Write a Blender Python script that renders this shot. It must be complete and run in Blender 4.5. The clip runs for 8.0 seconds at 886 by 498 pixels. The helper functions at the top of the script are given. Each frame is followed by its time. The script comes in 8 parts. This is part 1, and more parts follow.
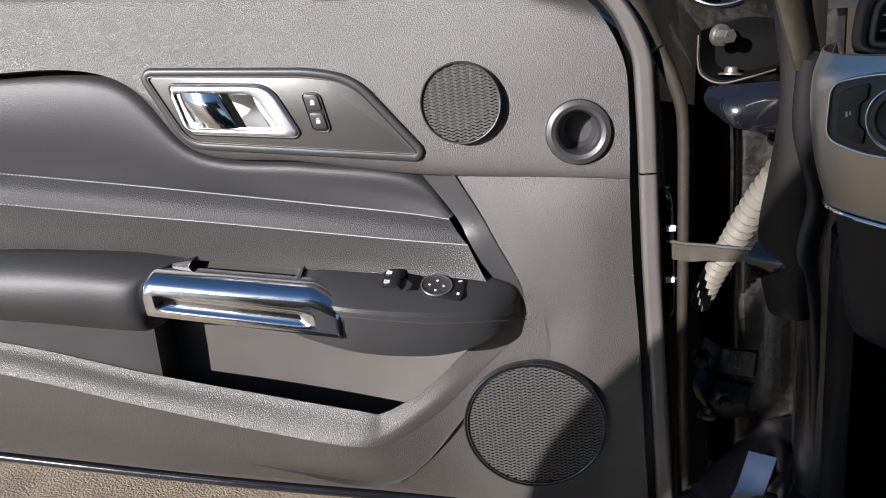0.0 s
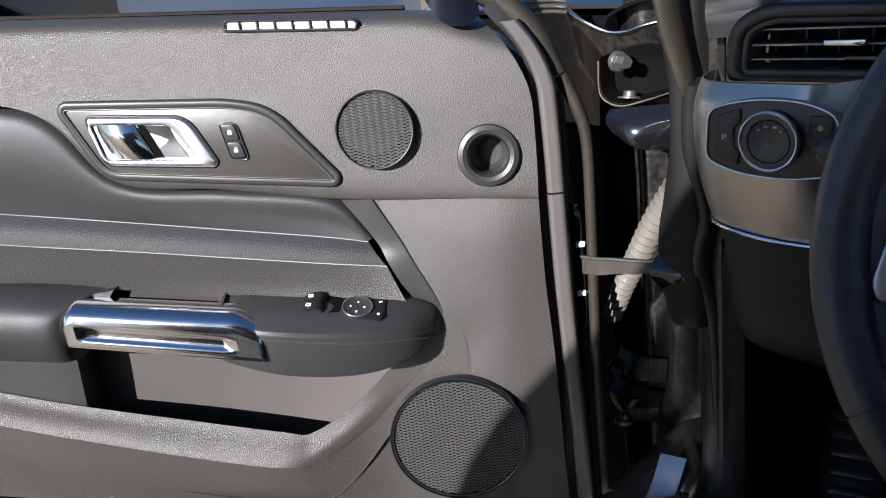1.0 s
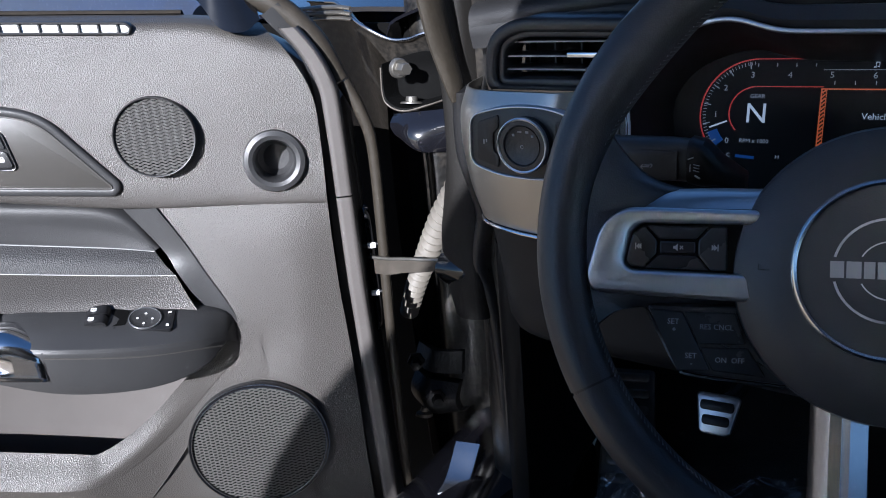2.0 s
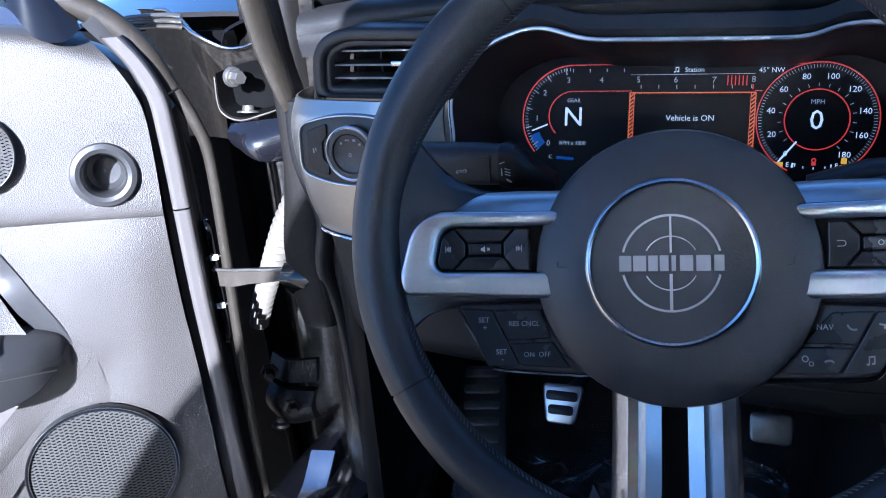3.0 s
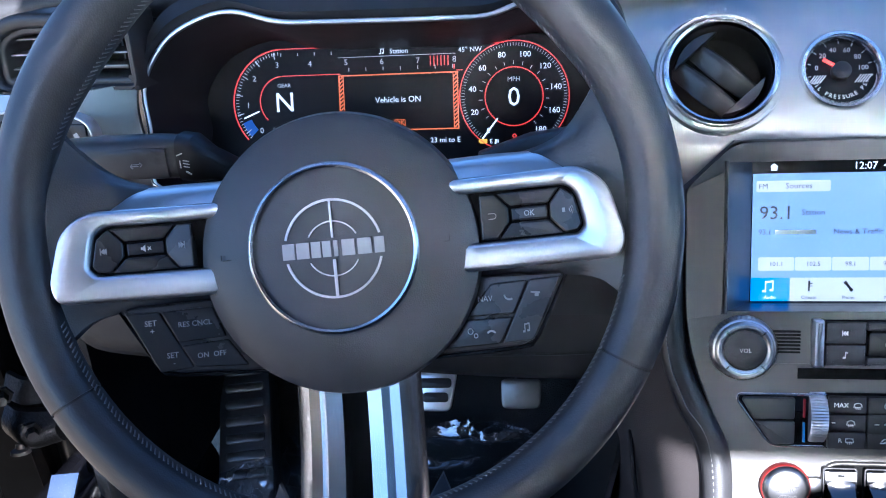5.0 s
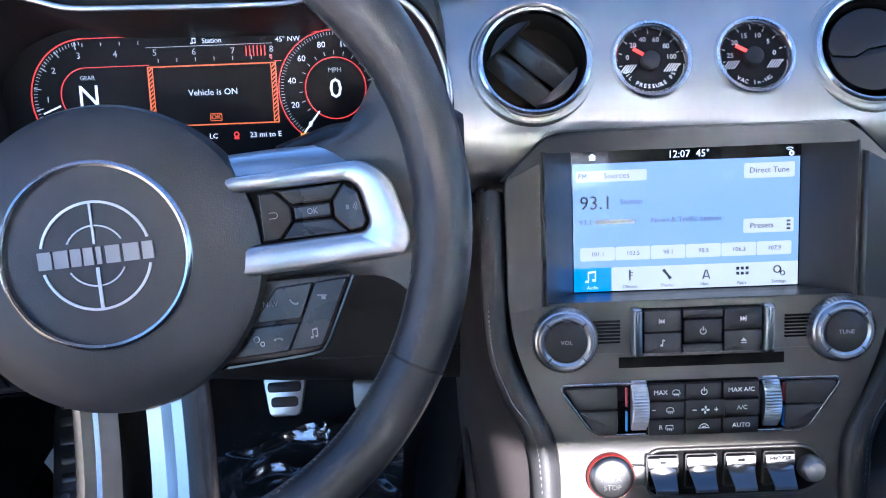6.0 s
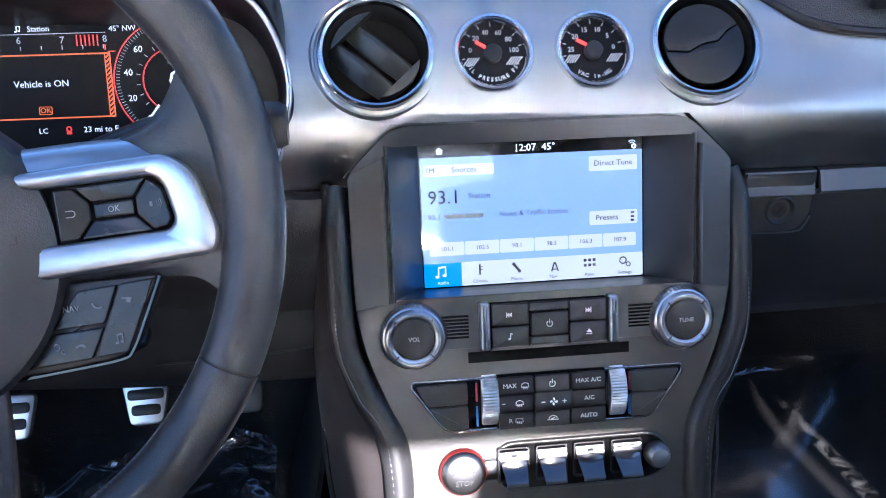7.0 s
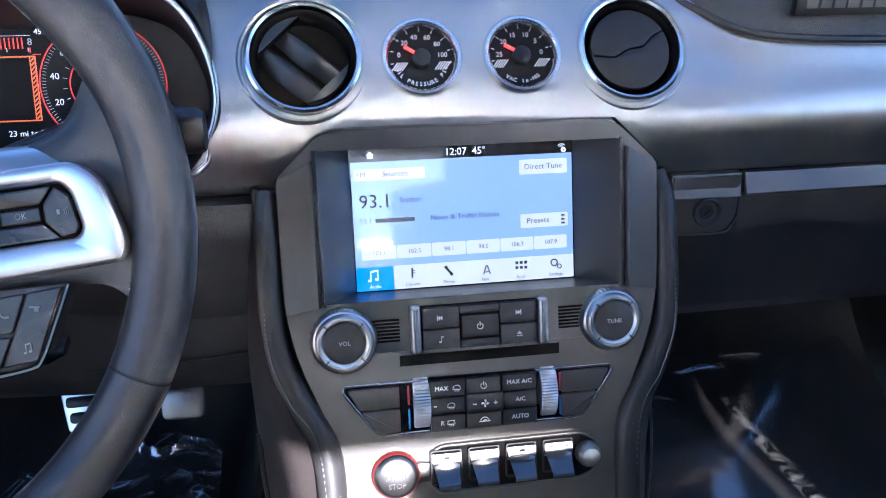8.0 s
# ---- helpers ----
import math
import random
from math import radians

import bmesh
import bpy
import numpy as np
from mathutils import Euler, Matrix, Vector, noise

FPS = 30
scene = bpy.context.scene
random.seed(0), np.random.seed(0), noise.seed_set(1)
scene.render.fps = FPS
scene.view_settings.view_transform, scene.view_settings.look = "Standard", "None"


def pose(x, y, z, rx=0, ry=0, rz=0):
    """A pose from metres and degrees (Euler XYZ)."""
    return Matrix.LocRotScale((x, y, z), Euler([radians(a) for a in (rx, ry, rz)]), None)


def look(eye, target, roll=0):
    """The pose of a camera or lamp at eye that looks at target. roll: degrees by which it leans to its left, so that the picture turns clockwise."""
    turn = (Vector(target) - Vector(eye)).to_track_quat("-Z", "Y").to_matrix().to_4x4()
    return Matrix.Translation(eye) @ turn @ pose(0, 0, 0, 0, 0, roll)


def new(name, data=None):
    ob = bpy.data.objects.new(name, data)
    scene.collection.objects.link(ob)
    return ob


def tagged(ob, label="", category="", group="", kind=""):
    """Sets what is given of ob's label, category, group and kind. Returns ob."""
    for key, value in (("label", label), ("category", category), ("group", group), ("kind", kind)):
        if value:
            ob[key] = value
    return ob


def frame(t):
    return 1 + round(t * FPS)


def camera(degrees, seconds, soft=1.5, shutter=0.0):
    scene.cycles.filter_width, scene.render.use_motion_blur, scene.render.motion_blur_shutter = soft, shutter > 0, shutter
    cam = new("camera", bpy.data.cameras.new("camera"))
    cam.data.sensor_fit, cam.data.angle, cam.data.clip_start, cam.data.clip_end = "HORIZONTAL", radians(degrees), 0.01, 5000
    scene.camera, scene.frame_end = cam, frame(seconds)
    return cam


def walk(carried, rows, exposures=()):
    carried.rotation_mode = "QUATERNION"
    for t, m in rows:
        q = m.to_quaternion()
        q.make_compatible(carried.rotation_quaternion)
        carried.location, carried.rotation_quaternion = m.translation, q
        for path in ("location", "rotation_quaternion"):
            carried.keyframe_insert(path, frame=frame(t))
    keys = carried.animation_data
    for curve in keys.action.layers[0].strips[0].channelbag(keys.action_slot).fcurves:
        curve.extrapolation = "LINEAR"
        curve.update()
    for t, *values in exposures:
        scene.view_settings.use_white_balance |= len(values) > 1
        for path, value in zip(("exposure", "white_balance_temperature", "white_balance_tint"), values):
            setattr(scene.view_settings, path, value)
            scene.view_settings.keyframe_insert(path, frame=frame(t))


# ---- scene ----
cam = camera(56.51, 8.0, soft=1.0)
PATH = [
    (0, -0.4294, 0.1106, 1.0200, 70.04, 6.62, 46.66),
    (0.5, -0.4112, 0.1070, 1.0259, 70.03, 6.40, 43.25),
    (1, -0.3901, 0.1095, 1.0326, 70.65, 6.93, 42.14),
    (1.5, -0.3688, 0.1142, 1.0359, 69.93, 6.05, 37.17),
    (2, -0.3439, 0.1203, 1.0379, 69.38, 5.02, 30.08),
    (2.2, -0.3279, 0.1183, 1.0375, 69.87, 4.86, 28.18),
    (3.3, -0.3035, 0.1386, 1.0419, 68.53, 3.93, 18.48),
    (3.5, -0.2956, 0.1462, 1.0369, 68.50, 3.63, 16.95),
    (4, -0.2735, 0.1535, 1.0336, 67.96, 3.08, 12.42),
    (4.2, -0.2635, 0.1556, 1.0325, 67.79, 2.94, 11.14),
    (5.3, -0.2213, 0.1715, 1.0307, 66.64, 3.34, 5.31),
    (5.5, -0.2100, 0.1825, 1.0254, 66.48, 2.88, 3.74),
    (6, -0.1821, 0.1903, 1.0214, 66.14, 2.18, -0.46),
    (6.5, -0.1604, 0.1956, 1.0170, 65.92, 1.67, -3.66),
    (7, -0.1395, 0.1988, 1.0146, 65.80, 0.46, -7.01),
    (7.5, -0.1254, 0.1969, 1.0157, 65.74, 0.71, -6.79),
    (8, -0.1157, 0.1938, 1.0182, 65.80, -0.18, -9.50),
]
EXPOSURES = [
    (0.0, 1.08, 5200, 11), (2.2, 1.5, 4750, 11), (3.3, 2.88, 4400, 14), (4.2, 3.38, 4380, 13), (5.5, 3.33, 4850, 15), (8.0, 3.32, 5000, 18),
]
walk(cam, [(t, pose(x, y, z, rx, ry, rz)) for t, x, y, z, rx, ry, rz in PATH], EXPOSURES)

# ---- sky and sun: low winter sun from behind the car, a little to its right ----
SUN_AZ, SUN_EL = 174.0, 21.0        # degrees clockwise from the car's nose, and above the ground
sun_way = Vector((math.sin(radians(SUN_AZ)) * math.cos(radians(SUN_EL)), math.cos(radians(SUN_AZ)) * math.cos(radians(SUN_EL)), math.sin(radians(SUN_EL))))
world = bpy.data.worlds.new("sky")
scene.world = world
world.use_nodes = True
sky = world.node_tree.nodes.new("ShaderNodeTexSky")
sky.sky_type, sky.sun_disc = "NISHITA", False
sky.ozone_density, sky.dust_density = 1.8, 0.4
sky.sun_elevation, sky.sun_rotation = radians(SUN_EL), radians(SUN_AZ)
world.node_tree.links.new(sky.outputs[0], world.node_tree.nodes["Background"].inputs[0])
world.node_tree.nodes["Background"].inputs[1].default_value = 0.040
sun = new("sun", bpy.data.lights.new("sun", "SUN"))
sun.data.energy, sun.data.angle, sun.data.color = 6.2, radians(0.6), (1.0, 0.83, 0.64)
sun.matrix_world = look(sun_way * 20, (0, 0, 0))

# ---- materials ----
def material(name, base, rough=0.5, metal=0.0, vary=0.15, blotch=6.0, grain=0.0, size=0.0015, kind="leather", coat=0.0, spec=0.5, stretch=None, emit=None, power=0.0, dust=0.0, rvary=0.1):
    """A procedural surface: base colour with blotches, roughness that varies, fine relief of a true size in metres, and dust."""
    m = bpy.data.materials.new(name)
    m.use_nodes = True
    nt = m.node_tree
    b = nt.nodes["Principled BSDF"]
    co = nt.nodes.new("ShaderNodeTexCoord").outputs["Object"]
    if stretch:
        mp = nt.nodes.new("ShaderNodeMapping")
        mp.inputs["Scale"].default_value = stretch
        nt.links.new(co, mp.inputs[0])
        fine = mp.outputs[0]
    else:
        fine = co
    b.inputs["Roughness"].default_value, b.inputs["Metallic"].default_value = rough, metal
    b.inputs["Coat Weight"].default_value, b.inputs["Specular IOR Level"].default_value = coat, spec
    b.inputs["Coat Roughness"].default_value = 0.04
    big = nt.nodes.new("ShaderNodeTexNoise")
    big.inputs["Scale"].default_value, big.inputs["Detail"].default_value = blotch, 5
    nt.links.new(co, big.inputs["Vector"])
    mix = nt.nodes.new("ShaderNodeMix")
    mix.data_type = "RGBA"
    nt.links.new(big.outputs[0], mix.inputs[0])
    mix.inputs[6].default_value = tuple(c * (1 - vary) for c in base) + (1,)
    mix.inputs[7].default_value = tuple(min(1, c * (1 + vary)) for c in base) + (1,)
    colour = mix.outputs[2]
    if dust:
        spots = nt.nodes.new("ShaderNodeTexNoise")
        spots.inputs["Scale"].default_value, spots.inputs["Detail"].default_value = 90, 8
        nt.links.new(co, spots.inputs["Vector"])
        ramp = nt.nodes.new("ShaderNodeValToRGB")
        ramp.color_ramp.elements[0].position, ramp.color_ramp.elements[1].position = 0.45, 0.75
        ramp.color_ramp.elements[1].color = (dust, dust, dust, 1)
        nt.links.new(spots.outputs[0], ramp.inputs[0])
        over = nt.nodes.new("ShaderNodeMix")
        over.data_type = "RGBA"
        nt.links.new(ramp.outputs[0], over.inputs[0])
        nt.links.new(colour, over.inputs[6])
        over.inputs[7].default_value = (0.35, 0.30, 0.24, 1)
        colour = over.outputs[2]
    nt.links.new(colour, b.inputs["Base Color"])
    rr = nt.nodes.new("ShaderNodeMapRange")
    rr.inputs[3].default_value, rr.inputs[4].default_value = max(0.02, rough - rvary), min(1, rough + rvary)
    rn = nt.nodes.new("ShaderNodeTexNoise")
    rn.inputs["Scale"].default_value, rn.inputs["Detail"].default_value = blotch * 5, 6
    nt.links.new(fine, rn.inputs["Vector"])
    nt.links.new(rn.outputs[0], rr.inputs[0])
    nt.links.new(rr.outputs[0], b.inputs["Roughness"])
    if grain:
        if kind == "leather":
            g = nt.nodes.new("ShaderNodeTexVoronoi")
            g.feature = "F1"
            g.inputs["Scale"].default_value = 1 / size
            w = nt.nodes.new("ShaderNodeTexNoise")
            w.inputs["Scale"].default_value = 0.8 / size
            w.inputs["Detail"].default_value = 2
            nt.links.new(fine, g.inputs["Vector"])
            nt.links.new(fine, w.inputs["Vector"])
            add = nt.nodes.new("ShaderNodeMath")
            add.operation = "MULTIPLY_ADD"
            nt.links.new(w.outputs[0], add.inputs[0])
            add.inputs[1].default_value = 0.5
            nt.links.new(g.outputs["Distance"], add.inputs[2])
            h = add.outputs[0]
        else:
            w = nt.nodes.new("ShaderNodeTexNoise")
            w.inputs["Scale"].default_value, w.inputs["Detail"].default_value = 1 / size, 6
            nt.links.new(fine, w.inputs["Vector"])
            h = w.outputs[0]
        bump = nt.nodes.new("ShaderNodeBump")
        bump.inputs["Strength"].default_value, bump.inputs["Distance"].default_value = grain, size * 0.8
        nt.links.new(h, bump.inputs["Height"])
        nt.links.new(bump.outputs[0], b.inputs["Normal"])
    if emit:
        b.inputs["Emission Color"].default_value = (*emit, 1)
        b.inputs["Emission Strength"].default_value = power
    return m


LEATHER = material("grained_black_trim", (0.050, 0.046, 0.042), 0.39, grain=0.50, size=0.0012, spec=0.64, rvary=0.04)
INSERT = material("padded_black_leather", (0.020, 0.020, 0.021), 0.50, grain=0.22, size=0.0011, spec=0.48, rvary=0.04)
SOFT = material("smooth_black_leather", (0.021, 0.021, 0.022), 0.38, grain=0.12, size=0.0010, spec=0.5, rvary=0.05)
FLANK = material("brown_black_leather", (0.036, 0.031, 0.030), 0.48, grain=0.2, size=0.0011, spec=0.45)
BAND = material("perforated_leather", (0.013, 0.013, 0.014), 0.5, grain=0.4, size=0.0014, spec=0.36, rvary=0.04)
PLASTIC = material("matt_black_plastic", (0.029, 0.029, 0.030), 0.38, grain=0.22, size=0.0008, kind="noise")
GREY = material("charcoal_plastic", (0.046, 0.043, 0.039), 0.36, spec=0.85, rvary=0.03, grain=0.12, size=0.0007, kind="noise")
GRILLE = material("grille_plastic", (0.075, 0.073, 0.070), 0.34, vary=0.1, spec=0.6)
POCKETMAT = material("pocket_plastic", (0.074, 0.067, 0.063), 0.5, grain=0.15, size=0.0009, kind="noise", vary=0.2, blotch=9)
DARK = material("dark_plastic", (0.008, 0.008, 0.009), 0.42, grain=0.1, size=0.001, kind="noise")
BLADE = material("vent_blade_plastic", (0.010, 0.010, 0.011), 0.34, grain=0.05, size=0.001, kind="noise", spec=0.7, rvary=0.03)
GLOSS = material("piano_black", (0.006, 0.006, 0.007), 0.12, coat=0.6, vary=0.05, rvary=0.05)
# near-black for slots, beds and hollows: their shade is put into the colour
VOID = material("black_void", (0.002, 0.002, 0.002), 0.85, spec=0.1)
CHROME = material("chrome", (0.78, 0.78, 0.79), 0.11, 1.0, vary=0.04, rvary=0.05)
LEG = material("polished_spoke_metal", (0.62, 0.61, 0.60), 0.24, 1.0, vary=0.05, rvary=0.04)
SATIN = material("satin_silver", (0.80, 0.81, 0.83), 0.34, 1.0, vary=0.04, rvary=0.05, grain=0.03, size=0.0006, kind="noise")
SILLMETAL = material("sill_metal", (0.55, 0.56, 0.58), 0.22, 1.0, vary=0.06, rvary=0.05)
KNURL = material("worn_silver", (0.80, 0.80, 0.80), 0.36, 1.0, vary=0.08, grain=0.15, size=0.001, kind="noise")
BRUSHED = material("brushed_aluminium", (0.51, 0.50, 0.47), 0.37, 1.0, vary=0.05, blotch=20, grain=0.035, size=0.0008, kind="noise", stretch=(0.015, 1, 1), rvary=0.05)
# engine-turned ticks across the brushing, 7.7 mm apart
_n = BRUSHED.node_tree
_tick, _turned, _spot = _n.nodes.new("ShaderNodeTexWave"), _n.nodes.new("ShaderNodeBump"), _n.nodes.new("ShaderNodeTexCoord")
_tick.bands_direction, _tick.wave_profile = "X", "SAW"
_tick.inputs["Scale"].default_value, _tick.inputs["Distortion"].default_value = 40.8, 1.2
_tick.inputs["Detail"].default_value, _tick.inputs["Detail Scale"].default_value = 1.0, 2.5
_turned.inputs["Strength"].default_value, _turned.inputs["Distance"].default_value = 0.30, 0.0006
_n.links.new(_spot.outputs["Object"], _tick.inputs["Vector"])
_n.links.new(_tick.outputs["Fac"], _turned.inputs["Height"])
_n.links.new(_n.nodes["Principled BSDF"].inputs["Normal"].links[0].from_socket, _turned.inputs["Normal"])
_n.links.new(_turned.outputs[0], _n.nodes["Principled BSDF"].inputs["Normal"])
DUSTY = material("dusty_black_paint", (0.006, 0.0058, 0.0055), 0.40, coat=0.3, vary=0.4, blotch=25, dust=0.08, grain=0.15, size=0.006, kind="noise")
PAINT = material("black_car_paint", (0.005, 0.005, 0.006), 0.42, coat=0.25, vary=0.2, dust=0.03)
BODY = material("clean_black_paint", (0.006, 0.006, 0.008), 0.15, coat=1.0, vary=0.1)
RUBBER = material("dusty_rubber_seal", (0.024, 0.020, 0.0145), 0.6, grain=0.12, size=0.004, kind="noise", vary=0.25, dust=0.03, spec=0.3)
KEYMAT = material("key_plastic", (0.018, 0.019, 0.021), 0.27, vary=0.05, grain=0.06, size=0.0008, kind="noise", rvary=0.04)
DASHPAD = material("soft_dash_pad", (0.013, 0.013, 0.014), 0.5, grain=0.3, size=0.0011)
# black plastic with the shade under dash and hood put into its base colour
KNEE = material("shaded_black_plastic", (0.013, 0.013, 0.0135), 0.52, spec=0.35, grain=0.25, size=0.0008, kind="noise")
STEEL = material("zinc_steel", (0.22, 0.21, 0.19), 0.35, 0.8, vary=0.25, blotch=60, dust=0.08)
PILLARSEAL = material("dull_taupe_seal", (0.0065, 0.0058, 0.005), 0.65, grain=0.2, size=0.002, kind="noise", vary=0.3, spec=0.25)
# black hinge metal, darkened further to carry the shade on the lower hinge
HINGEBLACK = material("black_shaded_hinge_metal", (0.003, 0.003, 0.003), 0.42, vary=0.3, grain=0.3, size=0.004, kind="noise", spec=0.22)
STRAPM = material("dusty_strap_steel", (0.065, 0.057, 0.047), 0.5, 0.4, vary=0.3, blotch=40, dust=0.06)
BOOT = material("cream_rubber_boot", (0.115, 0.105, 0.088), 0.6, vary=0.15, dust=0.06)
EMBLEM = material("emblem_silver", (0.42, 0.42, 0.43), 0.42, 0.35, vary=0.04)
# lining lighter than the car's black one, to bounce fill into the cabin
HEADLINER = material("fill_grey_headliner", (0.17, 0.17, 0.172), 0.9, grain=0.2, size=0.002, kind="noise", spec=0.2)
WHITE = material("white_plastic", (0.8, 0.8, 0.78), 0.4)
CARPET = material("black_carpet", (0.016, 0.016, 0.0165), 0.95, grain=1.0, size=0.002, kind="noise", vary=0.4, spec=0.15)
STEERING = material("steering_leather", (0.034, 0.035, 0.039), 0.37, grain=0.08, size=0.0010, spec=0.6, rvary=0.02)
BAGMAT = material("airbag_plastic", (0.036, 0.037, 0.041), 0.40, spec=0.65, grain=0.13, size=0.0008, rvary=0.04)
THREAD = material("grey_thread", (0.30, 0.30, 0.30), 0.8)
DARKTHREAD = material("dark_thread", (0.20, 0.20, 0.21), 0.7)
INK = material("white_print", (0.75, 0.75, 0.75), 0.5, vary=0.02)
DIMINK = material("grey_print", (0.33, 0.33, 0.34), 0.5, vary=0.02)
BLACKINK = material("black_print", (0.01, 0.01, 0.01), 0.5, vary=0.02)
REDPAINT = material("red_paint", (0.14, 0.010, 0.008), 0.4)
REDMARK = material("bright_red_print", (0.40, 0.02, 0.03), 0.4, vary=0.02)
TOGGLE = material("toggle_metal", (0.20, 0.20, 0.205), 0.3, 1.0, vary=0.05, rvary=0.04)
RINGMETAL = material("bright_ring_metal", (0.85, 0.85, 0.86), 0.22, 1.0, vary=0.03, rvary=0.04)
BLUEPAINT = material("blue_paint", (0.03, 0.22, 0.55), 0.4)
RED = material("red_needle", (0.75, 0.03, 0.02), 0.4, emit=(1.0, 0.05, 0.03), power=0.25)
CONCRETE = material("tan_asphalt", (0.215, 0.170, 0.112), 0.9, vary=0.4, blotch=14, grain=1.0, size=0.006, kind="noise", dust=0.25)


def glowing(name, colour, power, rough=0.4, coat=0.0):
    return material(name, tuple(c * 0.1 for c in colour), rough, vary=0.0, rvary=0.01, coat=coat, emit=colour, power=power)


G_WHITE = glowing("lit_white", (0.92, 0.96, 1.0), 0.125)
G_DIM = glowing("lit_grey", (0.75, 0.8, 0.85), 0.065)
G_RED = glowing("lit_red", (1.0, 0.07, 0.05), 0.095)
G_ORANGE = glowing("lit_orange", (1.0, 0.20, 0.05), 0.105)
G_AMBER = glowing("lit_amber", (1.0, 0.50, 0.04), 0.13)
G_BLUE = glowing("lit_blue", (0.04, 0.25, 1.0), 0.028)
S_SKY = glowing("screen_blue", (0.36, 0.53, 0.85), 0.105, 0.05, 1.0)
S_BLACK = material("screen_black", (0.006, 0.006, 0.007), 0.06, coat=0.5)
S_MATT = material("matt_display", (0.004, 0.004, 0.005), 0.45, vary=0.02, spec=0.15)
S_PALE = glowing("screen_pale_key", (0.80, 0.82, 0.80), 0.105, 0.05, 1.0)
S_TAB = glowing("screen_blue_tab", (0.02, 0.25, 0.75), 0.15)
GLASS = bpy.data.materials.new("clear_glass")
GLASS.use_nodes = True
_b = GLASS.node_tree.nodes["Principled BSDF"]
_b.inputs["Transmission Weight"].default_value, _b.inputs["Roughness"].default_value, _b.inputs["IOR"].default_value = 1.0, 0.0, 1.45
FILM = bpy.data.materials.new("clear_crinkled_film")
FILM.use_nodes = True
_n = FILM.node_tree
_clear, _gloss, _mix = _n.nodes.new("ShaderNodeBsdfTransparent"), _n.nodes.new("ShaderNodeBsdfGlossy"), _n.nodes.new("ShaderNodeMixShader")
_gloss.inputs["Roughness"].default_value = 0.11
_mix.inputs[0].default_value = 0.32
_n.links.new(_clear.outputs[0], _mix.inputs[1])
_n.links.new(_gloss.outputs[0], _mix.inputs[2])
# white haze in noise patches stands in for glare on the film's creases and breaks up what lies below
_haze, _glare, _crease, _ramp = _n.nodes.new("ShaderNodeBsdfDiffuse"), _n.nodes.new("ShaderNodeMixShader"), _n.nodes.new("ShaderNodeTexNoise"), _n.nodes.new("ShaderNodeMapRange")
_place = _n.nodes.new("ShaderNodeTexCoord")
_haze.inputs["Color"].default_value = (0.75, 0.77, 0.78, 1)
_crease.inputs["Scale"].default_value, _crease.inputs["Detail"].default_value, _crease.inputs["Distortion"].default_value = 38.0, 4.0, 1.6
_ramp.inputs["From Min"].default_value, _ramp.inputs["From Max"].default_value = 0.42, 0.72
_ramp.inputs["To Min"].default_value, _ramp.inputs["To Max"].default_value = 0.0, 0.10
_n.links.new(_place.outputs["Object"], _crease.inputs["Vector"])
_n.links.new(_crease.outputs["Fac"], _ramp.inputs["Value"])
_n.links.new(_ramp.outputs["Result"], _glare.inputs[0])
_n.links.new(_mix.outputs[0], _glare.inputs[1])
_n.links.new(_haze.outputs[0], _glare.inputs[2])
_n.links.new(_glare.outputs[0], _n.nodes["Material Output"].inputs["Surface"])

# ---- builders ----
def mesh_object(name, bm, mat, parent=None, m=None, smooth=True, label=""):
    me = bpy.data.meshes.new(name)
    bmesh.ops.recalc_face_normals(bm, faces=bm.faces)
    bm.to_mesh(me)
    bm.free()
    ob = new(name, me)
    me.materials.append(mat)
    if smooth:
        me.shade_smooth()
        me.set_sharp_from_angle(angle=radians(38))
    if parent is not None:
        ob.parent = parent
    if m is not None:
        ob.matrix_basis = m
    if label:
        ob["label"] = label
    return ob


def part(name, bm, mat, parent, label="", m=None, smooth=True):
    return mesh_object(name, bm, mat, parent, m, smooth, label)


def thing(name, m, label, category, group="", kind=""):
    ob = new(name)
    ob.empty_display_size = 0.05
    ob.matrix_basis = m
    return tagged(ob, label, category, group, kind)


def catmull(p, t):
    """A point on the smooth curve through the control points p, at t from 0 to 1."""
    n = len(p) - 1
    if n == 1:
        return p[0].lerp(p[1], t)
    x = min(max(t, 0), 1) * n
    i = min(int(x), n - 1)
    f = x - i
    a, b = p[i], p[i + 1]
    z = p[i - 1] if i > 0 else a * 2 - b
    c = p[i + 2] if i + 2 <= n else b * 2 - a
    return 0.5 * ((2 * a) + (b - z) * f + (2 * z - 5 * a + 4 * b - c) * f * f + (3 * a - z - 3 * b + c) * f ** 3)


def straight(p, t):
    n = len(p) - 1
    x = min(max(t, 0), 1) * n
    i = min(int(x), n - 1)
    return p[i].lerp(p[i + 1], x - i)


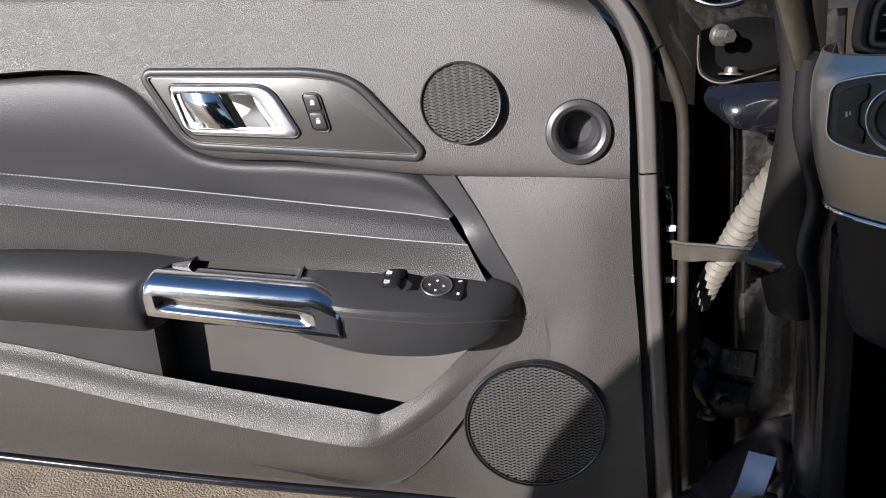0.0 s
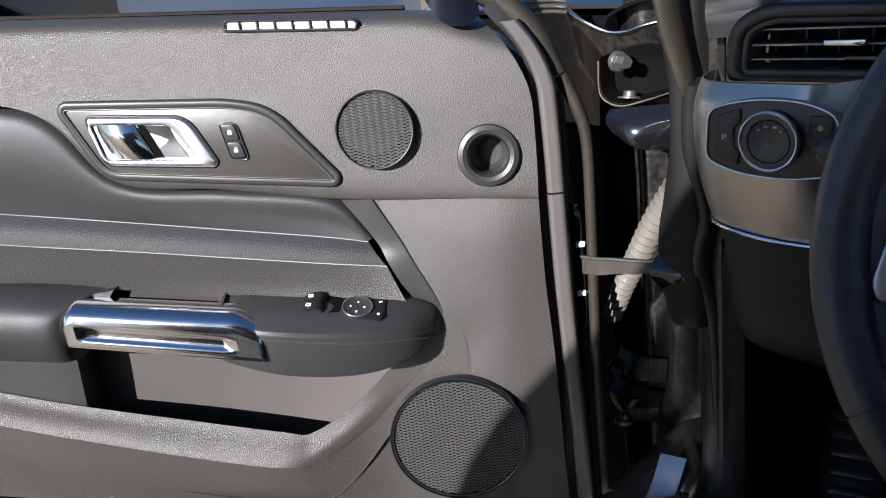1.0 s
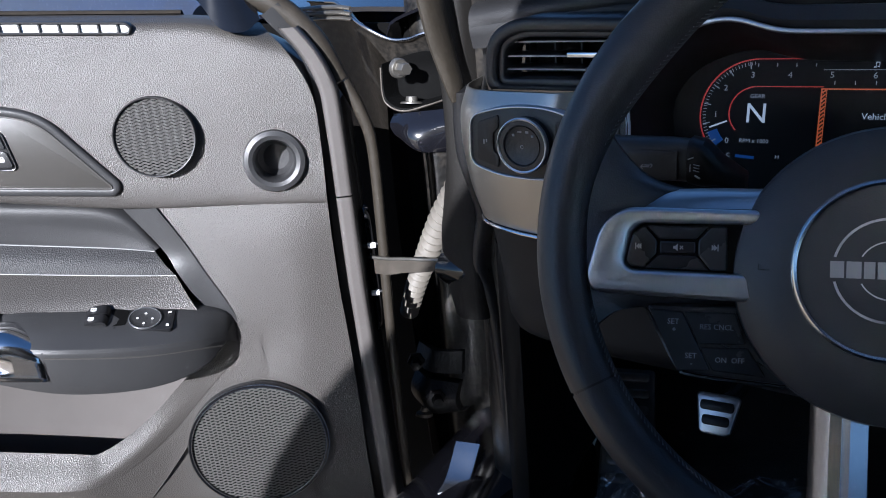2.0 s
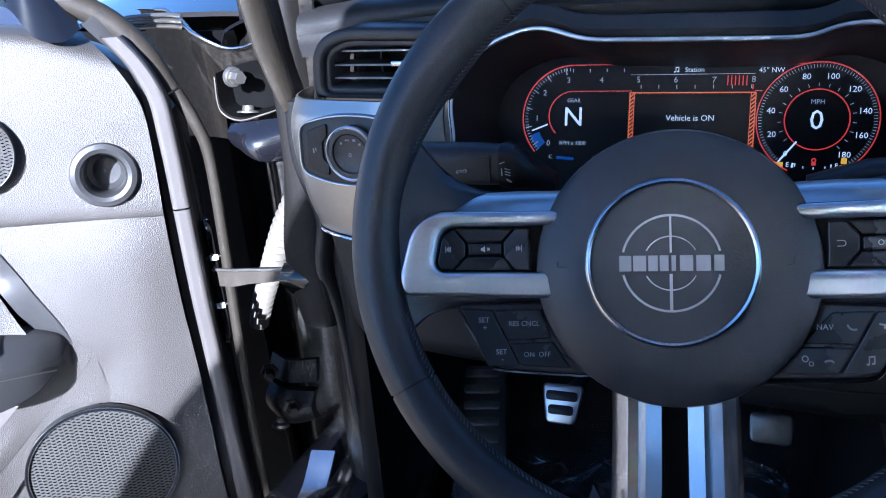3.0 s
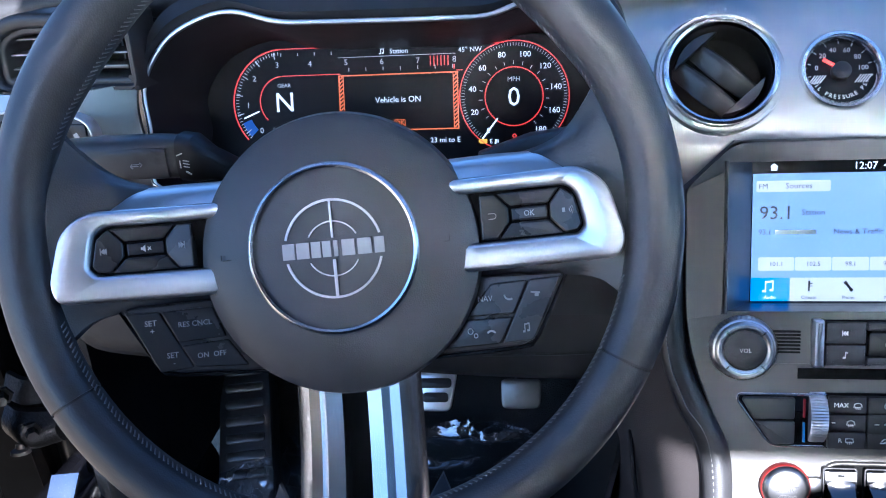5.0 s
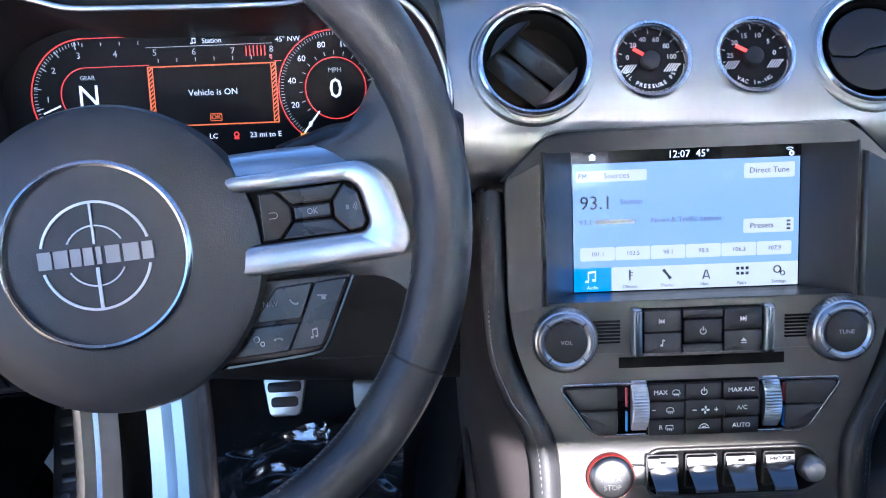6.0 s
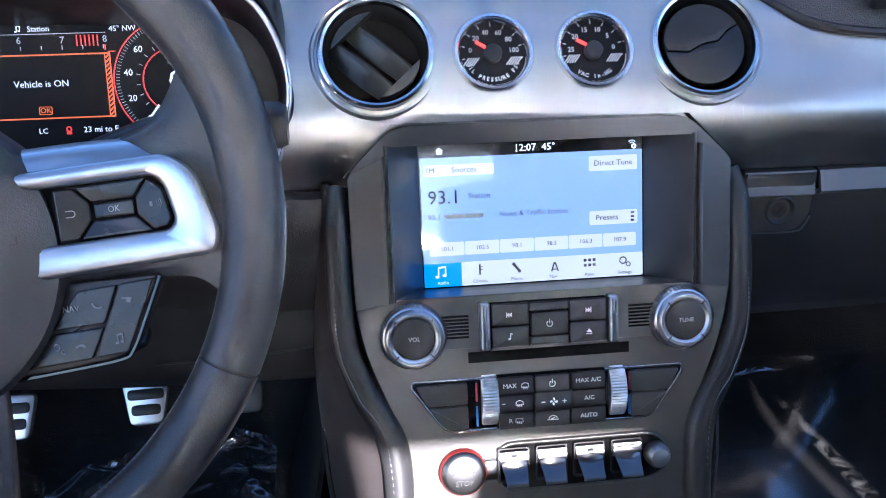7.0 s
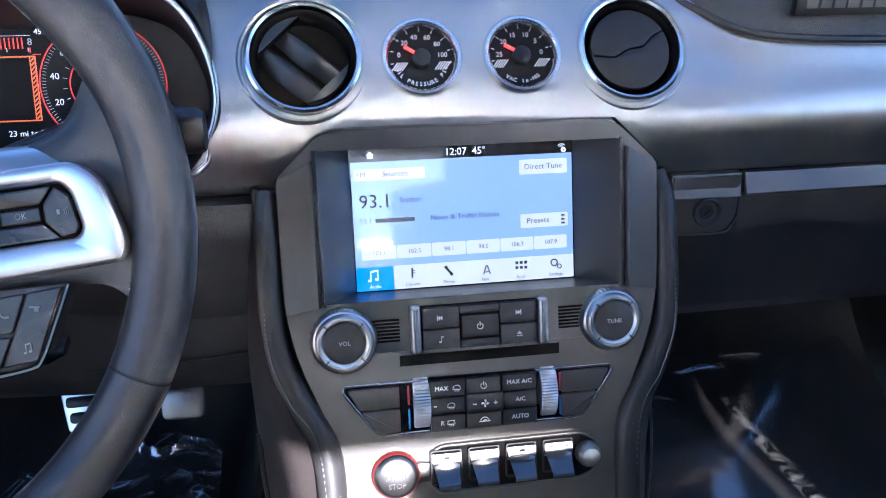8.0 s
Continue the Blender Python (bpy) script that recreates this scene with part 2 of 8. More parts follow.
def loft(curves, along=8, across=5, hard=False, thick=0.0, towards=(0, 0, -1)):
    """A sculpted sheet through control curves that all have the same number of points; thick gives it a back and edges."""
    curves = [[Vector(q) for q in c] for c in curves]
    nu, nv = (len(curves[0]) - 1) * along, (len(curves) - 1) * across
    rows = []
    for j in range(nv + 1):
        row = []
        for i in range(nu + 1):
            col = [catmull(c, i / nu) for c in curves]
            row.append((straight if hard else catmull)(col, j / nv))
        rows.append(row)
    bm = bmesh.new()
    front = [[bm.verts.new(q) for q in r] for r in rows]
    for j in range(nv):
        for i in range(nu):
            bm.faces.new((front[j][i], front[j][i + 1], front[j + 1][i + 1], front[j + 1][i]))
    if thick:
        d = Vector(towards) * thick
        back = [[bm.verts.new(q + d) for q in r] for r in rows]
        for j in range(nv):
            for i in range(nu):
                bm.faces.new((back[j][i], back[j + 1][i], back[j + 1][i + 1], back[j][i + 1]))
        for j in range(nv):
            for i in (0, nu):
                bm.faces.new((front[j][i], front[j + 1][i], back[j + 1][i], back[j][i]))
        for i in range(nu):
            for j in (0, nv):
                bm.faces.new((front[j][i], front[j][i + 1], back[j][i + 1], back[j][i]))
    return bm


def rounded(pts, r, n=5):
    """A closed outline with its corners rounded; r is one radius or one for each corner."""
    out = []
    k = len(pts)
    for i in range(k):
        a, b, c = (Vector(pts[(i + d) % k]).to_2d() for d in (-1, 0, 1))
        rr = r[i] if isinstance(r, (list, tuple)) else r
        u, v = (a - b), (c - b)
        d = min(rr, u.length * 0.48, v.length * 0.48)
        if d <= 1e-6:
            out.append(b)
            continue
        p, q = b + u.normalized() * d, b + v.normalized() * d
        for s in range(n + 1):
            f = s / n
            out.append(p * (1 - f) ** 2 + b * 2 * f * (1 - f) + q * f * f)
    return out


def smooth_outline(pts, n=6):
    """A closed smooth curve through the points."""
    p = [Vector(q).to_2d() for q in pts]
    k = len(p)
    out = []
    for i in range(k):
        z, a, b, c = p[i - 1], p[i], p[(i + 1) % k], p[(i + 2) % k]
        for s in range(n):
            f = s / n
            out.append(0.5 * ((2 * a) + (b - z) * f + (2 * z - 5 * a + 4 * b - c) * f * f + (3 * a - z - 3 * b + c) * f ** 3))
    return out


def inset(outline, d):
    """The outline drawn in by d."""
    k = len(outline)
    area = sum(outline[i - 1].x * outline[i].y - outline[i].x * outline[i - 1].y for i in range(k))
    sgn = 1 if area > 0 else -1
    out = []
    for i in range(k):
        a, b, c = outline[i - 1], outline[i], outline[(i + 1) % k]
        t = ((b - a).normalized() + (c - b).normalized())
        if t.length < 1e-9:
            t = b - a
        t.normalize()
        out.append(b + Vector((-t.y, t.x)) * d * sgn)
    return out


def prism(outline, z0, z1, bevel=0.0, bm=None, steps=2):
    """An outline given depth from z0 to z1, its front edge rounded by bevel."""
    bm = bm or bmesh.new()
    outline = [Vector(q).to_2d() for q in outline]
    rings = [(outline, z0)]
    if bevel:
        rings.append((outline, z1 - bevel))
        for s in range(1, steps + 1):
            a = math.pi / 2 * s / steps
            rings.append((inset(outline, bevel * (1 - math.cos(a))), z1 - bevel + bevel * math.sin(a)))
    else:
        rings.append((outline, z1))
    vs = [[bm.verts.new((q.x, q.y, z)) for q in o] for o, z in rings]
    k = len(outline)
    for a, b in zip(vs, vs[1:]):
        for i in range(k):
            bm.faces.new((a[i], a[(i + 1) % k], b[(i + 1) % k], b[i]))
    bm.faces.new(vs[-1])
    bm.faces.new(vs[0][::-1])
    return bm


def frame_prism(outer, inner, z0, z1, bevel=0.0, bm=None, inner_z1=None):
    """A frame between two outlines of equally many points."""
    bm = bm or bmesh.new()
    outer, inner = [Vector(q).to_2d() for q in outer], [Vector(q).to_2d() for q in inner]
    iz = z1 if inner_z1 is None else inner_z1
    rings = [(outer, z0), (outer, z1 - bevel)]
    if bevel:
        rings += [(inset(outer, bevel * 0.4), z1 - bevel * 0.3), (inset(outer, bevel), z1)]
        rings += [(inset(inner, -bevel), iz), (inset(inner, -bevel * 0.4), iz - bevel * 0.3)]
        rings += [(inner, iz - bevel), (inner, z0)]
    else:
        rings += [(inner, iz), (inner, z0)]
    vs = [[bm.verts.new((q.x, q.y, z)) for q in o] for o, z in rings]
    k = len(outer)
    for a, b in zip(vs, vs[1:] + vs[:1]):
        for i in range(k):
            bm.faces.new((a[i], a[(i + 1) % k], b[(i + 1) % k], b[i]))
    return bm


def lathe(profile, n=48, cx=0.0, cy=0.0, bm=None, knurl=0.0):
    """A turned shape: (radius, height) points turned about the z axis."""
    bm = bm or bmesh.new()
    rings = []
    for r, z in profile:
        if r < 1e-6:
            rings.append([bm.verts.new((cx, cy, z))])
        else:
            rings.append([bm.verts.new((cx + (r + (knurl if i % 2 else 0)) * math.cos(2 * math.pi * i / n), cy + (r + (knurl if i % 2 else 0)) * math.sin(2 * math.pi * i / n), z)) for i in range(n)])
    for a, b in zip(rings, rings[1:]):
        for i in range(n):
            j = (i + 1) % n
            if len(a) == 1 and len(b) > 1:
                bm.faces.new((a[0], b[j], b[i]))
            elif len(b) == 1 and len(a) > 1:
                bm.faces.new((a[i], a[j], b[0]))
            elif len(a) > 1:
                bm.faces.new((a[i], a[j], b[j], b[i]))
    return bm


def tube(points, radius, n=8, closed=False, bm=None, flat=1.0, steps=0, up=None):
    """A tube along points; radius is one number or one for each point; flat squashes it across its second axis."""
    bm = bm or bmesh.new()
    p = [Vector(q) for q in points]
    if steps:
        rad = radius if isinstance(radius, (list, tuple)) else [radius] * len(p)
        m = (len(p) - 1) * steps
        radius = [float(np.interp(i / m * (len(p) - 1), range(len(p)), rad)) for i in range(m + 1)]
        p = [catmull(p, i / m) for i in range(m + 1)]
    k = len(p)
    rings = []
    for i in range(k):
        a, b = (p[i - 1] if i or closed else p[i]), (p[(i + 1) % k] if i < k - 1 or closed else p[i])
        t = (b - a).normalized()
        ref = Vector(up) if up else (Vector((0, 0, 1)) if abs(t.z) < 0.9 else Vector((1, 0, 0)))
        s = t.cross(ref).normalized()
        w = s.cross(t)
        r = radius[i] if isinstance(radius, (list, tuple)) else radius
        rings.append([bm.verts.new(p[i] + s * r * math.cos(2 * math.pi * j / n) + w * r * flat * math.sin(2 * math.pi * j / n)) for j in range(n)])
    for i in range(k if closed else k - 1):
        a, b = rings[i], rings[(i + 1) % k]
        for j in range(n):
            bm.faces.new((a[j], a[(j + 1) % n], b[(j + 1) % n], b[j]))
    if not closed:
        bm.faces.new(rings[0][::-1])
        bm.faces.new(rings[-1])
    return bm


def box(x0, x1, y0, y1, z0, z1, bevel=0.0, bm=None):
    """A block with rounded edges all round."""
    made = bmesh.new()
    bmesh.ops.create_cube(made, size=1, matrix=Matrix.Translation(((x0 + x1) / 2, (y0 + y1) / 2, (z0 + z1) / 2)) @ Matrix.Diagonal((x1 - x0, y1 - y0, z1 - z0, 1)))
    if bevel:
        bmesh.ops.bevel(made, geom=made.edges[:], offset=bevel, segments=2, affect="EDGES", profile=0.5)
    if bm is None:
        return made
    join(bm, made)
    return bm


def join(bm, other, m=None):
    """Adds the other mesh, which is used up, to bm."""
    if m is not None:
        bmesh.ops.transform(other, matrix=m, verts=other.verts)
    idx = {v: bm.verts.new(v.co) for v in other.verts}
    for f in other.faces:
        bm.faces.new([idx[v] for v in f.verts])
    other.free()
    return bm


def shifted(bm, m):
    bmesh.ops.transform(bm, matrix=m, verts=bm.verts)
    return bm


def lettering(name, items, mat, parent, m=None, thick=0.0003, label="", joined=False):
    """Words in the built-in font: items of (text, x, y, cap height, turn in degrees), centred, on one plane; each word a part, unless joined letters."""
    if not joined and len(items) > 1:
        return [lettering(name, [it], mat, parent, m, thick, label) for it in items]
    bm = bmesh.new()
    for text, x, y, size, *turn in items:
        cu = bpy.data.curves.new("lettering", "FONT")
        cu.body, cu.size, cu.align_x, cu.align_y, cu.extrude, cu.resolution_u = text, size * 1.4, "CENTER", "CENTER", thick / 2, 2
        ob = bpy.data.objects.new("lettering", cu)
        me = bpy.data.meshes.new_from_object(ob)
        one = bmesh.new()
        one.from_mesh(me)
        join(bm, one, pose(x, y, 0, 0, 0, turn[0] if turn else 0))
        bpy.data.objects.remove(ob)
        bpy.data.meshes.remove(me)
        bpy.data.curves.remove(cu)
    return part(name, bm, mat, parent, label, m, smooth=False)


def bars(rects, z0, z1, bm=None):
    """Flat little bars (x, y, width, height, turn) on a plane."""
    bm = bm or bmesh.new()
    for x, y, w, h, *a in rects:
        c, s = math.cos(radians(a[0] if a else 0)), math.sin(radians(a[0] if a else 0))
        pts = [Vector((x + c * i * w / 2 - s * j * h / 2, y + s * i * w / 2 + c * j * h / 2)) for i, j in ((-1, -1), (1, -1), (1, 1), (-1, 1))]
        prism(pts, z0, z1, 0, bm)
    return bm


def each_bar(name, rects, z0, z1, mat, parent, label="", m=None):
    """Each little bar as a part of its own."""
    return [part(name, bars([r], z0, z1), mat, parent, label, m, smooth=False) for r in rects]


def ring_arc(r, width, a0, a1, z0, z1, cx=0.0, cy=0.0, n=40, bm=None):
    """A flat arc from a0 to a1 degrees."""
    bm = bm or bmesh.new()
    pts = []
    for i in range(n + 1):
        a = radians(a0 + (a1 - a0) * i / n)
        pts.append(Vector((cx + (r + width / 2) * math.cos(a), cy + (r + width / 2) * math.sin(a))))
    for i in range(n, -1, -1):
        a = radians(a0 + (a1 - a0) * i / n)
        pts.append(Vector((cx + (r - width / 2) * math.cos(a), cy + (r - width / 2) * math.sin(a))))
    k = len(pts)
    lo, hi = [bm.verts.new((q.x, q.y, z0)) for q in pts], [bm.verts.new((q.x, q.y, z1)) for q in pts]
    for i in range(k):
        bm.faces.new((lo[i], lo[(i + 1) % k], hi[(i + 1) % k], hi[i]))
    for i in range(n):
        bm.faces.new((hi[i], hi[i + 1], hi[k - 2 - i], hi[k - 1 - i]))
    return bm

# ---- setting: ground, car body round the cabin ----
def setting(name, bm, mat, label, category, smooth=True):
    return tagged(mesh_object(name, bm, mat, smooth=smooth), label, category, kind="structure")


g = bmesh.new()
bmesh.ops.create_grid(g, x_segments=60, y_segments=60, size=1.0)
for v in g.verts:
    v.co.x, v.co.y = math.copysign(abs(v.co.x) ** 3, v.co.x) * 400, math.copysign(abs(v.co.y) ** 3, v.co.y) * 400
setting("ground", g, CONCRETE, "tan weathered asphalt of a parking lot in sun", "ground")

# floor pan with a raised toe board, tunnel side and firewall
setting("floor", loft([[(x, -1.6, 0.27), (x, 0.4, 0.26), (x, 0.95, 0.26), (x, 1.16, 0.30), (x, 1.30, 0.46), (x, 1.36, 0.80)] for x in (-0.74, -0.3, 0.0, 0.3, 0.74)], 5, 2, thick=0.03), CARPET, "black carpeted car floor rising to the toe board", "floor")
setting("tunnel_side", loft([[(-0.150, y, 0.62), (-0.172, y, 0.56), (-0.192, y, 0.46), (-0.210, y, 0.36), (-0.250, y, 0.262)] for y in (0.84, 1.0, 1.20, 1.34)], 4, 3, thick=0.006, towards=(1, 0, 0)), CARPET, "black carpeted side of the transmission tunnel", "tunnel")
setting("wall_front", box(-0.76, 0.76, 1.36, 1.40, 0.2, 0.97, 0.004), DARK, "dark firewall behind the dashboard", "wall")
setting("wall_right", box(0.76, 0.82, -1.6, 1.36, 0.2, 0.93, 0.01), PLASTIC, "black inner trim of the passenger side", "wall")
# rear wall and quarters out of view, added to shape where sun falls
setting("wall_rear", loft([[(-0.84, -1.50, 0.20), (-0.5, -1.56, 0.20), (0.5, -1.56, 0.20), (0.84, -1.50, 0.20)], [(-0.84, -1.48, 0.98), (-0.5, -1.54, 1.00), (0.5, -1.54, 1.00), (0.84, -1.48, 0.98)]], 4, 4, thick=0.04, towards=(0, -1, 0)), PLASTIC, "unseen black wall closing the cabin to sun behind the seats", "wall")
for name, s in (("quarter_left", -1), ("quarter_right", 1)):
    setting(name, loft([[(s * 0.90, y, 0.22), (s * 0.935, y, 0.60), (s * 0.895, y, min(0.890, z)), (s * (0.60 + 0.75 * max(0, 1.33 - z)), y, z)] for y, z in ((-1.52, 1.00), (-1.15, 1.13), (-0.78, 1.27), (-0.42, 1.312))], 5, 4, thick=0.05, towards=(-s, 0, 0)), BODY, "unseen black rear quarter of the car body, added to block the sun", "wall")
# roof out of view: shades the cabin, and its grey underside adds fill
setting("roof", loft([[(-0.60, y, z - 0.05), (-0.52, y, z - 0.005), (0, y, z + 0.02), (0.52, y, z - 0.005), (0.60, y, z - 0.05)] for y, z in ((-0.88, 1.256), (-0.4, 1.340), (0.33, 1.325))], 5, 4, thick=0.04), HEADLINER, "unseen car roof with its lining greyed to bounce fill light", "roof")
setting("roof_panel", loft([[(-0.602, y, z - 0.046), (-0.522, y, z + 0.001), (0, y, z + 0.026), (0.522, y, z + 0.001), (0.602, y, z - 0.046)] for y, z in ((-0.88, 1.256), (-0.4, 1.340), (0.33, 1.325))], 5, 4, thick=0.002), BODY, "glossy black painted roof panel", "roof")
for name, x in (("pillar_right", 0.64), ("pillar_left", -0.64)):
    s = 1 if x > 0 else -1
    setting(name, tube([(s * 0.78, 1.22, 0.93), (s * 0.755, 0.96, 0.985), (s * 0.66, 0.60, 1.19), (s * 0.58, 0.30, 1.315)], [0.030, 0.034, 0.036, 0.036], 12, steps=6), PLASTIC, "black windscreen pillar with dark trim", "pillar")
setting("windscreen", loft([[(-0.73, 1.20, 0.965), (0, 1.30, 0.975), (0.73, 1.20, 0.965)], [(-0.56, 0.30, 1.325), (0, 0.35, 1.345), (0.56, 0.30, 1.325)]], 10, 8, thick=0.005), GLASS, "clear raked windscreen glass", "window").visible_shadow = False

setting("rear_window", loft([[(-0.62, -0.78, 1.27), (0, -0.80, 1.29), (0.62, -0.78, 1.27)], [(-0.72, -1.50, 0.995), (0, -1.55, 1.005), (0.72, -1.50, 0.995)]], 8, 8, thick=0.005), GLASS, "clear raked rear window glass", "window").visible_shadow = False
setting("rail_right", tube([(0.60, 0.32, 1.30), (0.64, -0.1, 1.29), (0.66, -0.45, 1.26)], 0.035, 8, steps=4), PLASTIC, "dark roof rail over the passenger door", "trim")

# sill
setting("sill", loft([[(-0.92, y, 0.26), (-0.90, y, 0.36), (-0.82, y, 0.405), (-0.745, y, 0.41), (-0.70, y, 0.36), (-0.69, y, 0.27)] for y in (-0.45, 0.3, 1.04)], 4, 2, thick=0.01), BODY, "glossy black door sill", "sill")
plate_ob = mesh_object("sill_plate", loft([[(-0.818, 0.815, 0.407), (-0.790, 0.832, 0.407)], [(-0.819, 0.840, 0.414), (-0.791, 0.852, 0.414)], [(-0.824, 0.878, 0.440), (-0.793, 0.884, 0.440)]], 3, 4, thick=0.006), SILLMETAL)
tagged(plate_ob, "smooth metal scuff plate curving up at the end of the sill", "sill plate")
# hood and fender seen over the hinge
setting("fender", loft([[(-0.955, y, 0.22), (-0.975, y, z - 0.30), (-0.965, y, z - 0.05), (-0.93, y, z), (-0.83, y, z + 0.012), (-0.72, y, z + 0.02)] for y, z in ((1.02, 0.955), (1.4, 0.935), (2.2, 0.86))], 4, 4, thick=0.004), BODY, "glossy black front fender", "fender")
setting("hood", loft([[(-0.72, y, z), (-0.4, y, z + 0.035), (0, y, z + 0.045), (0.4, y, z + 0.035), (0.72, y, z)] for y, z in ((1.30, 0.955), (1.7, 0.93), (2.6, 0.80))], 4, 4, thick=0.004), BODY, "glossy black hood beyond the windscreen", "hood")


def front_seat(x, label, top=0.74, wide=0.265):
    t = thing("front_seat", pose(x, -0.22, 0.26), label, "car seat", "front seats")
    part("seat_cushion", loft([[(-0.25, -0.05, 0.02), (-0.26, 0.2, 0.06), (-0.24, 0.42, 0.06)], [(-0.25, -0.05, 0.22), (-0.26, 0.2, 0.25), (-0.24, 0.42, 0.27)], [(0, -0.05, 0.18), (0, 0.2, 0.20), (0, 0.42, 0.25)], [(0.25, -0.05, 0.22), (0.26, 0.2, 0.25), (0.24, 0.42, 0.27)], [(0.25, -0.05, 0.02), (0.26, 0.2, 0.06), (0.24, 0.42, 0.06)]], 4, 4, thick=0.03), SOFT, t)
    part("backrest", loft([[(-0.25, -0.02, 0.16), (-0.015 - wide, -0.10, 0.45), (-wide, -0.20, top)], [(-0.20, -0.08, 0.16), (-0.20, -0.15, 0.45), (-0.15, -0.22, top + 0.02)], [(0.20, -0.08, 0.16), (0.20, -0.15, 0.45), (0.15, -0.22, top + 0.02)], [(0.25, -0.02, 0.16), (0.015 + wide, -0.10, 0.45), (wide, -0.20, top)]], 5, 4, thick=0.10, towards=(0, -1, 0)), SOFT, t)
    part("headrest", box(-0.13, 0.13, -0.31, -0.21, 0.74, 0.92, 0.04), SOFT, t)
    return t


# seats out of view; tops and widths trim the sun patches on the console
front_seat(-0.335, "unseen black leather driver's seat, widened to block the sun", 0.81, 0.305)
front_seat(0.327, "unseen black leather passenger seat, its height set to block the sun", 0.778)
# bench out of view, its height set to keep sun off the driver's floor
bench = thing("rear_seat", pose(0, -0.95, 0.26), "unseen black leather rear bench seat added to block the sun", "car seat")
part("bench_back", box(-0.62, 0.62, -0.09, 0.05, 0.12, 0.735, 0.05), SOFT, bench)
part("bench_cushion", box(-0.62, 0.62, -0.02, 0.36, 0.02, 0.26, 0.04), SOFT, bench)

# ---- driver's door, swung open; local axes: x towards its hinges, y up, z into the cabin ----
DOOR = pose(-0.941, 0.829, 0.767, 90, 0, 39)
door = thing("car_door", DOOR, "black car door with leather-grained trim, swung wide open on its hinges", "car door")

part("door_shell", prism(rounded([(-1.15, -0.315), (-0.45, -0.415), (0.045, -0.485), (0.045, 0.10), (-0.03, 0.190), (-1.15, 0.275)], [0.02, 0.02, 0.03, 0.06, 0.10, 0.02], 8), -0.135, -0.045, 0.008), PAINT, door, "glossy black painted door shell")
# upper trim panel, from the belt line down to the insert and the seam
UP = [
    [(-1.10, 0.307, -0.072), (-0.80, 0.279, -0.072), (-0.60, 0.261, -0.072), (-0.45, 0.247, -0.072), (-0.30, 0.233, -0.072), (-0.17, 0.221, -0.072), (-0.10, 0.213, -0.072), (-0.045, 0.200, -0.072)],
    [(-1.10, 0.305, -0.040), (-0.80, 0.277, -0.040), (-0.60, 0.259, -0.040), (-0.45, 0.2445, -0.040), (-0.30, 0.230, -0.040), (-0.17, 0.218, -0.040), (-0.10, 0.210, -0.040), (-0.035, 0.190, -0.040)],
    [(-1.10, 0.294, -0.018), (-0.80, 0.264, -0.018), (-0.60, 0.246, -0.018), (-0.45, 0.232, -0.018), (-0.30, 0.218, -0.018), (-0.17, 0.206, -0.018), (-0.09, 0.194, -0.018), (-0.016, 0.166, -0.018)],
    [(-1.10, 0.240, -0.006), (-0.80, 0.218, -0.006), (-0.60, 0.202, -0.006), (-0.45, 0.180, -0.006), (-0.30, 0.165, -0.006), (-0.17, 0.150, -0.008), (-0.08, 0.140, -0.010), (0.003, 0.120, -0.012)],
    [(-1.10, 0.205, 0.000), (-0.80, 0.185, 0.000), (-0.60, 0.174, 0.000), (-0.47, 0.125, 0.000), (-0.33, 0.085, -0.001), (-0.20, 0.075, -0.003), (-0.09, 0.068, -0.006), (0.005, 0.060, -0.008)],
    [(-1.10, 0.200, -0.004), (-0.80, 0.181, -0.004), (-0.575, 0.168, -0.004), (-0.487, 0.073, -0.004), (-0.36, 0.048, -0.004), (-0.230, 0.0245, -0.004), (-0.10, 0.011, -0.004), (0.003, 0.0005, -0.005)],
    [(-1.10, 0.195, -0.030), (-0.80, 0.176, -0.030), (-0.575, 0.160, -0.030), (-0.487, 0.067, -0.030), (-0.36, 0.044, -0.030), (-0.230, 0.020, -0.022), (-0.10, 0.008, -0.016), (0.003, -0.002, -0.016)],
]
up_bm = loft(UP, 16, 9)
bmesh.ops.delete(up_bm, geom=[f for f in up_bm.faces if (f.calc_center_median().to_2d() - Vector((-0.049, 0.053))).length < 0.028], context="FACES")
for v in up_bm.verts:
    off = v.co.to_2d() - Vector((-0.049, 0.053))
    if v.is_boundary and off.length < 0.036:
        off = off.normalized() * 0.028
        v.co.x, v.co.y = -0.049 + off.x, 0.053 + off.y
part("upper_panel", up_bm, LEATHER, door, "grained black upper door panel")
# padded insert under it, then the perforated band between two stitch lines, then the bolster running out to the armrest
INS = [
    [(-1.10, 0.196, -0.030), (-0.80, 0.177, -0.030), (-0.575, 0.161, -0.030), (-0.487, 0.068, -0.030), (-0.36, 0.045, -0.030), (-0.235, 0.022, -0.030), (-0.192, -0.034, -0.030)],
    [(-1.10, 0.188, -0.014), (-0.80, 0.168, -0.014), (-0.585, 0.146, -0.014), (-0.490, 0.058, -0.014), (-0.36, 0.035, -0.014), (-0.242, 0.012, -0.014), (-0.196, -0.035, -0.018)],
    [(-1.10, 0.155, -0.010), (-0.80, 0.125, -0.010), (-0.60, 0.100, -0.012), (-0.490, 0.037, -0.015), (-0.36, 0.014, -0.015), (-0.25, -0.008, -0.015), (-0.199, -0.036, -0.014)],
    [(-1.10, 0.116, -0.022), (-0.80, 0.066, -0.024), (-0.62, 0.036, -0.024), (-0.490, 0.014, -0.022), (-0.36, -0.008, -0.018), (-0.25, -0.0265, -0.014), (-0.202, -0.0365, -0.012)],
]
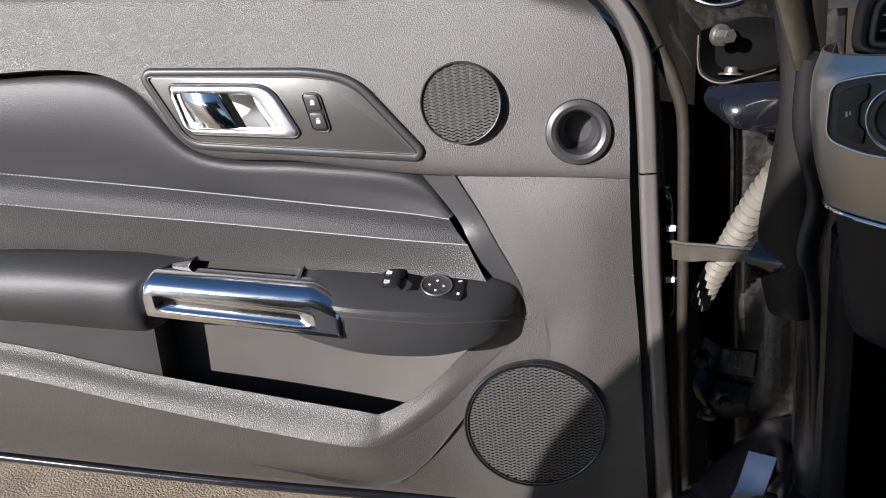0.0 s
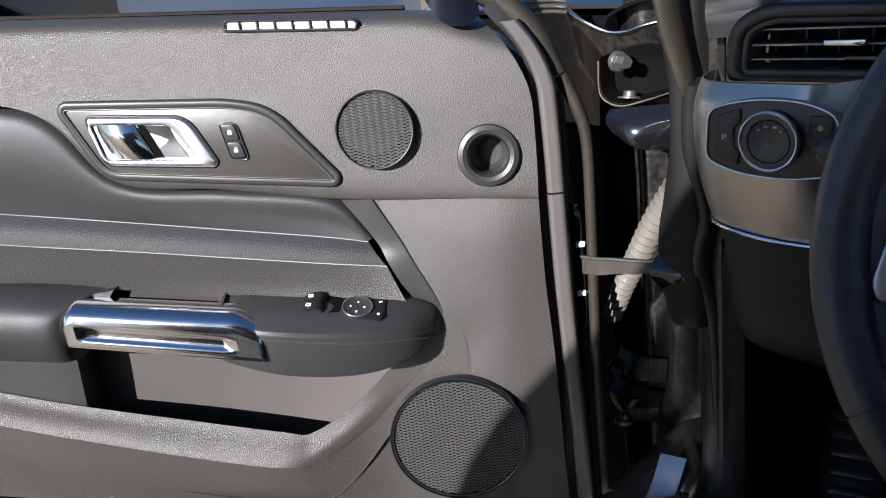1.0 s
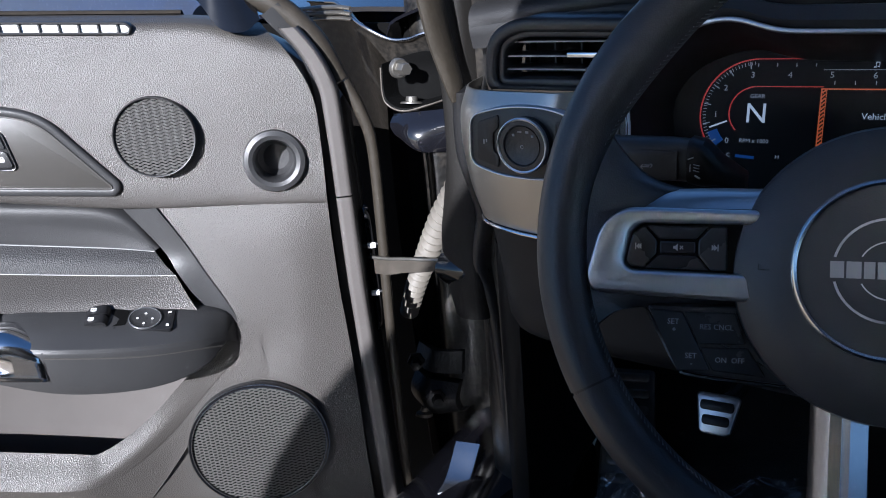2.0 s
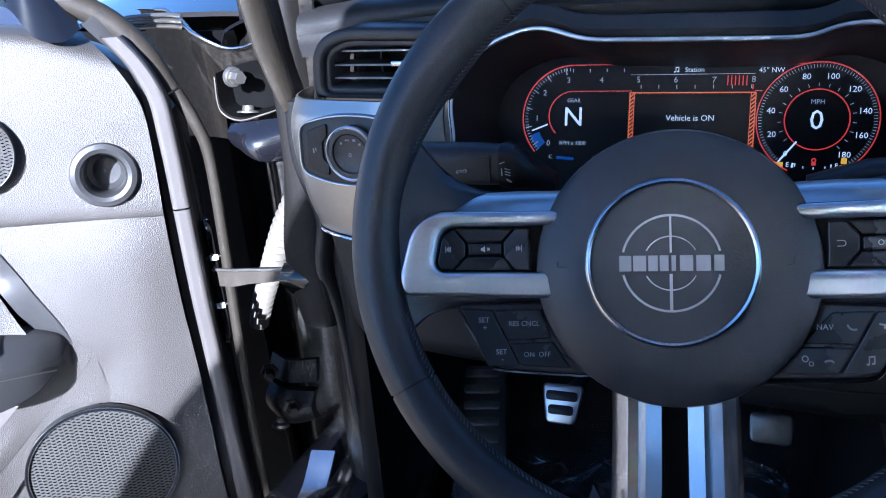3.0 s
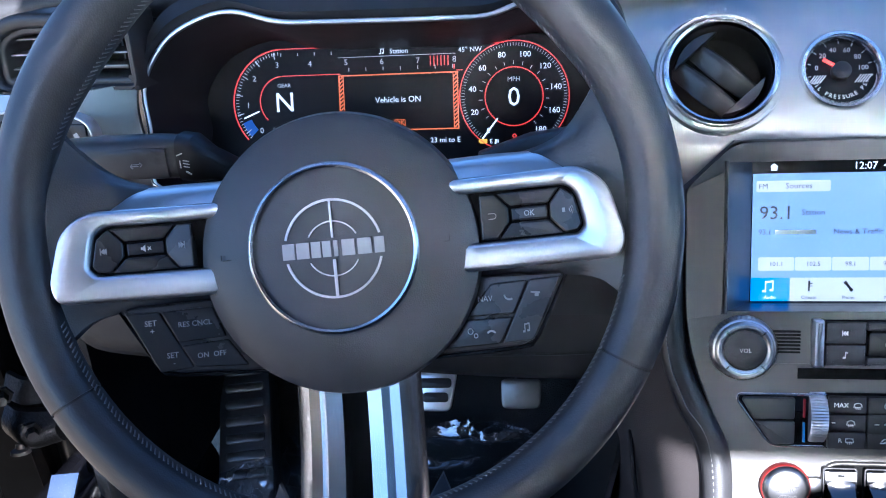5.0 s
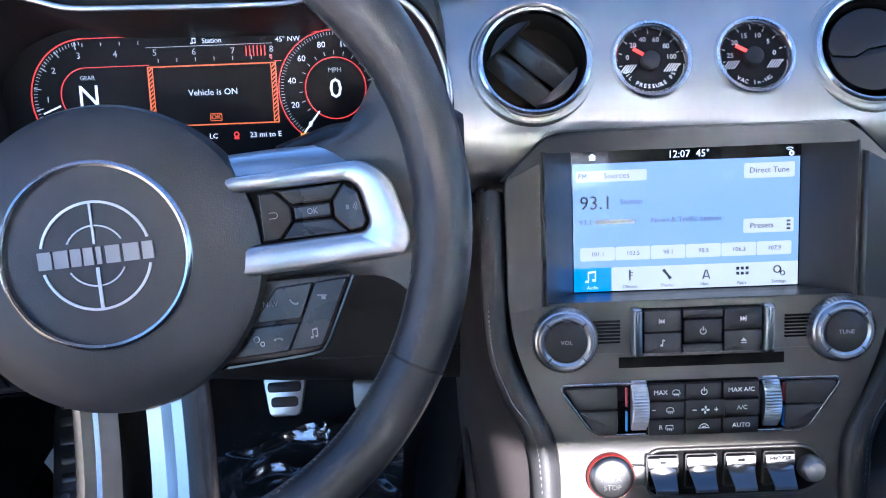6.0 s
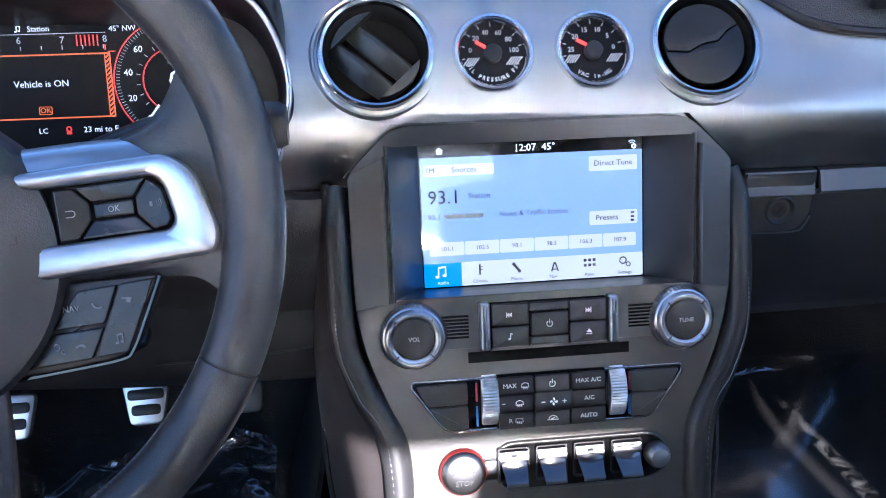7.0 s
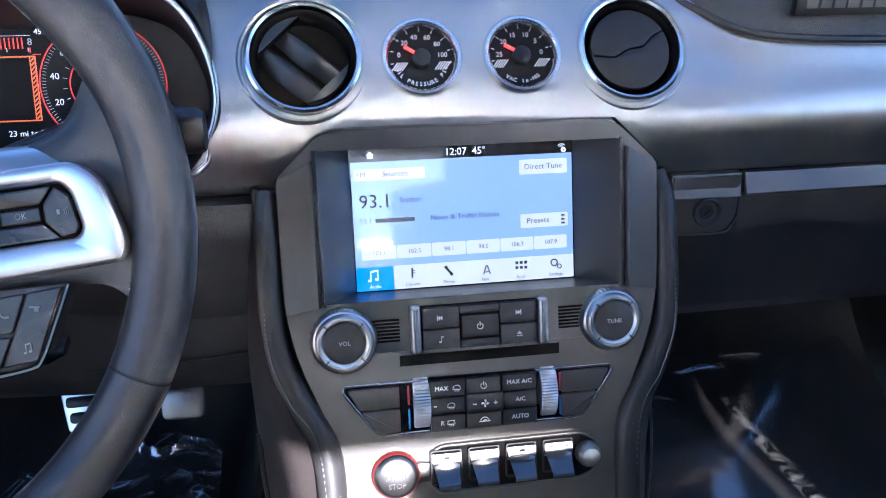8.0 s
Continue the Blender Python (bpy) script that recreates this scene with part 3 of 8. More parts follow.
part("padded_insert", loft(INS, 7, 5), INSERT, door, "smooth padded black leather insert")
BND = [
    [(-1.10, 0.1155, -0.024), (-0.80, 0.0655, -0.026), (-0.62, 0.0355, -0.026), (-0.490, 0.0135, -0.024), (-0.36, -0.0085, -0.020), (-0.25, -0.027, -0.016), (-0.202, -0.037, -0.014)],
    [(-1.10, 0.099, -0.012), (-0.80, 0.048, -0.012), (-0.62, 0.018, -0.012), (-0.490, -0.003, -0.011), (-0.36, -0.024, -0.008), (-0.25, -0.042, -0.005), (-0.192, -0.052, -0.004)],
    [(-1.10, 0.082, -0.010), (-0.80, 0.031, -0.008), (-0.62, 0.001, -0.008), (-0.490, -0.0185, -0.006), (-0.36, -0.039, -0.003), (-0.25, -0.056, 0.000), (-0.182, -0.066, 0.000)],
]
part("perforated_band", loft(BND, 7, 5), BAND, door, "perforated black leather band")
BOL = [
    [(-1.10, 0.0815, -0.010), (-0.80, 0.0305, -0.009), (-0.62, 0.0005, -0.009), (-0.490, -0.019, -0.008), (-0.36, -0.0395, -0.005), (-0.25, -0.0565, -0.002), (-0.182, -0.0665, -0.002)],
    [(-1.10, 0.066, 0.012), (-0.80, 0.016, 0.014), (-0.62, -0.012, 0.014), (-0.490, -0.030, 0.012), (-0.36, -0.049, 0.012), (-0.25, -0.068, 0.012), (-0.174, -0.082, 0.008)],
    [(-1.10, 0.046, 0.034), (-0.80, 0.000, 0.036), (-0.62, -0.024, 0.036), (-0.490, -0.040, 0.032), (-0.36, -0.059, 0.028), (-0.25, -0.080, 0.024), (-0.165, -0.100, 0.016)],
    [(-1.10, 0.034, 0.052), (-0.80, -0.010, 0.056), (-0.62, -0.032, 0.056), (-0.490, -0.047, 0.046), (-0.36, -0.069, 0.040), (-0.25, -0.092, 0.032), (-0.157, -0.118, 0.020)],
]
part("bolster", loft(BOL, 7, 5), LEATHER, door, "grained bolster sloping out to the armrest")


def stitches(curve, n, mat, parent, r=0.0007, length=0.0030, lift=(0, 0.0008, 0.0012)):
    bm = bmesh.new()
    p = [Vector(q) for q in curve]
    for i in range(n):
        t = (i + 0.5) / n
        a, b = catmull(p, t), catmull(p, min(1, t + 0.002))
        d = (b - a).normalized() * length / 2
        tube([a - d + Vector(lift), a + d + Vector(lift)], r, 5, bm=bm)
    return part("stitching", bm, mat, parent, "light grey thread stitching")


stitches(BND[0], 230, THREAD, door, lift=(0, 0.0005, 0.0045))
stitches(BND[-1], 230, THREAD, door, lift=(0, 0.0005, 0.0015))
# dark slanted facet ahead of the insert and band
part("slanted_facet", loft([
    [(-0.232, 0.021, -0.022), (-0.192, -0.036, -0.010), (-0.178, -0.066, 0.000), (-0.156, -0.112, 0.003), (-0.140, -0.136, 0.000)],
    [(-0.190, 0.018, -0.006), (-0.165, -0.030, -0.003), (-0.149, -0.066, 0.000), (-0.128, -0.112, 0.0025), (-0.120, -0.142, 0.001)],
], 5, 3, True), PLASTIC, door, "dark slanted trim facet")
# padded elbow rest
PAD = [
    [(-1.10, 0.030, 0.030), (-0.80, -0.012, 0.034), (-0.68, -0.022, 0.036), (-0.575, -0.032, 0.036), (-0.490, -0.044, 0.034)],
    [(-1.10, 0.032, 0.062), (-0.80, -0.010, 0.066), (-0.68, -0.020, 0.068), (-0.590, -0.033, 0.066), (-0.520, -0.046, 0.060)],
    [(-1.10, 0.010, 0.088), (-0.80, -0.030, 0.092), (-0.68, -0.042, 0.093), (-0.600, -0.052, 0.091), (-0.543, -0.060, 0.084)],
    [(-1.10, -0.022, 0.092), (-0.80, -0.062, 0.095), (-0.68, -0.077, 0.095), (-0.605, -0.087, 0.092), (-0.550, -0.093, 0.086)],
    [(-1.10, -0.044, 0.074), (-0.80, -0.088, 0.074), (-0.68, -0.104, 0.074), (-0.605, -0.116, 0.072), (-0.553, -0.121, 0.070)],
    [(-1.10, -0.048, 0.010), (-0.80, -0.092, 0.010), (-0.68, -0.108, 0.010), (-0.605, -0.119, 0.010), (-0.556, -0.124, 0.010)],
]
PAD = [row + [(row[4][0] + 0.007, row[4][1] + 0.001, 0.4 * row[4][2]), (row[4][0] + 0.008, row[4][1] + 0.001, 0.002)] for row in PAD]
pad = part("elbow_pad", loft(PAD, 7, 5), INSERT, door, "padded black leather elbow rest")
part("pad_end", prism([Vector(PAD[j][4][:2]) for j in range(6)], 0.012, 0.055), SOFT, pad)
# panel under the pad, beside the pocket
part("side_panel", loft([
    [(-1.10, -0.040, 0.030), (-0.80, -0.085, 0.030), (-0.62, -0.108, 0.030), (-0.572, -0.112, 0.028)],
    [(-1.10, -0.150, 0.029), (-0.80, -0.200, 0.029), (-0.62, -0.240, 0.029), (-0.582, -0.250, 0.027)],
], 4, 4, thick=0.05), PLASTIC, door)
# map pocket: back wall, left wall and floor
pocket = part("map_pocket", loft([
    [(-0.585, -0.100, -0.020), (-0.45, -0.115, -0.036), (-0.30, -0.135, -0.036), (-0.15, -0.160, -0.020)],
    [(-0.592, -0.200, -0.020), (-0.45, -0.235, -0.040), (-0.30, -0.255, -0.040), (-0.14, -0.180, -0.015)],
    [(-0.598, -0.300, -0.016), (-0.45, -0.340, -0.030), (-0.30, -0.365, -0.025), (-0.17, -0.250, -0.010)],
    [(-0.600, -0.298, 0.030), (-0.45, -0.345, 0.030), (-0.30, -0.368, 0.030), (-0.18, -0.255, 0.010)],
], 6, 5), POCKETMAT, door, "charcoal plastic door pocket, empty")
# end wall in dark plastic to stand in for the armrest's shadow
part("pocket_end", loft([[(-0.574, -0.100, -0.045), (-0.590, -0.275, -0.045)], [(-0.571, -0.100, 0.016), (-0.586, -0.275, 0.032)]], 4, 4, thick=0.004, towards=(-1, 0, 0)), DARK, pocket)
# lower panel with its lip and the sloping shelf, one sweep up to the front
LOW = [
    [(-1.100, -0.128, -0.015), (-0.800, -0.180, -0.015), (-0.600, -0.228, -0.012), (-0.450, -0.262, -0.012), (-0.335, -0.288, -0.012), (-0.305, -0.290, -0.012), (-0.250, -0.258, -0.010), (-0.190, -0.206, -0.008), (-0.131, -0.152, -0.006), (-0.118, -0.134, -0.004)],
    [(-1.100, -0.126, 0.030), (-0.800, -0.178, 0.030), (-0.600, -0.226, 0.030), (-0.450, -0.260, 0.030), (-0.335, -0.286, 0.030), (-0.303, -0.289, 0.027), (-0.248, -0.257, 0.013), (-0.189, -0.205, 0.004), (-0.130, -0.151, 0.002), (-0.117, -0.134, 0.002)],
    [(-1.100, -0.128, 0.036), (-0.800, -0.181, 0.036), (-0.600, -0.230, 0.036), (-0.450, -0.264, 0.036), (-0.335, -0.290, 0.036), (-0.300, -0.293, 0.031), (-0.245, -0.261, 0.015), (-0.186, -0.208, 0.004), (-0.128, -0.154, 0.002), (-0.115, -0.136, 0.002)],
    [(-1.100, -0.148, 0.052), (-0.800, -0.202, 0.052), (-0.600, -0.252, 0.052), (-0.450, -0.292, 0.052), (-0.345, -0.318, 0.050), (-0.300, -0.316, 0.040), (-0.236, -0.280, 0.017), (-0.176, -0.224, 0.003), (-0.120, -0.166, 0.002), (-0.108, -0.144, 0.002)],
    [(-1.100, -0.165, 0.058), (-0.800, -0.219, 0.058), (-0.600, -0.270, 0.058), (-0.450, -0.311, 0.058), (-0.345, -0.338, 0.054), (-0.292, -0.336, 0.039), (-0.225, -0.300, 0.014), (-0.164, -0.240, 0.002), (-0.108, -0.176, 0.002), (-0.097, -0.152, 0.002)],
]
# the lip rises towards the back of the door
LOW = [[(u, v + float(np.interp(u, [-1.1, -0.8, -0.6, -0.45, -0.335, -0.30, -0.248, -0.189, -0.13, -0.115], [0.034, 0.033, 0.026, 0.023, 0.022, 0.019, 0.013, 0.010, 0.004, 0.0])), n) for u, v, n in row] for row in LOW]
LOW[0] = [(u, v - 0.055, n - 0.006) for u, v, n in LOW[1]]
for j, f in ((3, 0.62), (4, 0.60)):
    LOW[j] = [(u0 + (u - u0) * f, v0 + (v - v0) * f, n) for (u0, v0, _), (u, v, n) in zip(LOW[2], LOW[j])]
part("pocket_lip", loft(LOW, 6, 3), LEATHER, door, "grained lip of the door pocket")
BOT = [(-1.10, -0.290), (-0.80, -0.335), (-0.60, -0.366), (-0.45, -0.386), (-0.33, -0.400), (-0.26, -0.409), (-0.19, -0.417), (-0.12, -0.425), (-0.095, -0.428), (-0.060, -0.432)]
FRONT_TOP = [(u, v - 0.0008, n - 0.001) for u, v, n in LOW[4]]
part("lower_panel", loft([
    FRONT_TOP,
    [(u0 * 0.55 + u1 * 0.45, v0 * 0.55 + v1 * 0.45, n0 * 0.7 + 0.001) for (u0, v0, n0), (u1, v1) in zip(FRONT_TOP, BOT)],
    [(u, v + 0.010, 0.006) for u, v in BOT],
    [(u, v, -0.002) for u, v in BOT],
    [(u, v - 0.001, -0.05) for u, v in BOT],
], 6, 4), LEATHER, door, "grained black lower door panel")
part("front_panel", loft([
    [(-0.198, 0.017, -0.010), (-0.10, 0.0075, -0.006), (-0.04, 0.0015, -0.006), (0.003, -0.003, -0.008)],
    [(-0.176, -0.034, -0.006), (-0.09, -0.040, 0.000), (-0.04, -0.045, 0.000), (0.0025, -0.050, -0.006)],
    [(-0.150, -0.112, 0.0005), (-0.08, -0.110, 0.002), (-0.04, -0.112, 0.002), (0.003, -0.118, -0.005)],
    [(-0.128, -0.150, 0.0008), (-0.07, -0.155, 0.002), (-0.04, -0.156, 0.002), (0.005, -0.162, -0.004)],
    [(-0.140, -0.178, -0.006), (-0.07, -0.190, 0.003), (-0.035, -0.205, 0.002), (0.007, -0.230, -0.004)],
    [(-0.165, -0.245, -0.006), (-0.08, -0.250, 0.003), (-0.035, -0.300, 0.002), (0.008, -0.340, -0.004)],
    [(-0.10, -0.425, 0.000), (-0.06, -0.430, 0.000), (-0.03, -0.435, 0.000), (0.010, -0.440, -0.004)],
], 5, 4), LEATHER, door, "grained front door panel beside the speaker")
# narrow edge strip beyond the gap, and the dark gap itself
part("gap_channel", loft([[(-0.040, 0.210, -0.030), (0.000, 0.150, -0.030), (0.006, 0.06, -0.030), (0.004, -0.10, -0.030), (0.008, -0.28, -0.030), (0.012, -0.45, -0.030)],
                          [(-0.020, 0.222, -0.030), (0.024, 0.152, -0.030), (0.028, 0.06, -0.030), (0.026, -0.10, -0.030), (0.030, -0.28, -0.030), (0.032, -0.45, -0.030)]], 8, 2, thick=0.004), DARK, door)
for v_top, v_low in ((0.196, 0.0005), (-0.0015, -0.45)):
    def edge(v, off):
        u = float(np.interp(-v, [-0.20, -0.16, -0.12, -0.05, 0.1, 0.28, 0.46], [-0.026, 0.001, 0.012, 0.0135, 0.0135, 0.018, 0.022])) + off
        return u
    vs = [v_top + (v_low - v_top) * i / 8 for i in range(9)]
    part("edge_strip", loft([[(edge(v, 0.000), v, -0.028) for v in vs], [(edge(v, 0.001), v, -0.010) for v in vs], [(edge(v, 0.010), v, -0.008) for v in vs], [(edge(v, 0.019), v, -0.010) for v in vs], [(edge(v, 0.022), v, -0.030) for v in vs]], 3, 3), POCKETMAT, door, "grained edge strip by the hinge side")
# front edge: gloss black flange and rubber seals
part("front_flange", loft([[(0.033, 0.11, -0.024), (0.036, -0.20, -0.024), (0.040, -0.48, -0.024)], [(0.040, 0.115, -0.050), (0.043, -0.20, -0.050), (0.047, -0.48, -0.050)], [(0.046, 0.12, -0.095), (0.049, -0.20, -0.095), (0.053, -0.48, -0.095)]], 6, 3, thick=0.006, towards=(-1, 0, 0)), PAINT, door)
part("weatherstrip", tube([(-0.17, 0.262, -0.052), (-0.10, 0.250, -0.048), (-0.03, 0.222, -0.044), (0.012, 0.180, -0.040), (0.036, 0.130, -0.038)], [0.010, 0.012, 0.014, 0.014, 0.011], 12, steps=6), RUBBER, door, "dusty rubber door seal")
part("weatherstrip", tube([(0.040, 0.128, -0.040), (0.055, 0.092, -0.037), (0.0640, 0.050, -0.036), (0.0632, -0.05, -0.036), (0.0600, -0.17, -0.036), (0.0580, -0.30, -0.037), (0.0580, -0.46, -0.039)], [0.0085, 0.0075, 0.0068, 0.0066, 0.0066, 0.0066, 0.0066], 12, steps=5), RUBBER, door, "dusty rubber door seal")
part("belt_seal", loft([[(-1.10, 0.308, -0.070), (-0.60, 0.2615, -0.070), (-0.13, 0.2185, -0.070)], [(-1.10, 0.311, -0.077), (-0.60, 0.2650, -0.077), (-0.13, 0.2220, -0.077)], [(-1.10, 0.306, -0.092), (-0.60, 0.258, -0.092), (-0.13, 0.215, -0.092)]], 6, 3, thick=0.002), RUBBER, door, "rubber belt line seal")
part("bottom_edge", tube([(-1.10, -0.302, -0.004), (-0.60, -0.378, -0.004), (-0.26, -0.421, -0.006), (0.02, -0.455, -0.010)], 0.007, 10, steps=8), BODY, door, "glossy black lower door edge")

# speakers: a ring, and a grille of wavy bars
def speaker(cx, cy, r, pitch, tilt, n0, label):
    m = pose(cx, cy, n0, tilt, 0, 0)
    ring = part("speaker", lathe([(r * 0.945, -0.004), (r * 0.948, 0.002), (r * 0.96, 0.0045), (r * 0.985, 0.005), (r, 0.003), (r * 1.004, -0.006)], 64), GLOSS if r > 0.06 else PLASTIC, door, label, m)
    if r > 0.06:
        for q in (0.958, 0.998):
            part("ring_edge", tube([(r * q * math.cos(a * math.pi / 32), r * q * math.sin(a * math.pi / 32), 0.0042) for a in range(64)], 0.0007, 6, True), SILLMETAL, ring, "thin bright ring edge")
    part("cone", lathe([(0, -0.010), (r * 0.6, -0.008), (r * 0.96, -0.004)], 48), VOID, ring)
    bm = bmesh.new()
    rows = int(2 * r * 0.945 / pitch)
    wave = pitch * 2.5
    for k in range(rows + 1):
        y0 = -r * 0.945 + k * pitch
        half = math.sqrt(max(0, (r * 0.955) ** 2 - y0 * y0))
        if half < pitch:
            continue
        n = max(4, int(2 * half / (wave / 6)))
        for z in (0.0005,):
            lo, hi = [], []
            for i in range(n + 1):
                x = -half + 2 * half * i / n
                y = y0 + pitch * 0.27 * math.sin(2 * math.pi * x / wave)
                t = pitch * (0.30 + 0.10 * abs(math.cos(2 * math.pi * x / wave)))
                lo.append(bm.verts.new((x, y - t, z + 0.0006)))
                hi.append(bm.verts.new((x, y + t, z + 0.0012)))
            low2 = [bm.verts.new((v.co.x, v.co.y, z - 0.002)) for v in lo]
            for i in range(n):
                bm.faces.new((lo[i], lo[i + 1], hi[i + 1], hi[i]))
                bm.faces.new((low2[i], low2[i + 1], lo[i + 1], lo[i]))
    # uprights of the mesh
    k = -r * 0.93
    while k < r * 0.93:
        half = math.sqrt(max(0, (r * 0.95) ** 2 - k * k))
        prism([Vector((k - pitch * 0.07, -half)), Vector((k + pitch * 0.07, -half)), Vector((k + pitch * 0.07, half)), Vector((k - pitch * 0.07, half))], -0.003, -0.0012, 0, bm)
        k += wave / 2
    part("grille", bm, GRILLE, ring, "dark plastic mesh grille", smooth=False)
    return ring


speaker(-0.1717, 0.0968, 0.0440, 0.0036, -5, 0.0015, "small round tweeter with dark mesh grille")
speaker(-0.1222, -0.2995, 0.0860, 0.0042, 0, 0.013, "large round woofer with dark mesh grille and gloss ring")
# round port with its deep cup
port = part("round_port", lathe([(0.0335, -0.012), (0.0355, 0.002), (0.034, 0.006), (0.029, 0.008), (0.0245, 0.006), (0.0225, 0.001), (0.0215, -0.004), (0.0205, -0.03)], 56), PLASTIC, door, "round black plastic port", pose(-0.049, 0.053, -0.006, -6, 0, 0))
part("cup", lathe([(0.0215, -0.006), (0.0205, -0.028), (0.015, -0.034), (0, -0.035)], 40), PLASTIC, port)

# inner handle: bezel, plate, chrome lever in its bowl, lock switches
PLATE, CORNERS = [(-0.5205, 0.1575), (-0.330, 0.1395), (-0.2885, 0.1270), (-0.2265, 0.0460), (-0.4870, 0.0820)], [0.006, 0.030, 0.030, 0.004, 0.018]
wide = inset(rounded(PLATE[::-1], CORNERS[::-1], 6), -0.010)
part("handle_bezel", frame_prism(wide, rounded(PLATE[::-1], CORNERS[::-1], 6), -0.004, 0.0035, 0.003), PLASTIC, door, "black moulded bezel round the handle plate")
plate = part("handle_plate", prism(rounded(PLATE[::-1], CORNERS[::-1], 6), -0.003, 0.0016, 0.001), GREY, door, "charcoal handle plate")
part("bezel_line", frame_prism(inset(rounded(PLATE[::-1], CORNERS[::-1], 6), -0.0014), inset(rounded(PLATE[::-1], CORNERS[::-1], 6), 0.0002), 0.0, 0.0040, 0.0005), GREY, plate, "thin pale edge round the plate")
H = rounded([(-0.486, 0.091), (-0.360, 0.076), (-0.356, 0.081), (-0.381, 0.135), (-0.497, 0.147)], [0.012, 0.006, 0.006, 0.018, 0.008], 6)
part("bowl_rim", frame_prism(inset(H, -0.0025), inset(H, 0.0005), 0.000, 0.004, 0.001), DARK, plate)
part("handle_bowl", prism(inset(H, 0.004), 0.0005, 0.0024), SATIN, plate, "satin silver handle bowl")
part("lever_surround", frame_prism(H, [Vector((q.x * 0.80 + (-0.428) * 0.20 - 0.010, q.y * 0.72 + 0.112 * 0.28)) for q in H], 0.0012, 0.0062, 0.0026), SATIN, plate, "bright silver lever surround")
part("lever", loft([
    [(-0.486, 0.1385, 0.003), (-0.472, 0.1370, 0.009), (-0.456, 0.1350, 0.0105), (-0.444, 0.1335, 0.006), (-0.441, 0.1330, 0.002)],
    [(-0.484, 0.1250, 0.004), (-0.469, 0.1235, 0.012), (-0.452, 0.1215, 0.0135), (-0.438, 0.1195, 0.008), (-0.435, 0.1190, 0.002)],
    [(-0.478, 0.1090, 0.004), (-0.463, 0.1075, 0.011), (-0.446, 0.1055, 0.0125), (-0.432, 0.1040, 0.007), (-0.429, 0.1035, 0.002)],
    [(-0.474, 0.0975, 0.003), (-0.459, 0.0960, 0.008), (-0.442, 0.0940, 0.0090), (-0.428, 0.0925, 0.005), (-0.425, 0.0920, 0.002)],
], 5, 5), CHROME, plate, "chrome inner door lever")
part("lever_slot", prism([(-0.440, 0.1330), (-0.431, 0.1320), (-0.4155, 0.0920), (-0.4255, 0.0930)], 0.001, 0.0030), VOID, plate)
# hollow of the silver bowl; darker metal carries its shade
part("lever_hollow", loft([[(-0.4305, 0.131, 0.003), (-0.404, 0.128, 0.0045)], [(-0.424, 0.113, 0.002), (-0.398, 0.111, 0.0026)], [(-0.416, 0.093, 0.003), (-0.388, 0.090, 0.0045)]], 4, 4), TOGGLE, plate, "silver hollow with its shade put into a darker metal")
lock = part("lock_switch", prism(rounded([(-0.3385, 0.0815), (-0.3195, 0.0795), (-0.3265, 0.1215), (-0.3455, 0.1240)], 0.006, 5), 0.001, 0.0035, 0.001), DARK, plate, "black lock and unlock switch")
part("switch_rim", frame_prism(inset(rounded([(-0.3385, 0.0815), (-0.3195, 0.0795), (-0.3265, 0.1215), (-0.3455, 0.1240)], 0.006, 5), -0.0012), rounded([(-0.3385, 0.0815), (-0.3195, 0.0795), (-0.3265, 0.1215), (-0.3455, 0.1240)], 0.006, 5), 0.001, 0.0042, 0.0004), TOGGLE, lock, "thin silver rim")
for dv in (0.0, 0.0205):
    k = part("button", prism(rounded([(-0.3375 - dv * 0.16, 0.084 + dv), (-0.3215 - dv * 0.16, 0.0825 + dv), (-0.3250 - dv * 0.16, 0.1005 + dv), (-0.3405 - dv * 0.16, 0.1020 + dv)], 0.004), 0.003, 0.0056, 0.001), PLASTIC, lock)
    part("padlock_icon", bars([(-0.331 - dv * 0.16, 0.0915 + dv, 0.0045, 0.0036, -5)], 0.0056, 0.0060, ring_arc(0.0016, 0.0006, 0, 180, 0.0056, 0.0060, -0.331 - dv * 0.16, 0.0935 + dv, 8)), INK, k)

# armrest with switches
ARM = []
for u, vt, n_f, vb, dip in ((-0.552, -0.052, 0.058, -0.100, 1), (-0.480, -0.056, 0.066, -0.108, 1), (-0.395, -0.068, 0.072, -0.128, 1), (-0.368, -0.070, 0.080, -0.140, 0), (-0.300, -0.081, 0.0865, -0.160, 0), (-0.220, -0.096, 0.075, -0.172, 0), (-0.165, -0.108, 0.052, -0.168, 0), (-0.136, -0.120, 0.024, -0.150, 0), (-0.126, -0.132, 0.004, -0.136, 0)):
    d = vt - vb
    q = 0.020 * dip
    ARM.append([(u, vt + 0.004 - q, -0.004), (u, vt + 0.003 - q, n_f * 0.35), (u, vt - 0.006 - q, n_f * 0.72), (u, vt - 0.018 - q * 0.3, n_f * 0.965), (u, vt - 0.0215 - q * 0.1, n_f), (u, vt - 0.0265, n_f * 1.015), (u, vt - d * 0.62, n_f), (u, vb + 0.007, n_f * 0.95), (u, vb + 0.001, n_f * 0.86), (u, vb + 0.003, n_f * 0.35), (u, vb + 0.008, -0.02)])
arm = part("armrest", loft(ARM, 4, 5), PLASTIC, door, "black plastic armrest with switches")
part("seam_line", tube([(u, vt - 0.029, n_f * 1.015 + 0.0008) for u, vt, n_f, vb in ((-0.314, -0.078, 0.0862, 0), (-0.270, -0.087, 0.0830, 0), (-0.215, -0.099, 0.0725, 0), (-0.165, -0.110, 0.0505, 0), (-0.140, -0.121, 0.028, 0))], 0.0011, 6, steps=4), GREY, arm)


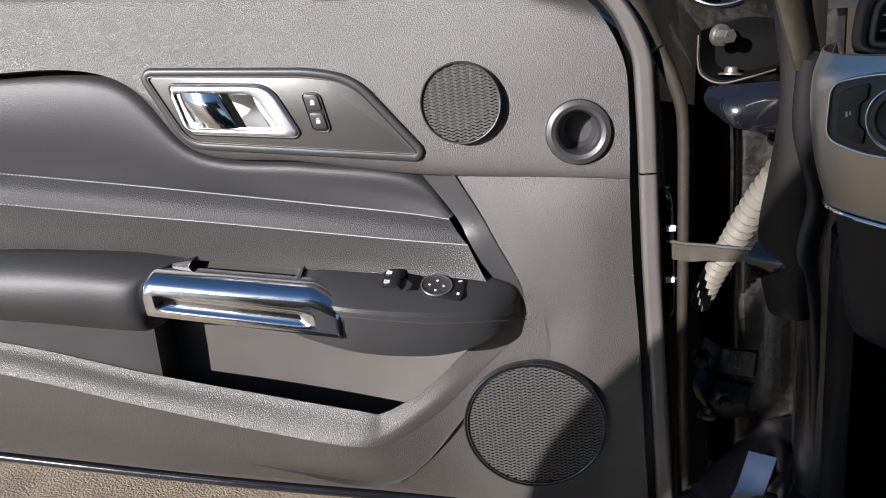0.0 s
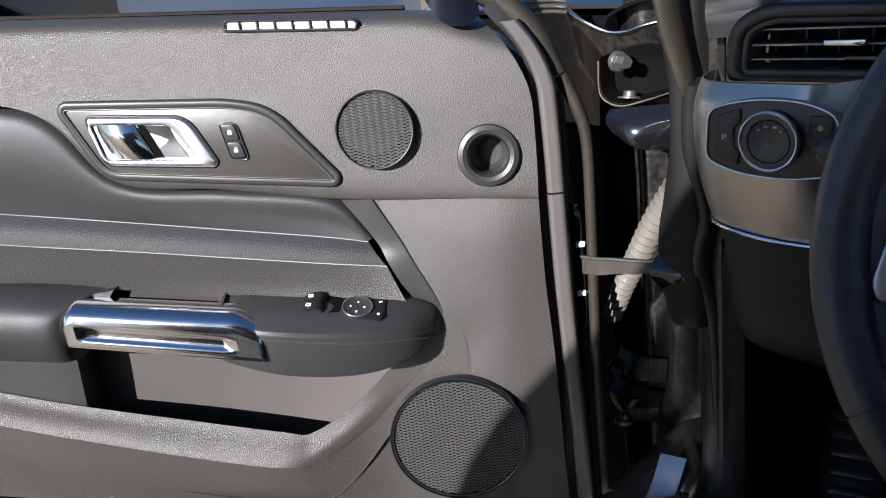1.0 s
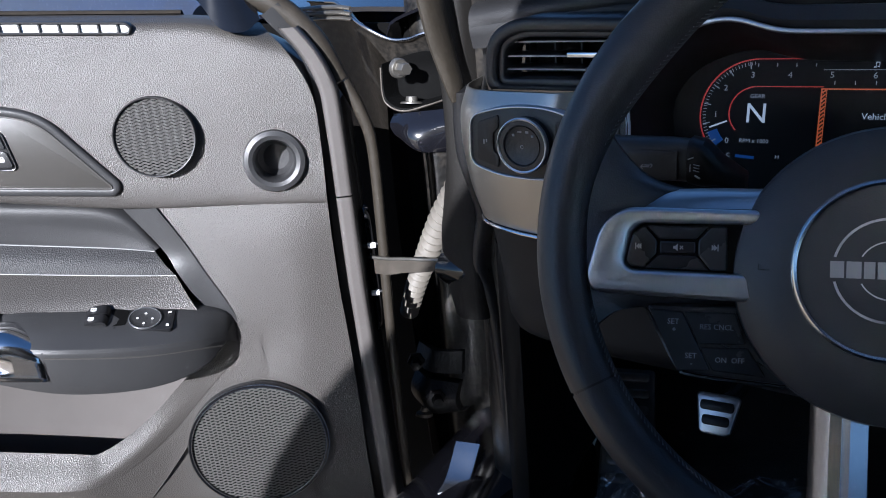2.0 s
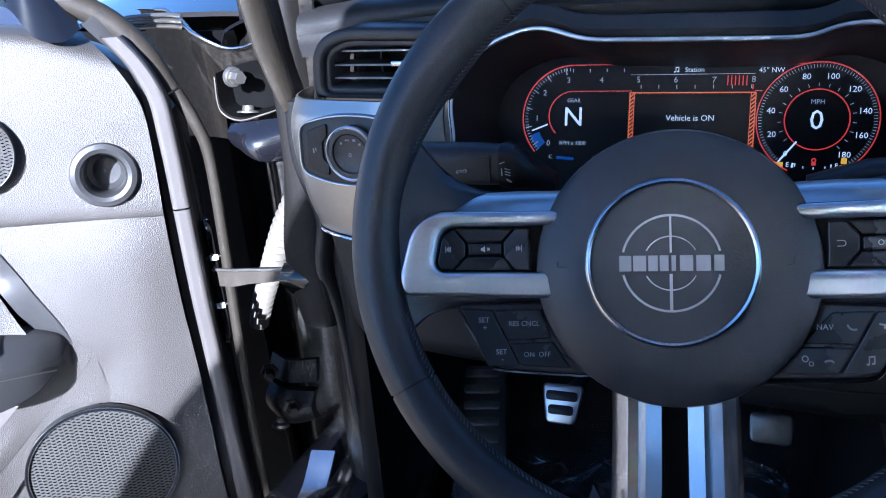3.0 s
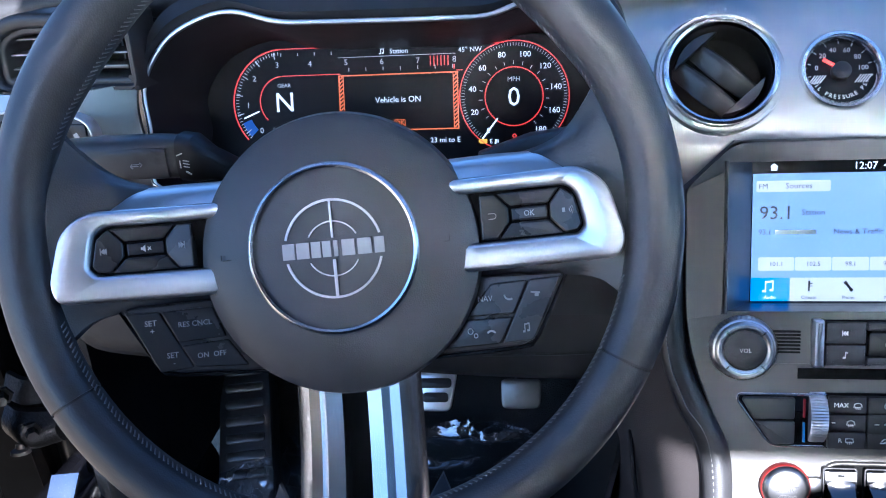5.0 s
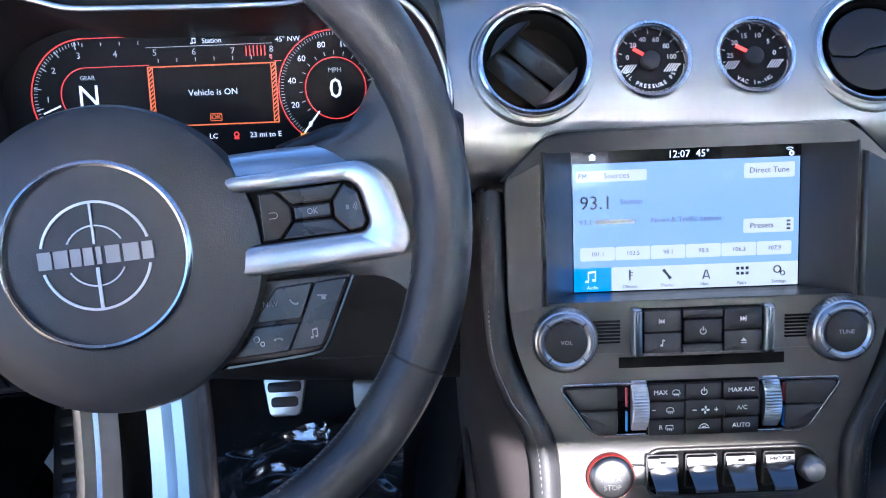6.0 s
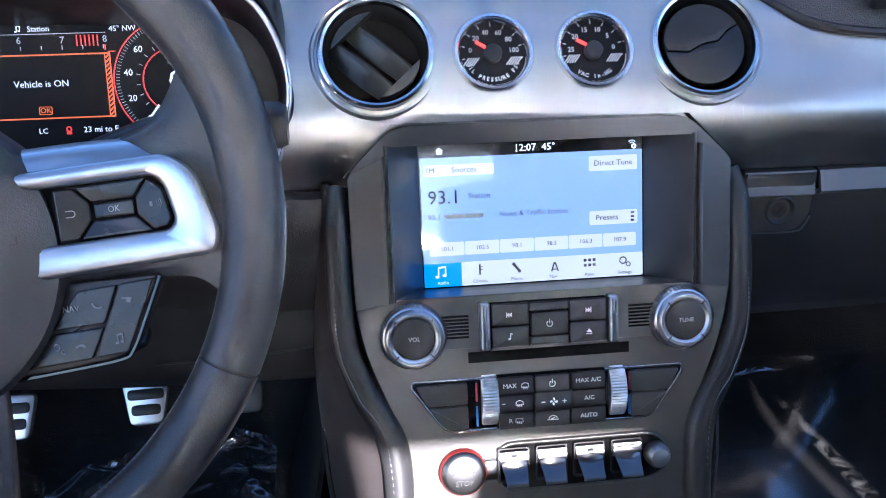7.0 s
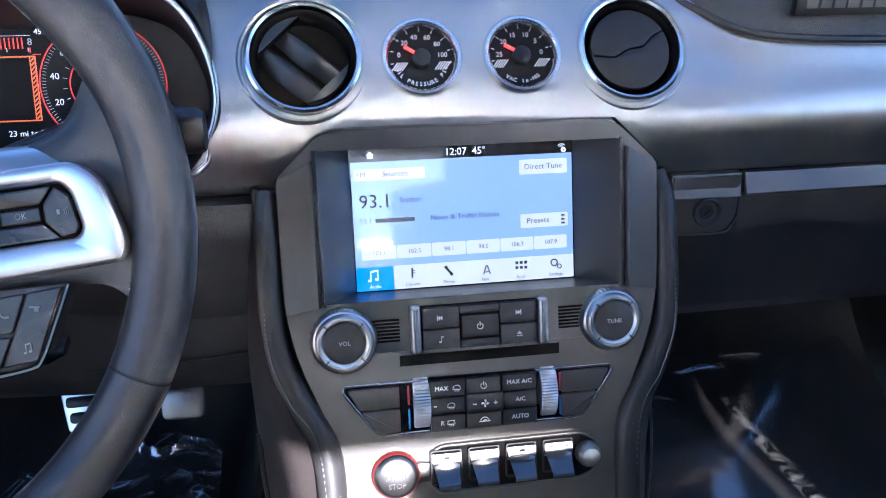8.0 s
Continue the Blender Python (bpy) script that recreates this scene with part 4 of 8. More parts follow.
def on_arm(u, n):
    """Height of the armrest's top at u, n."""
    vt = float(np.interp(u, [-0.556, -0.48, -0.40, -0.30, -0.22, -0.165], [-0.052, -0.054, -0.064, -0.082, -0.098, -0.110]))
    return vt + float(np.interp(n, [0, 0.027, 0.056, 0.078], [0.004, 0.003, -0.006, -0.020]))


def arm_plane(u, n):
    """A frame lying on the armrest's top: x along it, y away from the cabin, z out of it."""
    return pose(u, on_arm(u, n) + 0.0008, n, 0, 0, -10) @ pose(0, 0, 0, -72, 0, 0)


sw = part("window_switch", prism(rounded([(-0.021, -0.017), (0.019, -0.017), (0.019, 0.017), (-0.021, 0.017)], 0.003), -0.004, 0.0016, 0.001), DARK, arm, "black window switch block", arm_plane(-0.262, 0.042))
for y in (-0.0078, 0.0078):
    k = part("button", loft([[(-0.017, y - 0.0065, 0.001), (-0.010, y - 0.0065, 0.006), (0.004, y - 0.0065, 0.009), (0.009, y - 0.0065, 0.004)], [(-0.017, y + 0.0065, 0.001), (-0.010, y + 0.0065, 0.006), (0.004, y + 0.0065, 0.009), (0.009, y + 0.0065, 0.004)]], 3, 1, thick=0.004), DARK, sw)
    part("window_icon", frame_prism([Vector((-0.008 + i, y + j, 0)) for i, j in ((-0.003, -0.002), (0.003, -0.002), (0.003, 0.002), (-0.003, 0.002))], [Vector((-0.008 + i, y + j, 0)) for i, j in ((-0.0022, -0.0013), (0.0022, -0.0013), (0.0022, 0.0013), (-0.0022, 0.0013))], 0.0065, 0.0082), INK, k)
part("switch_recess", prism(rounded([(0.010, -0.014), (0.028, -0.010), (0.028, 0.014), (0.010, 0.016)], 0.003), -0.003, 0.0018), VOID, sw)
mir = part("mirror_switch", prism(rounded([(-0.006, -0.019), (0.031, -0.015), (0.031, 0.017), (-0.004, 0.017)], 0.004), -0.004, 0.001, 0.0006), DARK, arm, "black mirror control with a round pad", arm_plane(-0.216, 0.040))
part("mirror_pad", lathe([(0.0175, -0.002), (0.0175, 0.0025), (0.0165, 0.0032), (0.0155, 0.0025), (0.008, 0.0015), (0, 0.001)], 40), PLASTIC, mir)
part("silver_ring", lathe([(0.0178, 0.0020), (0.0176, 0.0034), (0.0166, 0.0034), (0.0164, 0.0020)], 40), SATIN, mir)
part("arrow_marks", bars([(0.008 * math.cos(radians(a)), 0.008 * math.sin(radians(a)), 0.0022, 0.0022, a + 45) for a in (0, 90, 180, 270)] + [(0.0255, 0.011, 0.004, 0.0016, 20), (0.0255, -0.010, 0.003, 0.003, 0)], 0.0018, 0.0026), INK, mir)
part("tray_wall", loft([[(-0.492, -0.0415, 0.033), (-0.43, -0.0525, 0.033), (-0.366, -0.0650, 0.033)], [(-0.494, -0.0440, 0.037), (-0.43, -0.0555, 0.037), (-0.366, -0.0680, 0.037)], [(-0.500, -0.0660, 0.034), (-0.43, -0.0790, 0.034), (-0.372, -0.0900, 0.034)]], 4, 3, thick=0.003), GREY, arm, "grey wall of the grip tray")
part("tray_floor", loft([[(-0.503, -0.0620, 0.035), (-0.43, -0.0750, 0.035), (-0.376, -0.0850, 0.035)], [(-0.510, -0.0600, 0.066), (-0.43, -0.0770, 0.068), (-0.366, -0.0900, 0.068)]], 4, 2, thick=0.002), VOID, arm)
part("tray_end", loft([[(-0.369, -0.0640, 0.030), (-0.372, -0.0900, 0.032)], [(-0.367, -0.0715, 0.066), (-0.370, -0.0930, 0.066)]], 3, 3, thick=0.003, towards=(1, 0, 0)), PLASTIC, arm)
# chrome pull: one shaped bar with a groove along its face and a cut upper corner
def pull_section(u):
    top = -0.047 - (u + 0.526) * 0.150 - 0.018 * max(0.0, (u + 0.350) / 0.035) ** 1.5 - 0.010 * max(0.0, (-0.530 - u) / 0.013) ** 1.5
    low = -0.095 - (u + 0.5427) * 0.1795
    g0, g1 = -0.0700 - (u + 0.5251) * 0.190, -0.0885 - (u + 0.5261) * 0.177
    d = 0.0055 * min(1.0, max(0.0, (u + 0.528) / 0.010)) * min(1.0, max(0.0, (-0.350 - u) / 0.012))
    rows = [(top, 0.056), (top - 0.001, 0.070), (top - 0.005, 0.0800), (top - 0.011, 0.0868), (top - 0.018, 0.0895), (g0 + 0.001, 0.0897), (g0 - 0.0025, 0.0897 - d), (g1 + 0.005, 0.0897 - d * 0.75), (g1, 0.0897), (low + 0.003, 0.0895), (low, 0.0860), (low - 0.001, 0.060)]
    out = []
    for v, n in rows:
        out.append((u, min(v, out[-1][1] - 0.0003) if out else v, n))
    return out


us = [-0.5430, -0.5415, -0.538, -0.534, -0.530, -0.528, -0.525, -0.521, -0.518, -0.50, -0.47, -0.44, -0.41, -0.38, -0.365, -0.362, -0.356, -0.350, -0.345, -0.338, -0.331, -0.324, -0.319, -0.3165, -0.3155]
PULL = [pull_section(u) for u in us]
for k, drop in ((0, 0.006), (1, 0.0015), (-2, 0.0015), (-1, 0.006)):
    PULL[k] = [(u, v, n - (drop if n > 0.065 else 0)) for u, v, n in PULL[k]]
PULL.insert(0, [(u, v, 0.050) for u, v, n in PULL[0]])
PULL.append([(u, v, 0.050) for u, v, n in PULL[-1]])
pull = part("pull_handle", loft(PULL, 4, 1, True), CHROME, door, "bright chrome door pull handle")
part("pull_seam", tube([(-0.3148, -0.1010, 0.0865), (-0.3150, -0.118, 0.0865), (-0.3155, -0.1345, 0.084)], 0.0012, 6), DARK, pull)
# demister outlet on the belt and the mirror's inner cover
slot = part("demister_vent", frame_prism(rounded([(-0.326, 0.2195), (-0.178, 0.2045), (-0.174, 0.2125), (-0.180, 0.2185), (-0.322, 0.233)], 0.004), inset(rounded([(-0.326, 0.2195), (-0.178, 0.2045), (-0.174, 0.2125), (-0.180, 0.2185), (-0.322, 0.233)], 0.004), 0.003), -0.026, -0.013, 0.0015), PLASTIC, door, "slim demister outlet with pale slats")
# white plastic gives the duct its sunlit brightness
part("vent_well", prism(inset(rounded([(-0.326, 0.2195), (-0.178, 0.2045), (-0.174, 0.2125), (-0.180, 0.2185), (-0.322, 0.233)], 0.004), 0.002), -0.030, -0.0165), WHITE, slot, "pale duct with the sunlight put into its white")
for i in range(7):
    u = -0.306 + i * 0.0195
    part("slat", box(u - 0.0008, u + 0.0008, 0.2085 - (u + 0.19) * 0.101 - 0.001, 0.2165 - (u + 0.19) * 0.101, -0.018, -0.0135), PLASTIC, slot)
part("mirror_cover", loft([[(-0.125, 0.235, -0.060), (-0.105, 0.232, -0.030), (-0.085, 0.203, -0.012), (-0.060, 0.196, -0.012), (-0.042, 0.206, -0.030)],
                           [(-0.130, 0.275, -0.070), (-0.108, 0.272, -0.045), (-0.090, 0.255, -0.030), (-0.070, 0.245, -0.030), (-0.050, 0.240, -0.045)],
                           [(-0.135, 0.33, -0.080), (-0.118, 0.33, -0.060), (-0.105, 0.32, -0.050), (-0.088, 0.31, -0.050), (-0.070, 0.30, -0.060)]], 6, 5, thick=0.008), GLOSS, door, "glossy black inner mirror cover")
# hinge side hardware that belongs to the door
for u, v in ((0.0485, -0.0745), (0.0460, -0.1380)):
    st = part("stud", tube([(u - 0.010, v, -0.036), (u + 0.014, v + 0.001, -0.036)], 0.0024, 8), DARK, door)
    part("white_clip", lathe([(0, -0.005), (0.0036, -0.005), (0.0038, 0.001), (0.0036, 0.005), (0, 0.005)], 12), WHITE, st, "white plastic clip", pose(u, v, -0.035, 0, 90, 0))
part("strap_gasket", shifted(prism(smooth_outline([(-0.018, -0.07), (0.0, -0.085), (0.018, -0.07), (0.020, 0.0), (0.018, 0.07), (0.0, 0.085), (-0.018, 0.07), (-0.020, 0.0)]), -0.004, 0.004, 0.003), pose(0.046, -0.112, -0.056, 0, 98, 0)), GLOSS, door, "black gasket round the check strap")

# ---- dashboard ----
dash = thing("dashboard", pose(0, 0, 0), "black car dashboard with a wide brushed aluminium trim", "dashboard")
# upper pad: from the windscreen base to the trim's top edge
part("upper_pad", loft([
    [(-0.745, 1.20, 0.955), (-0.50, 1.24, 0.965), (-0.20, 1.27, 0.97), (0.10, 1.27, 0.97), (0.45, 1.25, 0.965), (0.745, 1.20, 0.955)],
    [(-0.745, 1.00, 0.975), (-0.50, 1.00, 0.990), (-0.20, 1.00, 0.990), (0.10, 1.00, 0.985), (0.45, 1.00, 0.985), (0.745, 1.00, 0.975)],
    [(-0.745, 0.88, 0.978), (-0.50, 0.86, 0.998), (-0.20, 0.86, 0.996), (0.10, 0.88, 0.985), (0.45, 0.87, 0.980), (0.745, 0.88, 0.970)],
    [(-0.742, 0.845, 0.968), (-0.50, 0.82, 0.985), (-0.20, 0.82, 0.985), (0.10, 0.845, 0.972), (0.45, 0.815, 0.955), (0.745, 0.83, 0.950)],
    [(-0.740, 0.845, 0.945), (-0.50, 0.84, 0.955), (-0.20, 0.84, 0.960), (0.10, 0.848, 0.960), (0.30, 0.805, 0.912), (0.745, 0.815, 0.905)],
], 6, 4, thick=0.01), DASHPAD, dash, "soft black upper dash pad")
# passenger side: dark fascia above the trim, with its dark badge plate
part("fascia", loft([
    [(0.150, 0.850, 0.962), (0.175, 0.838, 0.955), (0.25, 0.812, 0.952), (0.45, 0.806, 0.950), (0.74, 0.822, 0.948)],
    [(0.152, 0.842, 0.952), (0.178, 0.822, 0.935), (0.25, 0.798, 0.925), (0.45, 0.793, 0.920), (0.74, 0.810, 0.918)],
    [(0.155, 0.838, 0.948), (0.185, 0.815, 0.928), (0.25, 0.790, 0.909), (0.45, 0.786, 0.905), (0.74, 0.803, 0.902)],
], 6, 4, thick=0.008, towards=(0, 1, 0)), LEATHER, dash, "grained black fascia over the trim")
part("fascia_lip", tube([(0.150, 0.838, 0.950), (0.185, 0.812, 0.9265), (0.25, 0.788, 0.9075), (0.45, 0.784, 0.9035), (0.74, 0.801, 0.9005)], 0.0035, 8, steps=6), PLASTIC, dash)
badge = part("badge_plate", box(0.255, 0.37, 0.786, 0.793, 0.923, 0.944, 0.001), DARK, dash, "dark badge plate")
each_bar("badge_bar", [(0.268 + i * 0.0115, 0.934, 0.009, 0.010) for i in range(7)], -0.0005, 0.0005, GREY, badge, "dark letter shape", pose(0, 0.7855, 0, 90, 0, 0))
# brushed trim, centre and passenger side
TRIM = [
    [(-0.215, 0.850, 0.957), (-0.12, 0.845, 0.962), (0.00, 0.842, 0.965), (0.10, 0.842, 0.963), (0.17, 0.832, 0.944), (0.25, 0.796, 0.911), (0.45, 0.792, 0.906), (0.74, 0.808, 0.903)],
    [(-0.196, 0.825, 0.932), (-0.12, 0.820, 0.938), (0.00, 0.818, 0.940), (0.10, 0.818, 0.940), (0.17, 0.812, 0.928), (0.25, 0.790, 0.903), (0.45, 0.787, 0.899), (0.74, 0.803, 0.896)],
    [(-0.181, 0.800, 0.905), (-0.12, 0.797, 0.908), (0.00, 0.795, 0.908), (0.10, 0.796, 0.908), (0.17, 0.794, 0.900), (0.25, 0.782, 0.886), (0.45, 0.779, 0.884), (0.74, 0.795, 0.882)],
    [(-0.175, 0.779, 0.872), (-0.12, 0.775, 0.872), (0.00, 0.774, 0.872), (0.10, 0.774, 0.872), (0.17, 0.773, 0.869), (0.25, 0.770, 0.866), (0.45, 0.768, 0.865), (0.74, 0.785, 0.864)],
    [(-0.184, 0.772, 0.850), (-0.12, 0.768, 0.850), (0.00, 0.767, 0.850), (0.10, 0.767, 0.850), (0.17, 0.766, 0.849), (0.25, 0.765, 0.848), (0.45, 0.764, 0.847), (0.74, 0.780, 0.846)],
    [(-0.206, 0.776, 0.822), (-0.12, 0.772, 0.822), (0.00, 0.772, 0.822), (0.10, 0.772, 0.822), (0.17, 0.771, 0.822), (0.25, 0.771, 0.822), (0.45, 0.770, 0.822), (0.74, 0.785, 0.822)],
    [(-0.236, 0.792, 0.803), (-0.12, 0.788, 0.803), (0.00, 0.786, 0.803), (0.10, 0.786, 0.803), (0.17, 0.786, 0.803), (0.25, 0.786, 0.803), (0.45, 0.786, 0.804), (0.74, 0.800, 0.805)],
    [(-0.236, 0.806, 0.802), (-0.12, 0.802, 0.802), (0.00, 0.800, 0.802), (0.10, 0.800, 0.802), (0.17, 0.800, 0.802), (0.25, 0.800, 0.802), (0.45, 0.800, 0.802), (0.74, 0.815, 0.803)],
]
trim_bm = loft(TRIM, 22, 9)
for cx, r in ((-0.1158, 0.0425), (0.1278, 0.0425), (-0.0312, 0.0302), (0.0437, 0.0302)):
    axis = pose(cx, 0.794, 0.900, 58).inverted()
    gone = [f for f in trim_bm.faces if (axis @ f.calc_center_median()).to_2d().length < r and abs((axis @ f.calc_center_median()).z) < 0.04]
    bmesh.ops.delete(trim_bm, geom=gone, context="FACES")
    for v in trim_bm.verts:
        q = axis @ v.co
        if v.is_boundary and abs(q.z) < 0.04 and q.to_2d().length < r + 0.007:
            k = (r - 0.002) / q.to_2d().length
            v.co = axis.inverted() @ Vector((q.x * k, q.y * k, q.z))
bmesh.ops.delete(trim_bm, geom=[f for f in trim_bm.faces if abs(f.calc_center_median().x) < 0.106 and f.calc_center_median().z < 0.853], context="FACES")
part("trim_panel", trim_bm, BRUSHED, dash, "brushed aluminium dash trim")
# driver's side trim, round the light switch
LT = [
    [(-0.742, 0.862, 0.905), (-0.728, 0.806, 0.907), (-0.70, 0.772, 0.909), (-0.64, 0.757, 0.910), (-0.608, 0.757, 0.910), (-0.572, 0.792, 0.910)],
    [(-0.746, 0.862, 0.885), (-0.733, 0.802, 0.886), (-0.706, 0.765, 0.887), (-0.645, 0.749, 0.887), (-0.610, 0.751, 0.887), (-0.574, 0.788, 0.887)],
    [(-0.746, 0.864, 0.855), (-0.735, 0.806, 0.855), (-0.708, 0.767, 0.855), (-0.645, 0.750, 0.855), (-0.609, 0.753, 0.855), (-0.572, 0.788, 0.855)],
    [(-0.742, 0.868, 0.815), (-0.732, 0.812, 0.815), (-0.708, 0.777, 0.814), (-0.645, 0.760, 0.812), (-0.600, 0.763, 0.812), (-0.564, 0.792, 0.812)],
    [(-0.735, 0.870, 0.780), (-0.726, 0.820, 0.780), (-0.704, 0.788, 0.779), (-0.645, 0.772, 0.776), (-0.575, 0.774, 0.776), (-0.545, 0.794, 0.776)],
]
part("trim_panel", loft(LT, 6, 4, thick=0.004, towards=(0, 1, 0)), BRUSHED, dash, "brushed aluminium trim round the light switch")
part("trim_bead", tube([(-0.735, 0.865, 0.778), (-0.726, 0.818, 0.778), (-0.704, 0.786, 0.777), (-0.645, 0.770, 0.774), (-0.575, 0.772, 0.774), (-0.545, 0.792, 0.774)], 0.0016, 8, steps=4), CHROME, dash, "thin bright bead")
# knee panels below, driver and passenger
part("knee_panel", loft([
    [(-0.732, 0.872, 0.776), (-0.700, 0.792, 0.775), (-0.60, 0.775, 0.772), (-0.45, 0.785, 0.778), (-0.30, 0.790, 0.80), (-0.15, 0.795, 0.803)],
    [(-0.728, 0.875, 0.72), (-0.695, 0.800, 0.72), (-0.60, 0.785, 0.70), (-0.45, 0.785, 0.70), (-0.30, 0.785, 0.70), (-0.15, 0.800, 0.70)],
    [(-0.722, 0.88, 0.665), (-0.690, 0.812, 0.655), (-0.60, 0.795, 0.650), (-0.45, 0.795, 0.644), (-0.30, 0.797, 0.634), (-0.15, 0.812, 0.622)],
    [(-0.720, 0.92, 0.650), (-0.690, 0.90, 0.640), (-0.60, 0.90, 0.635), (-0.45, 0.90, 0.630), (-0.30, 0.90, 0.620), (-0.15, 0.90, 0.612)],
], 5, 4, thick=0.006, towards=(0, 1, 0)), KNEE, dash, "black knee panel")
part("knee_seam", tube([(-0.300, 0.7825, 0.664), (-0.22, 0.787, 0.664), (-0.15, 0.799, 0.664)], 0.0010, 6, steps=4), DARK, dash)
part("knee_pad", loft([[(-0.31, 0.784, 0.8015), (-0.22, 0.784, 0.8012), (-0.1590, 0.785, 0.8010)], [(-0.31, 0.776, 0.8000), (-0.22, 0.776, 0.7995), (-0.1592, 0.777, 0.7990)], [(-0.31, 0.7735, 0.780), (-0.22, 0.7735, 0.780), (-0.1600, 0.7745, 0.780)], [(-0.31, 0.780, 0.730), (-0.22, 0.780, 0.730), (-0.1610, 0.781, 0.730)], [(-0.31, 0.790, 0.700), (-0.22, 0.790, 0.700), (-0.1620, 0.791, 0.700)]], 4, 4, True, thick=0.004, towards=(0, 1, 0)), DASHPAD, dash, "grained black knee pad")
box_lid = part("glove_box", loft([
    [(0.2325, 0.7840, 0.7820), (0.35, 0.7835, 0.782), (0.50, 0.7855, 0.782), (0.74, 0.7995, 0.782)],
    [(0.2325, 0.7850, 0.7520), (0.35, 0.785, 0.752), (0.50, 0.787, 0.752), (0.74, 0.801, 0.752)],
    [(0.1680, 0.7855, 0.7480), (0.35, 0.786, 0.748), (0.50, 0.788, 0.748), (0.74, 0.802, 0.748)],
    [(0.1660, 0.812, 0.665), (0.35, 0.812, 0.665), (0.50, 0.814, 0.665), (0.74, 0.826, 0.665)],
    [(0.1600, 0.830, 0.645), (0.35, 0.830, 0.647), (0.50, 0.832, 0.648), (0.74, 0.84, 0.652)],
    [(0.1600, 0.95, 0.632), (0.35, 0.95, 0.636), (0.50, 0.95, 0.640), (0.74, 0.95, 0.645)],
], 6, 3, True, thick=0.006, towards=(0, 1, 0)), DASHPAD, dash, "grained black glove box door")
part("lid_lip", loft([
    [(0.2325, 0.797, 0.8025), (0.35, 0.797, 0.803), (0.50, 0.799, 0.803), (0.74, 0.812, 0.804)],
    [(0.2325, 0.7810, 0.801), (0.35, 0.7805, 0.8015), (0.50, 0.7825, 0.802), (0.74, 0.7965, 0.802)],
    [(0.2325, 0.7740, 0.7855), (0.35, 0.773, 0.7865), (0.50, 0.775, 0.7865), (0.74, 0.789, 0.787)],
    [(0.2325, 0.7765, 0.7825), (0.35, 0.776, 0.783), (0.50, 0.778, 0.783), (0.74, 0.792, 0.783)],
    [(0.2325, 0.7860, 0.7815), (0.35, 0.7855, 0.7815), (0.50, 0.7875, 0.7815), (0.74, 0.8015, 0.7815)],
], 6, 3, True, thick=0.004, towards=(0, 1, 0)), GREY, box_lid, "smooth satin lip of the glove box")
LOCK = rounded([(0.1680, 0.7505), (0.2185, 0.7495), (0.2295, 0.7620), (0.2298, 0.8022), (0.1680, 0.8030)], [0.002, 0.014, 0.014, 0.002, 0.002], 6)
lockp = part("lock_panel", prism(LOCK, -0.012, 0.0, 0.003), GREY, dash, "black panel with the glove box lock", pose(0, 0.7785, 0, 90, 0, 0))
part("panel_top", loft([[(0.1690, 0.8025, -0.004), (0.2290, 0.8020, -0.004)], [(0.1690, 0.7830, 0.0022), (0.2290, 0.7825, 0.0022)], [(0.1690, 0.7815, 0.0004), (0.2290, 0.7810, 0.0004)]], 3, 3, True), GREY, lockp, "satin upper band of the lock panel")
part("panel_edge", tube([(0.1690, 0.7505, 0.0), (0.2160, 0.7498, 0.0), (0.2250, 0.7540, 0.0), (0.2290, 0.7630, 0.0)], 0.0008, 6, steps=4), TOGGLE, lockp, "pale lower edge")
part("lock_barrel", lathe([(0.0125, -0.001), (0.0124, 0.0016), (0.0112, 0.0024), (0.0098, 0.0010), (0.0086, -0.0006), (0.0068, -0.0006), (0.0060, 0.0006), (0, 0.0008)], 32), DARK, lockp, "", pose(0.2021, 0.7695, 0.0))
part("key_slot", bars([(0.2021, 0.7695, 0.0012, 0.006, -40)], -0.002, 0.0012), VOID, lockp)

# left air vent
vent = thing("air_vent", pose(-0.613, 0.790, 0.945, 90, 0, -4), "black rectangular air vent with thin slats and a bright tab", "air vent")
VI = rounded([(-0.074, -0.034), (0.047, -0.034), (0.048, 0.010), (-0.048, 0.012), (-0.070, 0.002)], [0.010, 0.006, 0.006, 0.024, 0.014], 7)
VO = [Vector((min(q.x, 0.0515), max(q.y, -0.0385))) for q in inset(VI, -0.012)]
part("surround", frame_prism(VO, VI, -0.03, 0.010, 0.0035), SOFT, vent, "rounded black surround")
part("inner_frame", frame_prism(inset(VI, -0.002), inset(VI, 0.005), -0.03, 0.004, 0.002), PLASTIC, vent)
part("duct", prism(VI, -0.055, -0.045), VOID, vent)
for i, y in enumerate((-0.0180, -0.0065, 0.0060)):
    x0 = (-0.072, -0.071, -0.060)[i]
    part("slat", box(x0, 0.041, y - 0.0045, y - 0.0030, -0.030, -0.004, 0.0006), PLASTIC, vent)
    part("slat_edge", box(x0, 0.041, y - 0.0046, y - 0.0034, -0.0042, -0.0030), DIMINK, vent, "thin pale slat edge")
part("tab", box(-0.006, 0.026, -0.0115, -0.0065, -0.006, 0.002, 0.0012), CHROME, vent, "bright tab")
part("lower_tab", box(0.010, 0.040, -0.0225, -0.0195, -0.006, 0.000, 0.0008), GREY, vent)
for i in range(4):
    part("vane", box(-0.06 + i * 0.026, -0.0585 + i * 0.026, -0.032, 0.008, -0.044, -0.031), DARK, vent)

